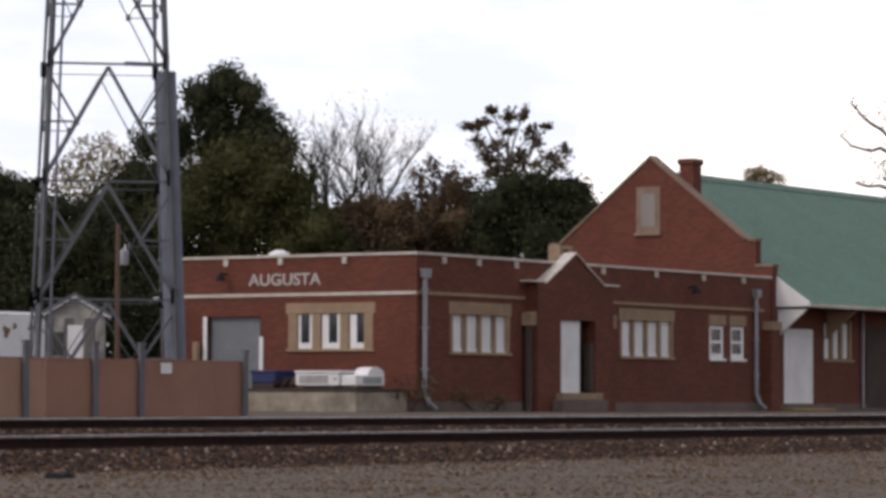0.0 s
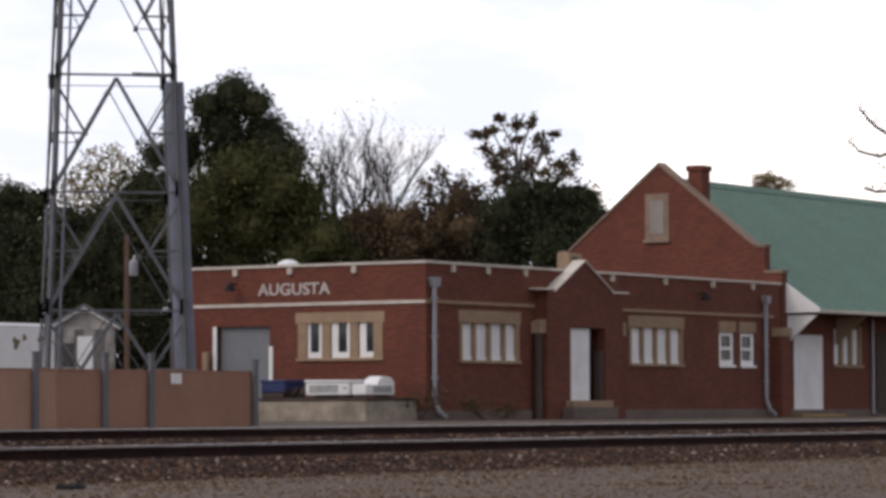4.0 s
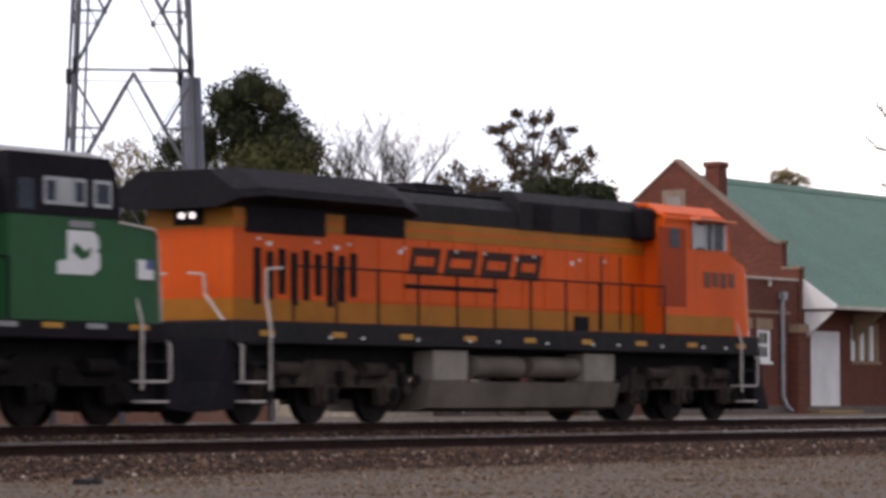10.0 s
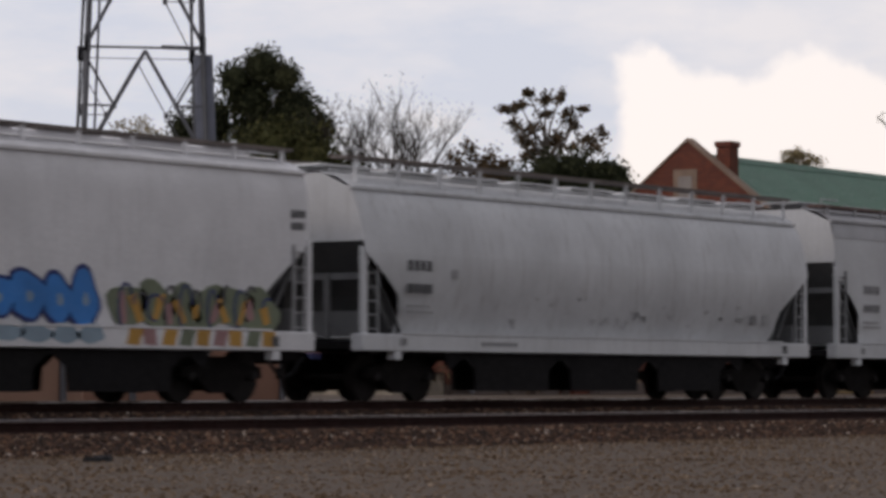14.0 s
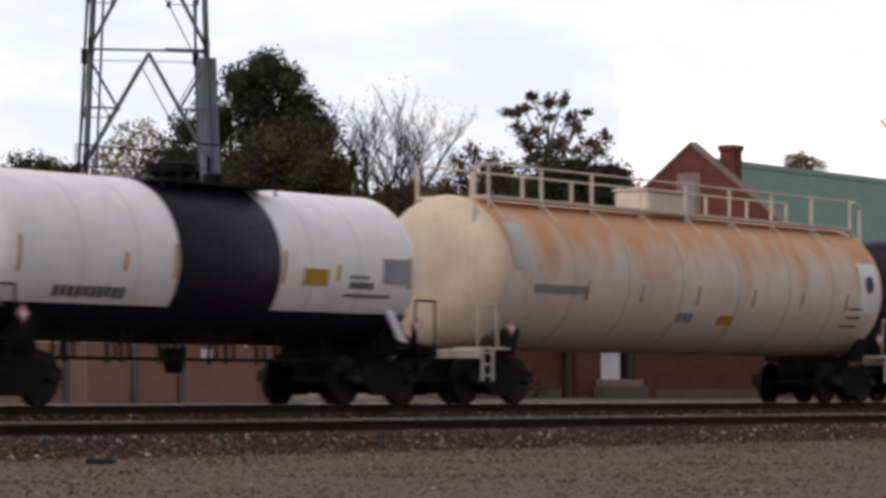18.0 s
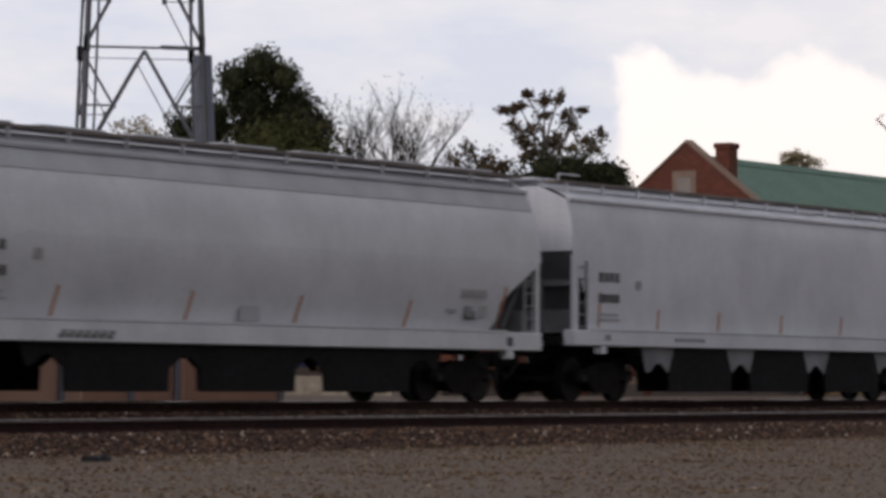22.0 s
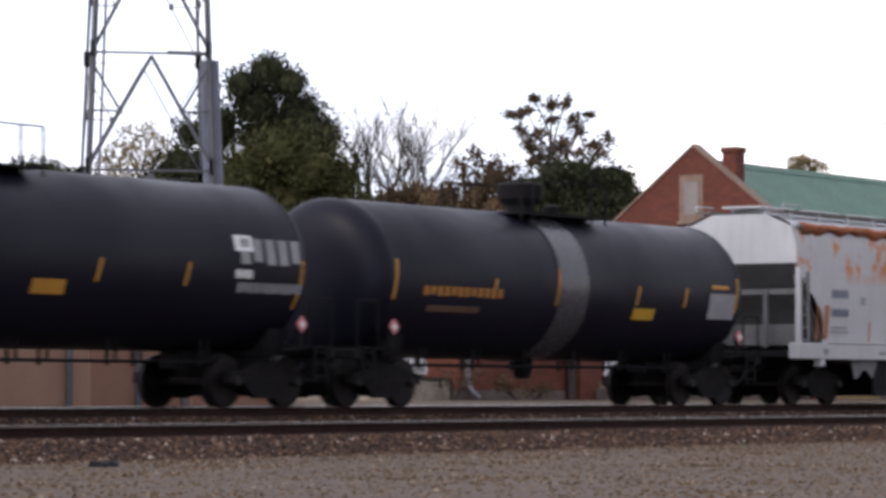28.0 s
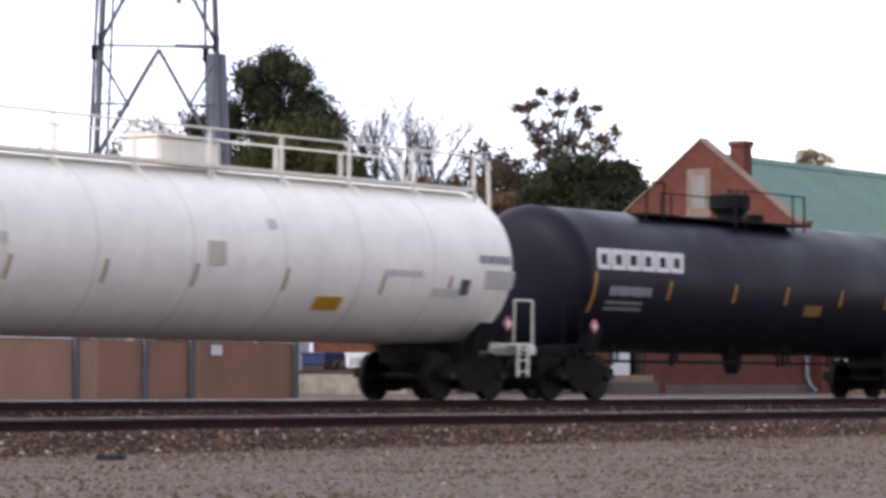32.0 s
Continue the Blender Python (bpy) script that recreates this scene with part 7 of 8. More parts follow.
def end_steps(car, x, s, slant=False):
    """Steps, grab irons and pilot at one end; s: which way the end looks."""
    part("pilot", Geo().prism([(x - s * 0.15, 0.28), (x + s * 0.55, 0.22), (x + s * 0.28, 0.75), (x + s * 0.1, 1.5), (x - s * 0.15, 1.5)], "y", -1.4, 1.4), LOCO_TOP, car, "black snow-plough pilot")
    for y in (-1, 1):
        for k in range(4):
            part("step", Geo().box(min(x - s * 0.85, x - s * 0.3), max(x - s * 0.85, x - s * 0.3), min(y * 1.2, y * 1.56), max(y * 1.2, y * 1.56), 0.38 + k * 0.34, 0.42 + k * 0.34), GRAB if k < 2 else LOCO_TOP, car)
        if slant:
            part("grab_iron", Geo().path([(x - s * 0.15, y * 1.53, 0.64), (x - s * 0.15, y * 1.53, 1.15), (x - s * 0.1, y * 1.46, 1.72), (x - s * 0.02, y * 1.3, 2.1), (x + s * 0.06, y * 1.14, 2.45)], 0.026), GRAB, car, "pale slanting grab iron")
            part("grab_iron", Geo().path([(x - s * 0.55, y * 1.57, 0.6), (x - s * 0.55, y * 1.57, 1.2), (x - s * 0.4, y * 1.57, 1.68), (x - s * 0.12, y * 1.52, 2.03), (x + s * 0.03, y * 1.4, 2.32), (x + s * 0.03, y * 1.37, 2.75)], 0.026), GRAB, car, "pale slanting grab iron")
            part("step_notch", Geo().prism([(x - s * 1.05, 1.80), (x - s * 0.92, 2.1), (x - s * 0.1, 2.02), (x - s * 0.1, 1.80)], "y", min(y * 1.2, y * 1.525), max(y * 1.2, y * 1.525)), LOCO_TOP, car)
        else:
            part("grab_iron", Geo().path([(x - s * 0.2, y * 1.52, 0.75), (x - s * 0.2, y * 1.52, 1.35), (x - s * 0.3, y * 0.62, 2.3), (x - s * 0.3, y * 0.6, 2.65), (x - s * 0.3, y * 0.25, 2.68)], 0.026), GRAB, car, "pale grab iron")
            part("grab_iron", Geo().path([(x - s * 1.0, y * 1.55, 0.6), (x - s * 1.0, y * 1.55, 1.7), (x - s * 1.05, y * 1.42, 2.25), (x - s * 1.05, y * 1.42, 2.75), (x - s * 1.5, y * 1.45, 2.78)], 0.026), GRAB, car, "pale grab iron")
        part("step_well", Geo().box(min(x - s * 0.95, x - s * 0.2), max(x - s * 0.95, x - s * 0.2), min(y * 0.9, y * 1.2), max(y * 0.9, y * 1.2), 0.4, 1.5), LOCO_TOP, car)


def two_sides(car, name, polys, y, mat, deep=0.03):
    for s in (-1, 1):
        for poly in polys:
            part(name, Geo().prism(poly, "y", min(s * (y - 0.02), s * (y + deep)), max(s * (y - 0.02), s * (y + deep))), mat, car)


def rect(a, b, c, d):
    return [(a, c), (b, c), (b, d), (a, d)]


def ge_loco(c, facing, label, newer):
    """Orange wide-cab road locomotive with a winged radiator; its front looks to +x."""
    car = thing("locomotive", label, "locomotive", (c, 36.4, 0), "locomotives of the passing train", rz=0 if facing > 0 else 180)
    part("frame", Geo().box(-9.95, 9.5, -1.5, 1.5, 1.42, 1.83, 0.03), LOCO_BLACK, car)
    part("underframe", Geo().box(-9.4, 9.0, -0.9, 0.9, 0.95, 1.42), UNDER, car)
    for k in range(9):
        x = -9.2 + k * 2.2
        two_sides(car, "reflector", [rect(x, x + 0.42, 1.56, 1.66)], 1.5, YELLOW, 0.008)
    YL = LOCO_DULL if newer else LOCO_YELLOW
    xr_hood = 5.22 if newer else 5.75
    # engine hood
    part("engine_hood", Geo().prism([(-0.97, 1.83), (0.97, 1.83), (0.97, 3.5), (-0.97, 3.5)], "x", -9.3, xr_hood), LOCO_ORANGE, car)
    part("hood_roof", Geo().prism([(-0.99, 3.85), (-0.97, 4.2), (-0.7, 4.42), (-0.3, 4.48), (0.3, 4.48), (0.7, 4.42), (0.97, 4.2), (0.99, 3.85)], "x", -9.3, 0.2), LOCO_BLACK, car, "dark hood roof")
    part("equipment_hood", Geo().prism([(-1.02, 3.85), (-1.02, 4.42), (-0.8, 4.62), (0.8, 4.62), (1.02, 4.42), (1.02, 3.85)], "x", 0.2, xr_hood), LOCO_BLACK, car, "tall dark hood behind the cab")
    part("hood_stripe", Geo().box(-9.3, xr_hood, -0.985, 0.985, 3.5, 3.85, 0.005), YL, car, "broad yellow stripe along the hood")
    part("hood_stripe_line", Geo().box(-9.28, xr_hood - 0.02, -0.99, 0.99, 3.66, 3.69), LOCO_ORANGE, car)
    two_sides(car, "hood_stripe", [rect(-9.3, xr_hood, 1.86, 2.24)], 0.97, YL, 0.012)
    for k in range(13):
        x = -5.6 + k * 0.85
        two_sides(car, "hood_door", [rect(x, x + 0.8, 2.28, 3.47)], 0.97, LOCO_ORANGE, 0.02)
    for k in range(8):
        x = -4.0 + k * 1.15
        part("roof_panel", Geo().box(x, x + 1.05, -0.55, 0.55, 4.48 if x < 0.1 else 4.62, 4.53 if x < 0.1 else 4.67, 0.01), LOCO_BLACK, car)
    for x in ((0.75, 2.6) if newer else (0.55, 3.5)):
        two_sides(car, "intake_grille", [rect(x, x + (0.65 if newer else 1.3), 3.88, 4.38)], 1.0, LOCO_TOP, 0.04)
    part("blower_box", Geo().box(4.7 if newer else 4.9, xr_hood, -1.3, 1.3, 3.82, 4.5, 0.05), LOCO_TOP, car, "black blower box behind the cab")
    if not newer:
        for x in (5.0, 5.3):
            two_sides(car, "pale_pipe", [rect(x, x + 0.07, 3.9, 4.45)], 1.3, WINDOW, 0.03)
    two_sides(car, "door_gap", [rect(x, x + 0.05, 1.9, 3.45) for x in ((3.43, 4.2) if newer else (2.55, 4.6))], 0.985, LOCO_TOP, 0.012)
    # white flecks painted as glints on fittings along the sill and the hood
    for k in range(12):
        x = -8.9 + k * 1.55 + 0.3 * math.sin(k * 2.1)
        two_sides(car, "sill_glint", [rect(x, x + 0.06, 1.53, 1.59)], 1.5, LETTER, 0.02)
        two_sides(car, "hood_glint", [rect(x + 0.3, x + 0.36, 3.29, 3.34)] if x < 4.2 else [], 0.99, LETTER, 0.03)
    part("exhaust_box", Geo().box(-2.6, -1.2, -0.4, 0.4, 4.48, 4.68, 0.03), LOCO_TOP, car)
    part("rear_stripe", Geo().box(-9.315, -9.3, -0.97, 0.97, 1.86, 2.24), YL, car)
    # radiator cab with overhanging wings
    wing = [(-1.5, 4.05), (-1.42, 4.2), (-0.8, 4.58), (0.8, 4.58), (1.42, 4.2), (1.5, 4.05), (0.98, 3.9), (-0.98, 3.9)]
    rw = part("radiator_roof", Geo().skin([[(-9.78, y * 0.97, z - (0.28 if not newer else 0.08)) for y, z in wing], [(-9.0, y, z) for y, z in wing], [(-4.6, y, z) for y, z in wing], [(-3.6, y * 0.75, z - 0.1) for y, z in wing]], close=True, caps=True), LOCO_TOP, car, "dark overhanging radiator roof")
    two_sides(car, "radiator_intake", [rect(-9.2, -7.72, 3.42, 3.9), rect(-7.55, -6.15, 3.42, 3.9)] if not newer else [rect(-8.94, -6.5, 3.42, 3.95), rect(-5.88, -3.9, 3.5, 3.95)], 0.985, LOCO_TOP, 0.02)
    if newer:
        for k in range(9):
            x, lo = -8.68 + k * 0.375, 2.14 + 0.1 * (k % 3)
            two_sides(car, "louvre", [rect(x, x + 0.2, lo, 3.16 - 0.06 * (k % 2))], 0.97, LOCO_TOP, 0.022)
    else:
        two_sides(car, "louvre", [rect(-6.34, -5.98, 2.62, 2.98), rect(-5.72, -5.32, 2.62, 2.98), rect(-6.34, -5.98, 2.06, 2.42), rect(-5.72, -5.32, 2.06, 2.42), rect(-6.97, -6.6, 2.16, 2.85), rect(-7.66, -7.12, 1.9, 2.35), rect(-8.14, -7.8, 2.06, 2.96), rect(-8.9, -8.6, 2.1, 2.9)], 0.97, LOCO_TOP, 0.022)
    # grab plates in white, their highlight painted on
    for k in range(6):
        x = -8.3 + k * 2.1
        two_sides(car, "grab_plate_glint", [rect(x, x + 0.13, 3.2, 3.28)], 0.97, LETTER, 0.03)
    # cab
    xr = 5.22 if newer else 5.75
    back = 0.0 if newer else 0.27
    cab = [(xr, 1.83), (8.32, 1.83), (8.16, 3.5), (8.04 - back, 4.2), (7.82 - back, 4.42), (xr, 4.42)]
    cb = part("cab", Geo().prism(cab, "y", -1.5, 1.5), LOCO_ORANGE, car, "orange wide cab")
    part("cab_roof", Geo().prism([(-1.54, 4.26), (-1.1, 4.56), (1.1, 4.56), (1.54, 4.26), (1.54, 4.32), (1.1, 4.63), (-1.1, 4.63), (-1.54, 4.32)], "x", xr - 0.05, 8.0 - back), LOCO_ORANGE, cb)
    part("roof_fill", Geo().prism([(-1.5, 4.3), (-1.1, 4.57), (1.1, 4.57), (1.5, 4.3)], "x", xr, 7.86 - back), LOCO_ORANGE, cb)
    wa, wb_ = (6.4, 7.9) if newer else (6.0, 7.66)
    for s in (-1, 1):
        w = part("side_window", Geo().box(wa, wb_, min(s * 1.49, s * 1.515), max(s * 1.49, s * 1.515), 3.68, 4.26), SHIELD, cb)
        mid = (wa + wb_) / 2
        for a, b in ((wa, wa + 0.16), (mid - 0.2, mid - 0.12), (mid + 0.1, mid + 0.18), (wb_ - 0.13, wb_)):
            part("sash", Geo().box(a, b, min(s * 1.49, s * 1.54), max(s * 1.49, s * 1.54), 3.68, 4.26), WINDOW, w)
        part("blind", Geo().box(wa + 0.16, mid - 0.2, min(s * 1.495, s * 1.53), max(s * 1.495, s * 1.53), 3.72, 4.2), WINDOW, w, "pale blind behind the glass")
        part("sun_visor", Geo().prism([(wa - 0.1, 4.30), (wb_ + 0.05, 4.28), (wb_ + 0.05, 4.32), (wa - 0.1, 4.36)], "y", min(s * 1.5, s * 1.78), max(s * 1.5, s * 1.78)), PALE_ORANGE, w, "sun-bleached visor")
        if newer:
            part("cab_door", Geo().box(5.0, 6.15, min(s * 1.47, s * 1.508), max(s * 1.47, s * 1.508), 2.42, 4.1), LOCO_ORANGE_SHADED, cb, "side door in orange darkened for shade")
            part("door_window", Geo().box(5.45, 5.85, min(s * 1.50, s * 1.52), max(s * 1.50, s * 1.52), 3.68, 4.1, 0.006), SHIELD, cb)
        na = 6.94 if newer else 6.12
        for k in range(4):
            x = na + k * 0.37
            part("number_bar", Geo().box(x, x + 0.26, min(s * 1.5, s * 1.512), max(s * 1.5, s * 1.512), 2.86 + 0.03 * (k % 2), 3.2), DARK_NUMBER, cb)

    def pane_at(y, z, d):
        return (8.17 + d - (z - 3.5) * (0.175 if newer else 0.56), y, z)
    for s in (-1, 1):
        outline = [(0.04, 3.5), (0.85, 3.7), (0.98, 3.77), (1.04, 3.86), (1.04, 4.1), (0.99, 4.18), (0.9, 4.22), (0.04, 4.22)] if not newer else [(0.04, 3.42), (0.95, 3.66), (1.2, 3.72), (1.24, 4.02), (1.12, 4.15), (0.04, 4.15)]
        part("windshield", Geo().skin([[pane_at(s * y, z, q) for y, z in outline] for q in (-0.02, 0.025)], close=True, caps=True), SHIELD, cb, "dark blue-grey windshield")
    part("windshield_post", Geo().beam(pane_at(0, 3.45, 0.02), pane_at(0, 4.18, 0.02), 0.05), LOCO_TOP, cb)
    part("headlight_box", Geo().box(7.8 - back, 8.06 - back, -0.45, 0.45, 4.27, 4.52, 0.03), LOCO_TOP, cb)
    # nose
    nose = [[(x, -w, 1.83), (x - 0.04, -w + 0.05, top), (x - 0.04, 0, top - dip), (x - 0.04, w - 0.05, top), (x, w, 1.83)] for x, w, top, dip in ((8.1, 1.495, 3.66, 0.3), (9.0, 1.46, 3.38, 0.22), (9.42, 1.28, 3.24, 0.15), (9.55, 0.9, 3.12, 0.08))]
    ns = part("nose", Geo().skin(nose, close=True, caps=True), LOCO_ORANGE, cb)
    part("nose_door", Geo().box(9.43, 9.58, -0.4, 0.4, 1.9, 2.95), LOCO_ORANGE, cb)
    if newer:
        two_sides(car, "cab_stripe", [rect(5.22, 8.25, 1.86, 2.24)], 1.5, YL, 0.012)
    else:
        two_sides(car, "cab_stripe", [rect(5.75, 8.1, 1.86, 2.2)], 1.5, YL, 0.012)
        part("nose_stripe", Geo().skin([[(8.1, -1.51, z), (8.95, -1.48, z), (9.44, -1.3, z), (9.56, -0.9, z), (9.56, 0.9, z), (9.44, 1.3, z), (8.95, 1.48, z), (8.1, 1.51, z)] for z in (2.42, 2.78)]), YL, cb, "yellow band round the nose")
        part("nose_stripe", Geo().skin([[(8.1, -1.51, z), (8.96, -1.485, z), (9.45, -1.3, z), (9.57, -0.9, z), (9.57, 0.9, z), (9.45, 1.3, z), (8.96, 1.485, z), (8.1, 1.51, z)] for z in (1.84, 2.08)]), YL, cb)
        for za, zb in ((2.385, 2.42), (2.78, 2.815), (2.08, 2.11)):
            part("stripe_edge", Geo().skin([[(8.06, -1.513, z), (8.96, -1.487, z), (9.45, -1.303, z), (9.57, -0.9, z), (9.57, 0.9, z), (9.45, 1.303, z), (8.96, 1.487, z), (8.06, 1.513, z)] for z in (za, zb)]), LOCO_TOP, cb)
        two_sides(car, "stripe_edge", [rect(8.04, 8.08, 2.385, 2.815), rect(7.98, 8.02, 1.86, 2.23), rect(5.27, 8.1, 2.2, 2.23)], 1.5, LOCO_TOP, 0.016)
        two_sides(car, "stripe_gap", [rect(x, x + 0.04, 3.5, 3.85) for x in (-8.6, -6.1, -3.6, -1.1, 1.4, 3.9)], 0.985, LOCO_TOP, 0.01)
    for y in (-0.95, 0.95):
        part("ditch_light", Geo().rod((9.3, y, 1.62), (9.42, y, 1.62), 0.09, 14), LAMP if facing > 0 else BRIGHT, car)
    for y in (-0.12, 0.12):
        part("rear_headlight", Geo().rod((-9.3, y, 3.72), (-9.38, y, 3.72), 0.06, 12), LAMP, car, "small lit lamp")
    part("headlight_housing", Geo().box(-9.36, -9.29, -0.32, 0.32, 3.55, 3.9, 0.02), LOCO_TOP, car)
    # emblem as plain blocks
    if newer:
        for s in (-1, 1):
            block_letters(car, -3.78, 2.83, (1.0, 1.1, 1.05, 0.9), 0.52, 0.22, EMBLEM_DARK, s * 0.985 - (0.008 if s < 0 else 0.0), "emblem_block", 0.17, 0.3)
            part("emblem_bar", Geo().box(-3.9, -0.6, min(s * 0.98, s * 0.998), max(s * 0.98, s * 0.998), 2.55, 2.64), LOCO_TOP, car)
    else:
        for s in (-1, 1):
            block_letters(car, -2.42, 2.36, (0.98, 1.1, 0.95, 0.9), 0.98, 0.18, EMBLEM_GOLD, s * 0.985 - (0.008 if s < 0 else 0.0), "emblem_block", 0.22)
    # fuel tank and reservoirs
    if newer:
        part("fuel_tank", Geo().prism([(-1.4, 0.78), (-1.25, 0.28), (-0.9, 0.2), (0.9, 0.2), (1.25, 0.28), (1.4, 0.78)], "x", -3.6, 3.5), DIRTGREY, car)
        for s in (-1, 1):
            for a in (-1.9, 0.2):
                part("air_reservoir", Geo().lathe([(a - 0.05, 0.1), (a, 0.22), (a + 1.75, 0.22), (a + 1.8, 0.1)], "x", (0, s * 1.15, 1.08), 18), DIRTGREY, car)
            for a in (-3.5, 2.1):
                part("equipment_box", Geo().box(a, a + 1.2, min(s * 0.9, s * 1.4), max(s * 0.9, s * 1.4), 0.78, 1.38, 0.03), paint("tan_grey_box", (0.30, 0.265, 0.23), 0.7, dark=0.6, streak=0.5), car)
    else:
        part("fuel_tank", Geo().prism([(-1.45, 1.2), (-1.45, 0.6), (-1.2, 0.25), (-0.9, 0.2), (0.9, 0.2), (1.2, 0.25), (1.45, 0.6), (1.45, 1.2)], "x", -3.95, 3.3), TANKGREY, car, "pale grey fuel tank")
        part("tank_strap", Geo().box(-0.35, -0.3, -1.47, 1.47, 0.6, 1.22), DIRTGREY, car)
    two_sides(car, "side_grille", [rect(3.3, 4.05, 2.58, 3.16)] if not newer else [rect(2.35, 2.9, 1.7, 2.15)], 0.985, paint("dark_red_grille", (0.09, 0.02, 0.012), 0.7) if not newer else LOCO_TOP, 0.03)
    part("horn", Geo().rod((4.4, 0.3, 4.72), (4.9, 0.3, 4.76), 0.03, 8, 0.09), LOCO_TOP, car)
    part("roof_antenna", Geo().box(5.6, 6.4, -0.3, 0.3, 4.63, 4.72, 0.03), GALV, car)
    for x in (-6.68, 6.68):
        loco_truck(car, x, GRIMY if newer else SILVER)
    end_steps(car, 9.55, 1, not newer)
    end_steps(car, -9.95, -1)
    handrails(car, -8.2, 5.2, 11, 1.83, LOCO_TOP)
    add_couplers(car, 10.4)
    return car


def emd_loco(c, label):
    """Faded green wide-nose road locomotive with a sooty black top."""
    car = thing("locomotive", label, "locomotive", (c, 36.4, 0), "locomotives of the passing train")
    part("frame", Geo().box(-9.9, 9.5, -1.5, 1.5, 1.42, 1.72, 0.03), LOCO_TOP, car)
    part("underframe", Geo().box(-9.4, 9.0, -0.9, 0.9, 0.95, 1.42), UNDER, car)
    for k in range(15):
        x = -7.2 + k * 1.12
        two_sides(car, "sill_dash", [rect(x, x + 0.5, 1.6, 1.69)], 1.5, YELLOW if k % 2 == 0 else LETTER_DIM, 0.008)
    part("engine_hood", Geo().box(-9.5, 5.4, -0.97, 0.97, 1.72, 3.48, 0.01), LOCO_GREEN, car, "faded green engine hood")
    part("hood_top", Geo().prism([(-1.0, 3.48), (1.0, 3.48), (1.0, 4.1), (0.8, 4.4), (0.4, 4.5), (-0.4, 4.5), (-0.8, 4.4), (-1.0, 4.1)], "x", -9.55, 5.4), LOCO_TOP, car, "black sooty upper hood")
    part("hood_patch", Geo().prism([(-1.012, 3.34), (1.012, 3.34), (1.012, 4.12), (0.81, 4.415), (-0.81, 4.415), (-1.012, 4.12)], "x", -4.3, 1.3), paint("faded_black_panel", (0.050, 0.044, 0.056), 0.7, dark=0.6, scale=1.3, streak=0.4, streak_color=(0.09, 0.085, 0.09)), car, "weathered grey stretch of the upper hood")
    part("hood_repaint", Geo().box(-4.5, 1.6, -0.992, 0.992, 1.95, 3.34), paint("faded_teal", (0.055, 0.105, 0.085), 0.6, dark=0.7, scale=0.9, streak=0.4, streak_color=(0.03, 0.05, 0.04)), car, "faded teal stretch of the hood")
    part("dynamic_brake_blister", Geo().box(1.35, 3.5, -1.06, 1.06, 3.6, 4.46, 0.06), LOCO_TOP, car)
    for x in (-7.4, -5.6, -3.8):
        part("radiator_fan", Geo().lathe([(4.45, 0.7), (4.66, 0.7), (4.68, 0.6)], "z", (x, 0, 0), 24), LOCO_TOP, car)
    part("exhaust_box", Geo().box(-1.6, -0.4, -0.35, 0.35, 4.5, 4.66, 0.03), LOCO_TOP, car)
    for k in range(14):
        x = -5.4 + k * 0.78
        two_sides(car, "hood_door", [rect(x, x + 0.73, 1.95, 3.42)], 0.97, LOCO_GREEN, 0.018)
    two_sides(car, "radiator_intake", [rect(-9.0, -6.2, 3.55, 4.05)], 1.0, LOCO_BLACK, 0.02)
    two_sides(car, "air_intake", [rect(3.6, 5.4, 3.4, 4.05)], 1.0, LOCO_TOP, 0.3)
    cab = [(5.4, 1.72), (8.4, 1.72), (8.2, 3.35), (8.1, 4.2), (7.9, 4.4), (5.4, 4.4)]
    cb = part("cab", Geo().prism(cab, "y", -1.5, 1.5), LOCO_GREEN, car, "green cab with black upper part")
    part("cab_top", Geo().prism([(5.38, 3.42), (8.21, 3.42), (8.12, 4.2), (7.92, 4.42), (5.38, 4.42)], "y", -1.512, 1.512), LOCO_TOP, cb)
    part("cab_roof", Geo().prism([(-1.5, 4.36), (-1.0, 4.55), (1.0, 4.55), (1.5, 4.36)], "x", 5.4, 8.05), paint("grey_cab_roof", (0.24, 0.235, 0.23), 0.6), cb)
    for s in (-1, 1):
        for a, wd in ((6.24, 0.34), (6.6, 0.34), (6.96, 0.34), (7.5, 0.46)):
            w = part("side_window", Geo().box(a, a + wd, min(s * 1.5, s * 1.53), max(s * 1.5, s * 1.53), 3.6, 4.05), WINDOW, cb)
            part("pane", Geo().box(a + 0.06, a + wd - 0.06, min(s * 1.52, s * 1.536), max(s * 1.52, s * 1.536), 3.66, 3.99), WINDOW if 6.5 < a < 6.9 else SHIELD, w)
        part("door_window", Geo().box(5.6, 6.0, min(s * 1.5, s * 1.52), max(s * 1.5, s * 1.52), 3.5, 4.0), SHIELD, cb)
        lg = part("emblem_plate", Geo().prism([(6.6, 2.48), (7.5, 2.48), (7.68, 2.6), (7.68, 2.82), (7.6, 2.88), (7.66, 2.95), (7.62, 3.12), (7.5, 3.2), (6.85, 3.2), (6.85, 2.72), (6.6, 2.68)], "y", min(s * 1.5, s * 1.515), max(s * 1.5, s * 1.515)), LETTER, cb, "white emblem plate")
        part("emblem_bar", Geo().prism([(6.95, 2.86), (7.06, 3.0), (7.3, 2.86), (7.45, 2.95), (7.4, 2.78), (7.2, 2.72)], "y", min(s * 1.51, s * 1.522), max(s * 1.51, s * 1.522)), LOCO_GREEN, lg)
        part("emblem_bar", Geo().box(6.9, 7.5, min(s * 1.5, s * 1.515), max(s * 1.5, s * 1.515), 3.25, 3.36), LETTER_DIM, cb)
    part("windshield", Geo().prism([(-1.25, 3.55), (1.25, 3.55), (1.2, 4.12), (-1.2, 4.12)], "x", 8.0, 8.22), SHIELD, cb)
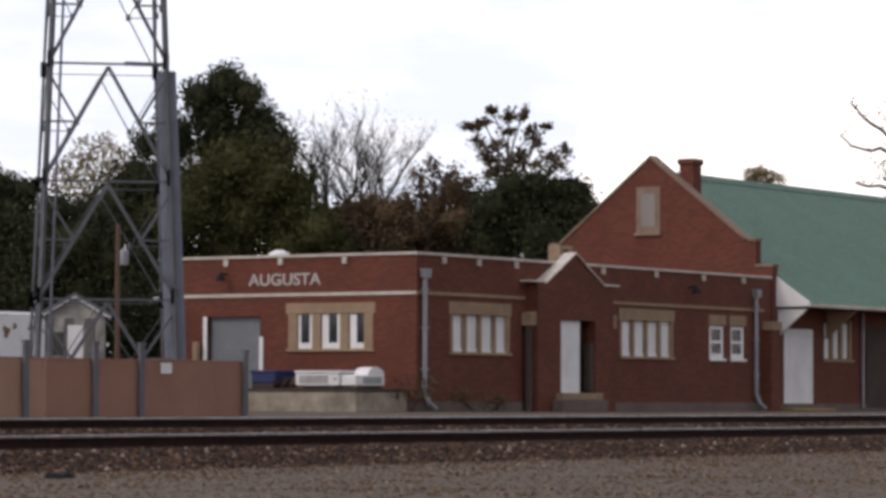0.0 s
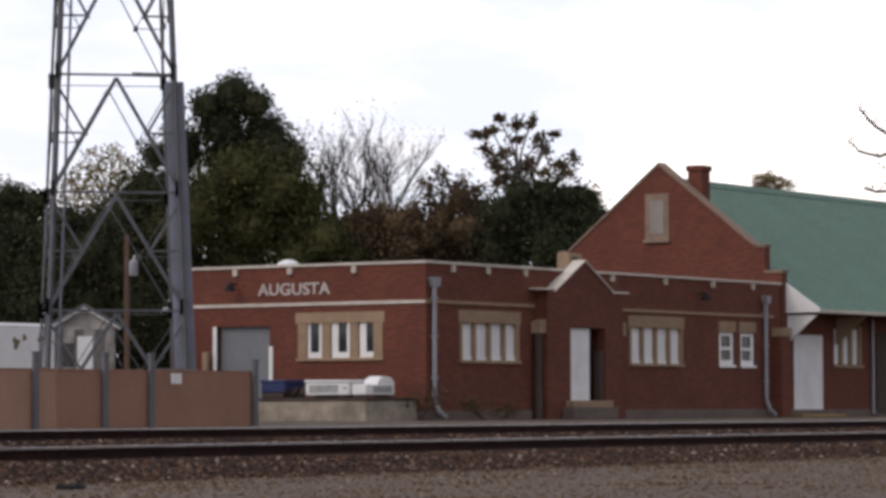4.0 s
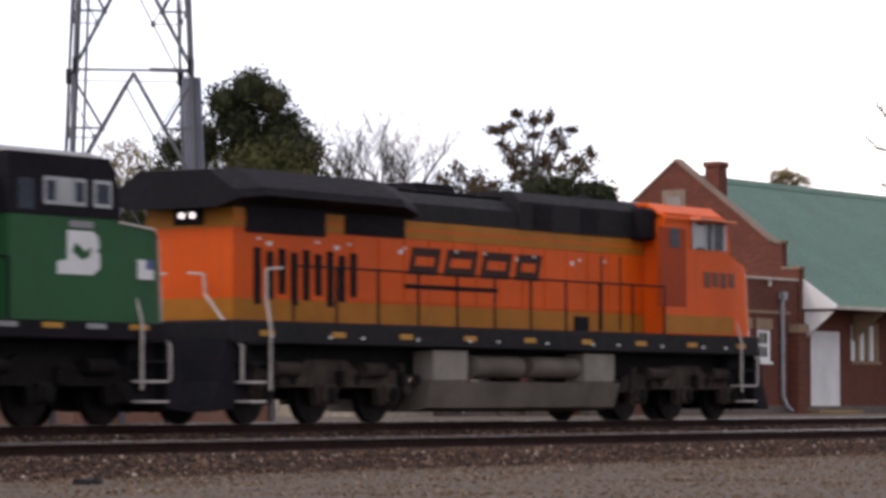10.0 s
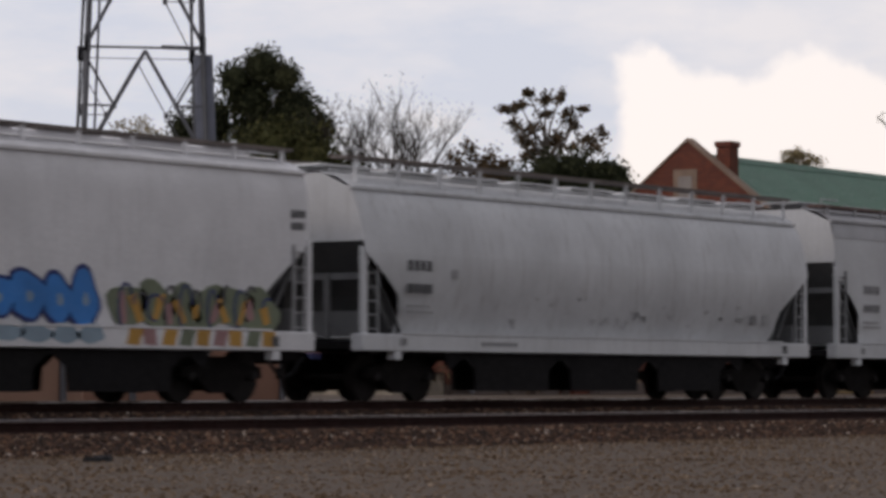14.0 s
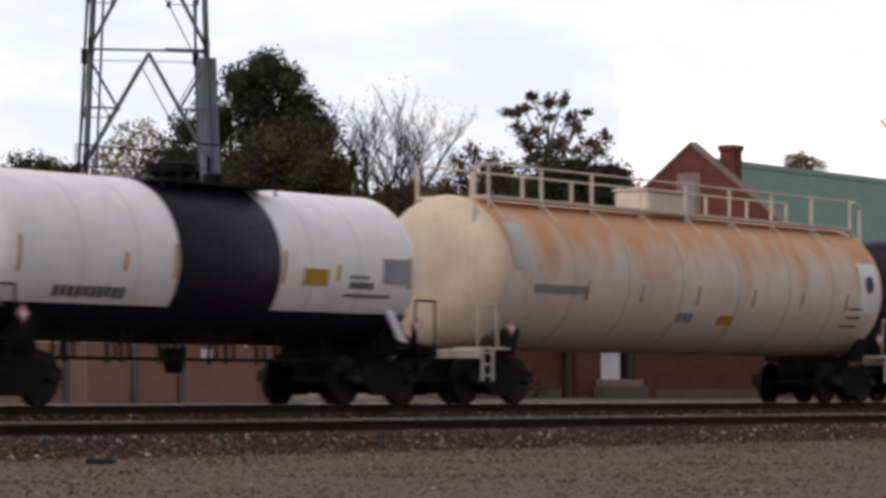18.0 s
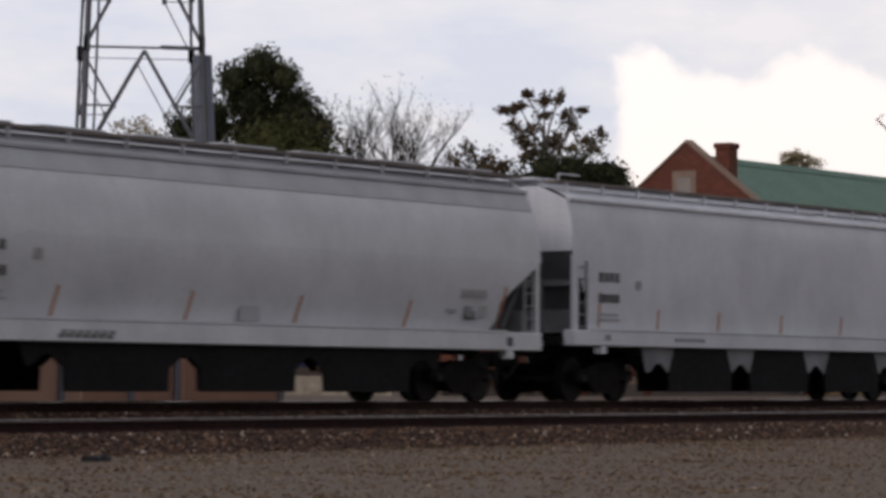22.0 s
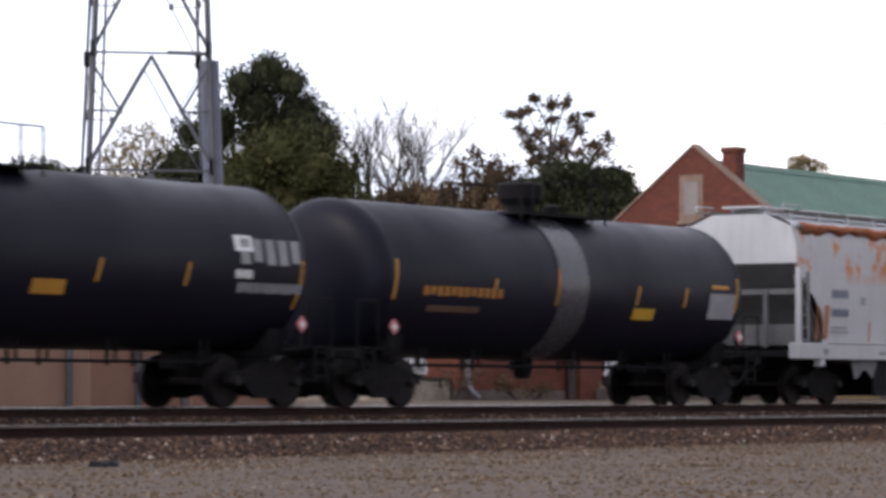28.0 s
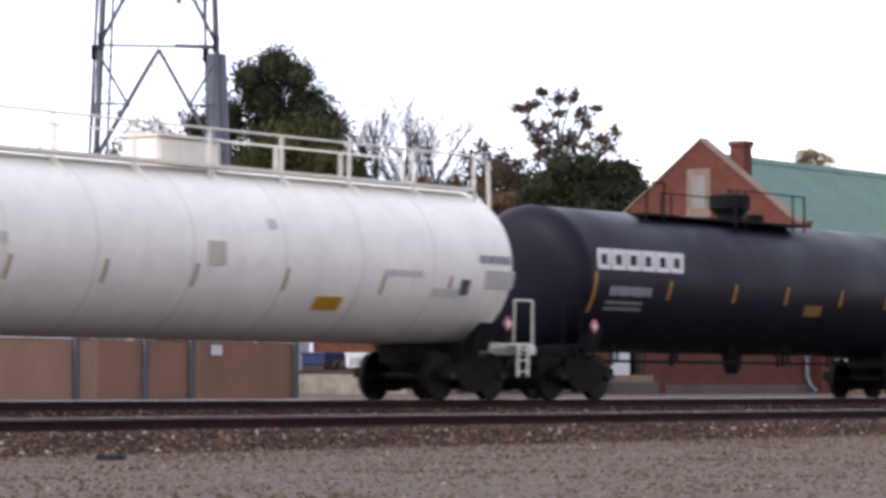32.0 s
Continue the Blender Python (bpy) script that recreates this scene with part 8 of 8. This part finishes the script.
    nose = [[(8.1, -1.49, 1.72), (8.1, -1.49, 3.36), (8.1, 1.49, 3.36), (8.1, 1.49, 1.72)], [(9.25, -1.46, 1.72), (9.2, -1.44, 3.28), (9.2, 1.44, 3.28), (9.25, 1.46, 1.72)], [(9.56, -1.3, 1.72), (9.5, -1.26, 3.18), (9.5, 1.26, 3.18), (9.56, 1.3, 1.72)]]
    part("nose", Geo().skin(nose, close=True, caps=True), LOCO_GREEN, cb)
    part("nose_edge", Geo().path([(9.57, -1.31, 1.75), (9.52, -1.27, 3.16), (9.2, -1.45, 3.3), (8.2, -1.5, 3.38)], 0.024), GRAB, cb)
    for s in (-1, 1):
        fl = part("flag_plate", Geo().box(8.72, 9.12, min(s * 1.44, s * 1.50), max(s * 1.44, s * 1.50), 2.45, 2.78), LETTER, cb, "small flag plate")
        part("flag_field", Geo().box(8.92, 9.12, min(s * 1.49, s * 1.508), max(s * 1.49, s * 1.508), 2.62, 2.78), paint("flag_blue", (0.08, 0.12, 0.3), 0.6), fl)
    words("8124", 0.84, 0.004, "road_number", LETTER, car, pose(-6.42, -1.0, 2.64, 90, 0, 0), "white road number")
    words("8124", 0.36, 0.004, "road_number", LETTER, car, pose(-9.0, -1.008, 3.66, 90, 0, 0), "small white road number")
    part("number_board", Geo().box(-9.58, -9.5, -0.9, -0.45, 3.56, 3.76), LETTER_DIM, car)
    for y in (-0.14, 0.14):
        part("rear_headlight", Geo().rod((-9.5, y, 3.98), (-9.6, y, 3.98), 0.06, 12), LAMP, car, "small lit lamp")
    part("fuel_tank", Geo().prism([(-1.4, 1.05), (-1.4, 0.6), (-1.15, 0.3), (-0.8, 0.22), (0.8, 0.22), (1.15, 0.3), (1.4, 0.6), (1.4, 1.05)], "x", -3.2, 3.85), LOCO_BLACK, car, "black fuel tank")
    for s in (-1, 1):
        part("air_reservoir", Geo().rod((-3.0, s * 1.2, 1.24), (2.0, s * 1.2, 1.24), 0.17, 16), LOCO_TOP, car)
    for x in (-6.63, 6.63):
        loco_truck(car, x, TRUCKM)
    end_steps(car, 9.75, 1)
    end_steps(car, -9.95, -1)
    handrails(car, -8.0, 5.4, 13, 1.72, LOCO_TOP)
    part("bell", Geo().lathe([(4.5, 0.16), (4.62, 0.12), (4.7, 0.04)], "z", (3.9, 0, 0), 14), BRIGHT, car)
    add_couplers(car, 10.5)
    return car


# ---- the train, front to rear ----
train = []


def join_train(ob, c, rz=0):
    train.append((ob, c, rz))
    return ob


join_train(ge_loco(57.05, 1, "orange and black wide-cab diesel locomotive leading the train", True), 57.05)
join_train(emd_loco(35.72, "faded green diesel locomotive with a sooty black top"), 35.72)
join_train(ge_loco(14.35, -1, "orange diesel locomotive with yellow stripes, running backwards", False), 14.35, 180)
GREY_BAND = (0.42, 0.425, 0.44)
join_train(hopper(-5.64, 17.9, (0.6, 0.615, 0.63), "grey covered hopper with a brown roof walk and rust spots", "flat", (0.93, 1.27), 4.5, 4.12, shoulder=3.72, roofc=GREY_BAND, stripes=False, seed=1.1, void=(1.25, 2.95), text={"ink": INK_PALE, "x": 1.55}, extra=roof_stains, grate=paint("brown_roof_walk", (0.14, 0.085, 0.07), 0.85)), -5.64)
join_train(hopper(-24.85, 17.7, (0.615, 0.63, 0.646), "dirty grey covered hopper with dark stencils", "round", (0.93, 1.25), 4.55, 3.95, stripes=False, seed=2.3, dirt=0.45, void=(1.3, 2.75), extra=smudges, text={"x": 1.45}), -24.85)
join_train(hopper(-44.1, 17.8, (0.75, 0.75, 0.765), "pale grey covered hopper with blue and ochre graffiti", "flat", (0.90, 1.25), 4.55, 4.1, stripes=False, seed=3.7, dirt=0.2, void=(1.3, 2.8), text={"x": 1.75}, extra=graffiti), -44.1)
RUSTY_BROWN = paint("rust_brown_walk", (0.06, 0.04, 0.035), 0.8)


def strips_at(xs, mat=YELLOW, z=(2.08, 2.48)):
    return [(x, z[0], z[1], mat) for x in xs]


join_train(tank_car(-64.1, 17.7, (0.015, 0.0072, 0.008), "dark brown tank car with orange marker strips and roof railing", 1.5, 2.45, extra=roof_railing, dome="platform", dirt=0.3, seed=4.1, walkway=None, strips=strips_at((-8.75, -5.4, -3.0, -1.0, 1.45, 3.75, 5.7), YELLOW, (1.66, 2.08)), plate=((5.75, 6.55, 1.85, 2.1, YELLOW), (-7.7, -6.0, 2.1, 2.32, paint("brown_stencil", (0.22, 0.13, 0.08), 0.7)), (7.6, 8.5, 2.0, 2.55, paint("brown_panel", (0.10, 0.065, 0.045), 0.7)), (-7.6, -6.2, 1.8, 1.88, INK_PALE)), rough=0.6), -64.1)
join_train(tank_car(-85.3, 17.3, (0.014, 0.013, 0.017), "black tank car with a roof platform", 1.5, 2.45, seed=5.2, strips=strips_at((-8.6,), OCHRE, (2.0, 2.5)), plate=((-7.4, -5.9, 2.0, 2.2, paint("brown_stencil_dim", (0.07, 0.035, 0.025), 0.7)), (-8.6, -8.4, 2.6, 2.95, LETTER))), -85.3)
CREAM = paint("cream_walkway", (0.70, 0.60, 0.49), 0.6, dark=0.8, streak=0.4, rust=0.2)


def rust_jacket(car, h, R, zc):
    for x0, x1, z0, z1 in ((-8.0, -7.4, 2.4, 3.3),):
        part("repair_patch", Geo().lathe([(x0, R + 0.015), (x1, R + 0.015)], "x", (0, 0, zc), 10, 140, 178, closed=False), paint("pale_patch", (0.56, 0.54, 0.48), 0.6), car)
    part("end_patch", Geo().lathe([(h - 1.05, R + 0.012), (h - 0.1, R + 0.012)], "x", (0, 0, zc), 12, 155, 200, closed=False), WHITE, car, "white panel with dark emblem")
    y = -R - 0.02
    part("emblem_spot", Geo().rod((h - 0.6, y - 0.01, zc + 0.15), (h - 0.6, y + 0.08, zc + 0.15), 0.2, 18), INK, car)


join_train(tank_car(-105.2, 16.3, (0.50, 0.43, 0.34), "rust-stained cream pressure tank car with roof railings", 1.53, 2.6, walkway=CREAM, dome="", seed=6.3, dirt=0.35, head_color=(0.70, 0.55, 0.39), shell=stained("rust_stained_cream", (0.77, 0.65, 0.51), (0.56, 0.25, 0.10), 2.4, 3.6, 0.6, 6.3, 1.1), gear=CREAM, extra=rust_jacket, strips=strips_at((-5.2, -3.0, -0.6, 1.9, 4.2, 6.4), paint("ochre_strip", (0.34, 0.19, 0.06), 0.7), (2.1, 2.5)), plate=((0.6, 1.25, 1.68, 1.92, YELLOW), (-7.2, -5.2, 2.2, 2.38, INK_PALE), (-1.2, -0.5, 1.7, 1.95, INK_PALE), (6.6, 7.3, 2.15, 2.2, INK), (6.6, 7.3, 1.95, 2.0, INK), (6.4, 7.3, 1.75, 1.8, INK))), -105.2)
BANDM = paint("blue_black_band", (0.016, 0.015, 0.021), 0.45, dark=0.8, streak=0.2)
TANK_WHITE = (0.88, 0.86, 0.82)


def white_tank_extra(car, h, R, zc):
    part("bracket_plate", Geo().prism([(h - 0.55, 1.2), (h - 0.25, 1.15), (h - 0.75, 1.75), (h - 1.0, 1.75)], "y", -1.46, -1.40), LETTER, car, "white angled plate")


for c, seed in ((-122.2, 7.1), (-136.2, 8.2), (-150.2, 9.3)):
    join_train(tank_car(c, 11.3, TANK_WHITE, "white tank car with a broad black centre band", 1.42, 2.5, band=(-1.45, 1.45, BANDM), lower=BANDM, seed=seed, dirt=0.12, extra=white_tank_extra, over=1.25, dome_h=0.55, strips=strips_at((-5.6, -1.55, 1.55, 5.5), YELLOW, (2.15, 2.75)) + strips_at((-2.9, 3.2), YELLOW, (2.25, 2.55)), plate=((2.15, 2.9, 2.15, 2.45, paint("amber_panel", (0.55, 0.30, 0.02), 0.6)), (-4.6, -2.7, 1.78, 1.98, INK), (3.6, 4.2, 2.3, 2.36, INK_PALE), (3.6, 4.4, 2.12, 2.24, INK), (3.5, 5.0, 1.96, 2.03, INK), (4.65, 5.5, 2.25, 2.7, paint("grey_panel", (0.34, 0.34, 0.34), 0.6)))), c)
join_train(hopper(-167.2, 18.9, (0.66, 0.637, 0.585), "cream-grey flat-sided covered hopper with amber reflectors", "flat", (1.15, 1.5), 4.52, 4.15, stripes=False, seed=10.4, void=(0.95, 2.8), extra=crop_marks, text={"x": 2.1}, bays_pale=True), -167.2)
join_train(hopper(-186.9, 18.1, (0.63, 0.649, 0.692), "pale blue-grey covered hopper with orange strips", "flat", (1.13, 1.45), 4.5, 4.1, seed=11.5, strip_x=(-7.92, -5.5, -2.85, 0.05, 3.0, 5.6, 8.0), void=(0.6, 2.85), dirt=0.15, text={"x": 1.1}, bays_pale=True), -186.9)
join_train(hopper(-206.7, 19.0, (0.63, 0.649, 0.676), "pale blue-grey covered hopper with a grey shoulder band", "round", (1.0, 1.36), 4.5, 4.15, shoulder=3.78, roofc=(0.434, 0.448, 0.476), seed=12.6, dirt=0.15, strip_x=(-8.4, -5.2, -1.66, 1.51, 4.99, 8.2), void=(1.3, 2.75), extra=grey_panels, text={"x": 2.1}), -206.7)
join_train(hopper(-226.35, 17.1, (0.675, 0.66, 0.63), "warm grey round-sided covered hopper with orange strips", "round", (1.15, 1.38), 4.52, 4.1, seed=13.7, dirt=0.15, extra=red_note, void=(1.25, 2.7), text={"x": 2.3}, bays_pale=True), -226.35)
join_train(hopper(-246.1, 19.05, (0.705, 0.72, 0.738), "clean pale grey round-sided covered hopper", "round", (1.1, 1.46), 4.56, 4.06, seed=14.8, dirt=0.08, void=(1.35, 2.8), text={"x": 1.8}, bays_pale=True), -246.1)
join_train(hopper(-266.3, 18.6, (0.54, 0.555, 0.569), "slate-grey round-sided covered hopper with orange strips", "round", (1.0, 1.4), 4.55, 4.1, shoulder=3.8, roofc=(0.378, 0.385, 0.399), seed=15.9, dirt=0.2, void=(1.4, 2.75)), -266.3)
join_train(hopper(-286.0, 18.5, (0.735, 0.735, 0.712), "off-white round-sided covered hopper with a grey shoulder band", "round", (0.95, 1.27), 4.58, 4.2, shoulder=3.95, roofc=(0.462, 0.469, 0.476), seed=17.0, dirt=0.12, void=(1.1, 2.8), text={"x": 1.9}), -286.0)
join_train(hopper(-305.5, 17.95, (0.54, 0.555, 0.569), "grey covered hopper with heavy orange rust along the roof", "flat", (1.03, 1.40), 4.42, 4.05, seed=18.1, dirt=0.3, strip_x=(-7.9, -5.24, -2.75, 0.03, 2.73, 5.48, 8.0), void=(1.3, 3.0), text={"x": 1.8, "ink": paint("blue_grey_stencil", (0.17, 0.19, 0.25), 0.7)}, extra=rust_band, bays_pale=True, body=rust_spotted("rust_spotted_grey", (0.52, 0.52, 0.53), (0.52, 0.17, 0.028), 2.75, 4.0, 1.6, 0.6, 18.1)), -305.5)
TANK_BLACK = (0.0105, 0.0105, 0.0195)
AMBER_TXT = paint("amber_stencil", (0.40, 0.17, 0.03), 0.7)
join_train(tank_car(-323.85, 13.4, TANK_BLACK, "short black tank car with amber writing and a shiny jacket band", 1.5, 2.42, seed=19.2, saddle=(-0.75, 0.35, paint("shiny_jacket", (0.07, 0.07, 0.08), 0.25)), strips=strips_at((-6.6, -0.85, 6.55), YELLOW, (2.0, 2.75)) + strips_at((-3.2, 2.3, 4.3)), plate=((-5.6, -2.8, 2.1, 2.28, AMBER_TXT), (-5.4, -3.6, 1.8, 1.92, paint("dim_amber", (0.12, 0.06, 0.03), 0.7)), (2.25, 3.1, 1.78, 2.02, paint("bright_amber", (0.6, 0.36, 0.02), 0.6)), (5.4, 6.5, 1.85, 2.4, LETTER_DIM), (5.5, 6.2, 2.5, 2.58, YELLOW))), -323.85)
for k, c in enumerate((-341.7, -361.6, -380.95, -400.75)):
    plates = [(-7.6, -5.9, 2.12, 2.32, LETTER_DIM), (-7.7, -6.2, 1.82, 1.9, INK_PALE), (-7.7, -6.2, 1.95, 2.02, INK_PALE), ((1.1, 0.8, 0.6, 1.0)[k], (1.9, 1.6, 1.4, 1.8)[k], 1.85, 2.1, YELLOW if k == 0 else OCHRE)]
    if k == 0:
        plates += [(6.55, 8.4, 2.5, 2.95, LETTER_DIM), (6.5, 8.4, 2.0, 2.18, LETTER_DIM), (6.4, 6.9, 2.72, 3.0, LETTER), (6.4, 6.9, 2.25, 2.4, LETTER)]
    else:
        plates += [(6.4, 7.2, 2.62, 2.7, LETTER_DIM), (6.5, 8.2, 2.5, 2.56, LETTER), (7.4, 8.3, 1.95, 2.45, paint("grey_stencil_panel", (0.16, 0.16, 0.16), 0.7))]
    join_train(tank_car(c, 16.7, TANK_BLACK, "black tank car with white block name on its side", 1.5, 2.48, seed=20.0 + k * 1.3, name_blocks=(-8.1, 2.64, (0.5, 0.52, 0.54, 0.52, 0.54, 0.52), 0.44, 0.07, LETTER, 0.115), extra=long_platform(*((-5.0, -1.36) if k != 1 else (1.91, 5.1))), strips=strips_at((-8.3, 8.25), YELLOW, (1.75, 2.6)) + strips_at((-5.25, -2.4, 0.0, 2.65, 5.0)), plate=plates), c)
FADE_GREY = paint("faint_grey_stencil", (0.58, 0.57, 0.56), 0.7, dark=0.85, bump=0.0)
IVORY = paint("ivory_walkway", (0.82, 0.77, 0.68), 0.55, dark=0.85, streak=0.3)
join_train(tank_car(-420.9, 17.3, (0.88, 0.84, 0.77), "ivory pressure tank car with roof railings and rusty ends", 1.53, 2.6, walkway=IVORY, dome="", seed=26.0, dirt=0.12, gear=IVORY, strips=strips_at((-6.0, -3.6, -1.2, 1.4, 4.4, 6.6), paint("tan_strip", (0.40, 0.24, 0.07), 0.7), (1.95, 2.35)), plate=((2.5, 3.3, 1.62, 1.9, paint("amber_plate", (0.55, 0.29, 0.02), 0.6)), (4.4, 5.7, 2.3, 2.42, FADE_GREY), (6.1, 7.0, 1.95, 2.12, FADE_GREY), (7.0, 7.3, 2.0, 2.3, INK), (7.6, 8.8, 2.62, 2.78, INK_PALE), (7.8, 8.8, 2.15, 2.5, paint("pale_grey_panel", (0.55, 0.53, 0.50), 0.6)), (0.9, 1.15, 3.02, 3.2, FADE_GREY), (-0.9, -0.4, 2.35, 2.75, paint("worn_tan_patch", (0.60, 0.54, 0.45), 0.7)), (-6.8, -6.0, 2.5, 2.7, FADE_GREY))), -420.9)


def speed(t):
    """The train's speed in metres a second."""
    return float(np.interp(t, (0, 12, 17, 30, 32), (20.8, 20.85, 21.25, 21.37, 21.37)))


def motions():
    """The whole train rolls along the far track; it jerks forward once as the slack runs in."""
    table, way = [], -208.21
    for i in range(321):
        if i % 10 == 0 or i in (104, 105, 106, 107):
            table.append((i / 10, way - (0.72 if i <= 105 else 0.0)))
        way += speed((i + 0.5) / 10) / 10
    for ob, c, rz in train:
        walk(ob, [(t, pose(c + s, 36.4, 0, 0, 0, rz)) for t, s in table])


motions()
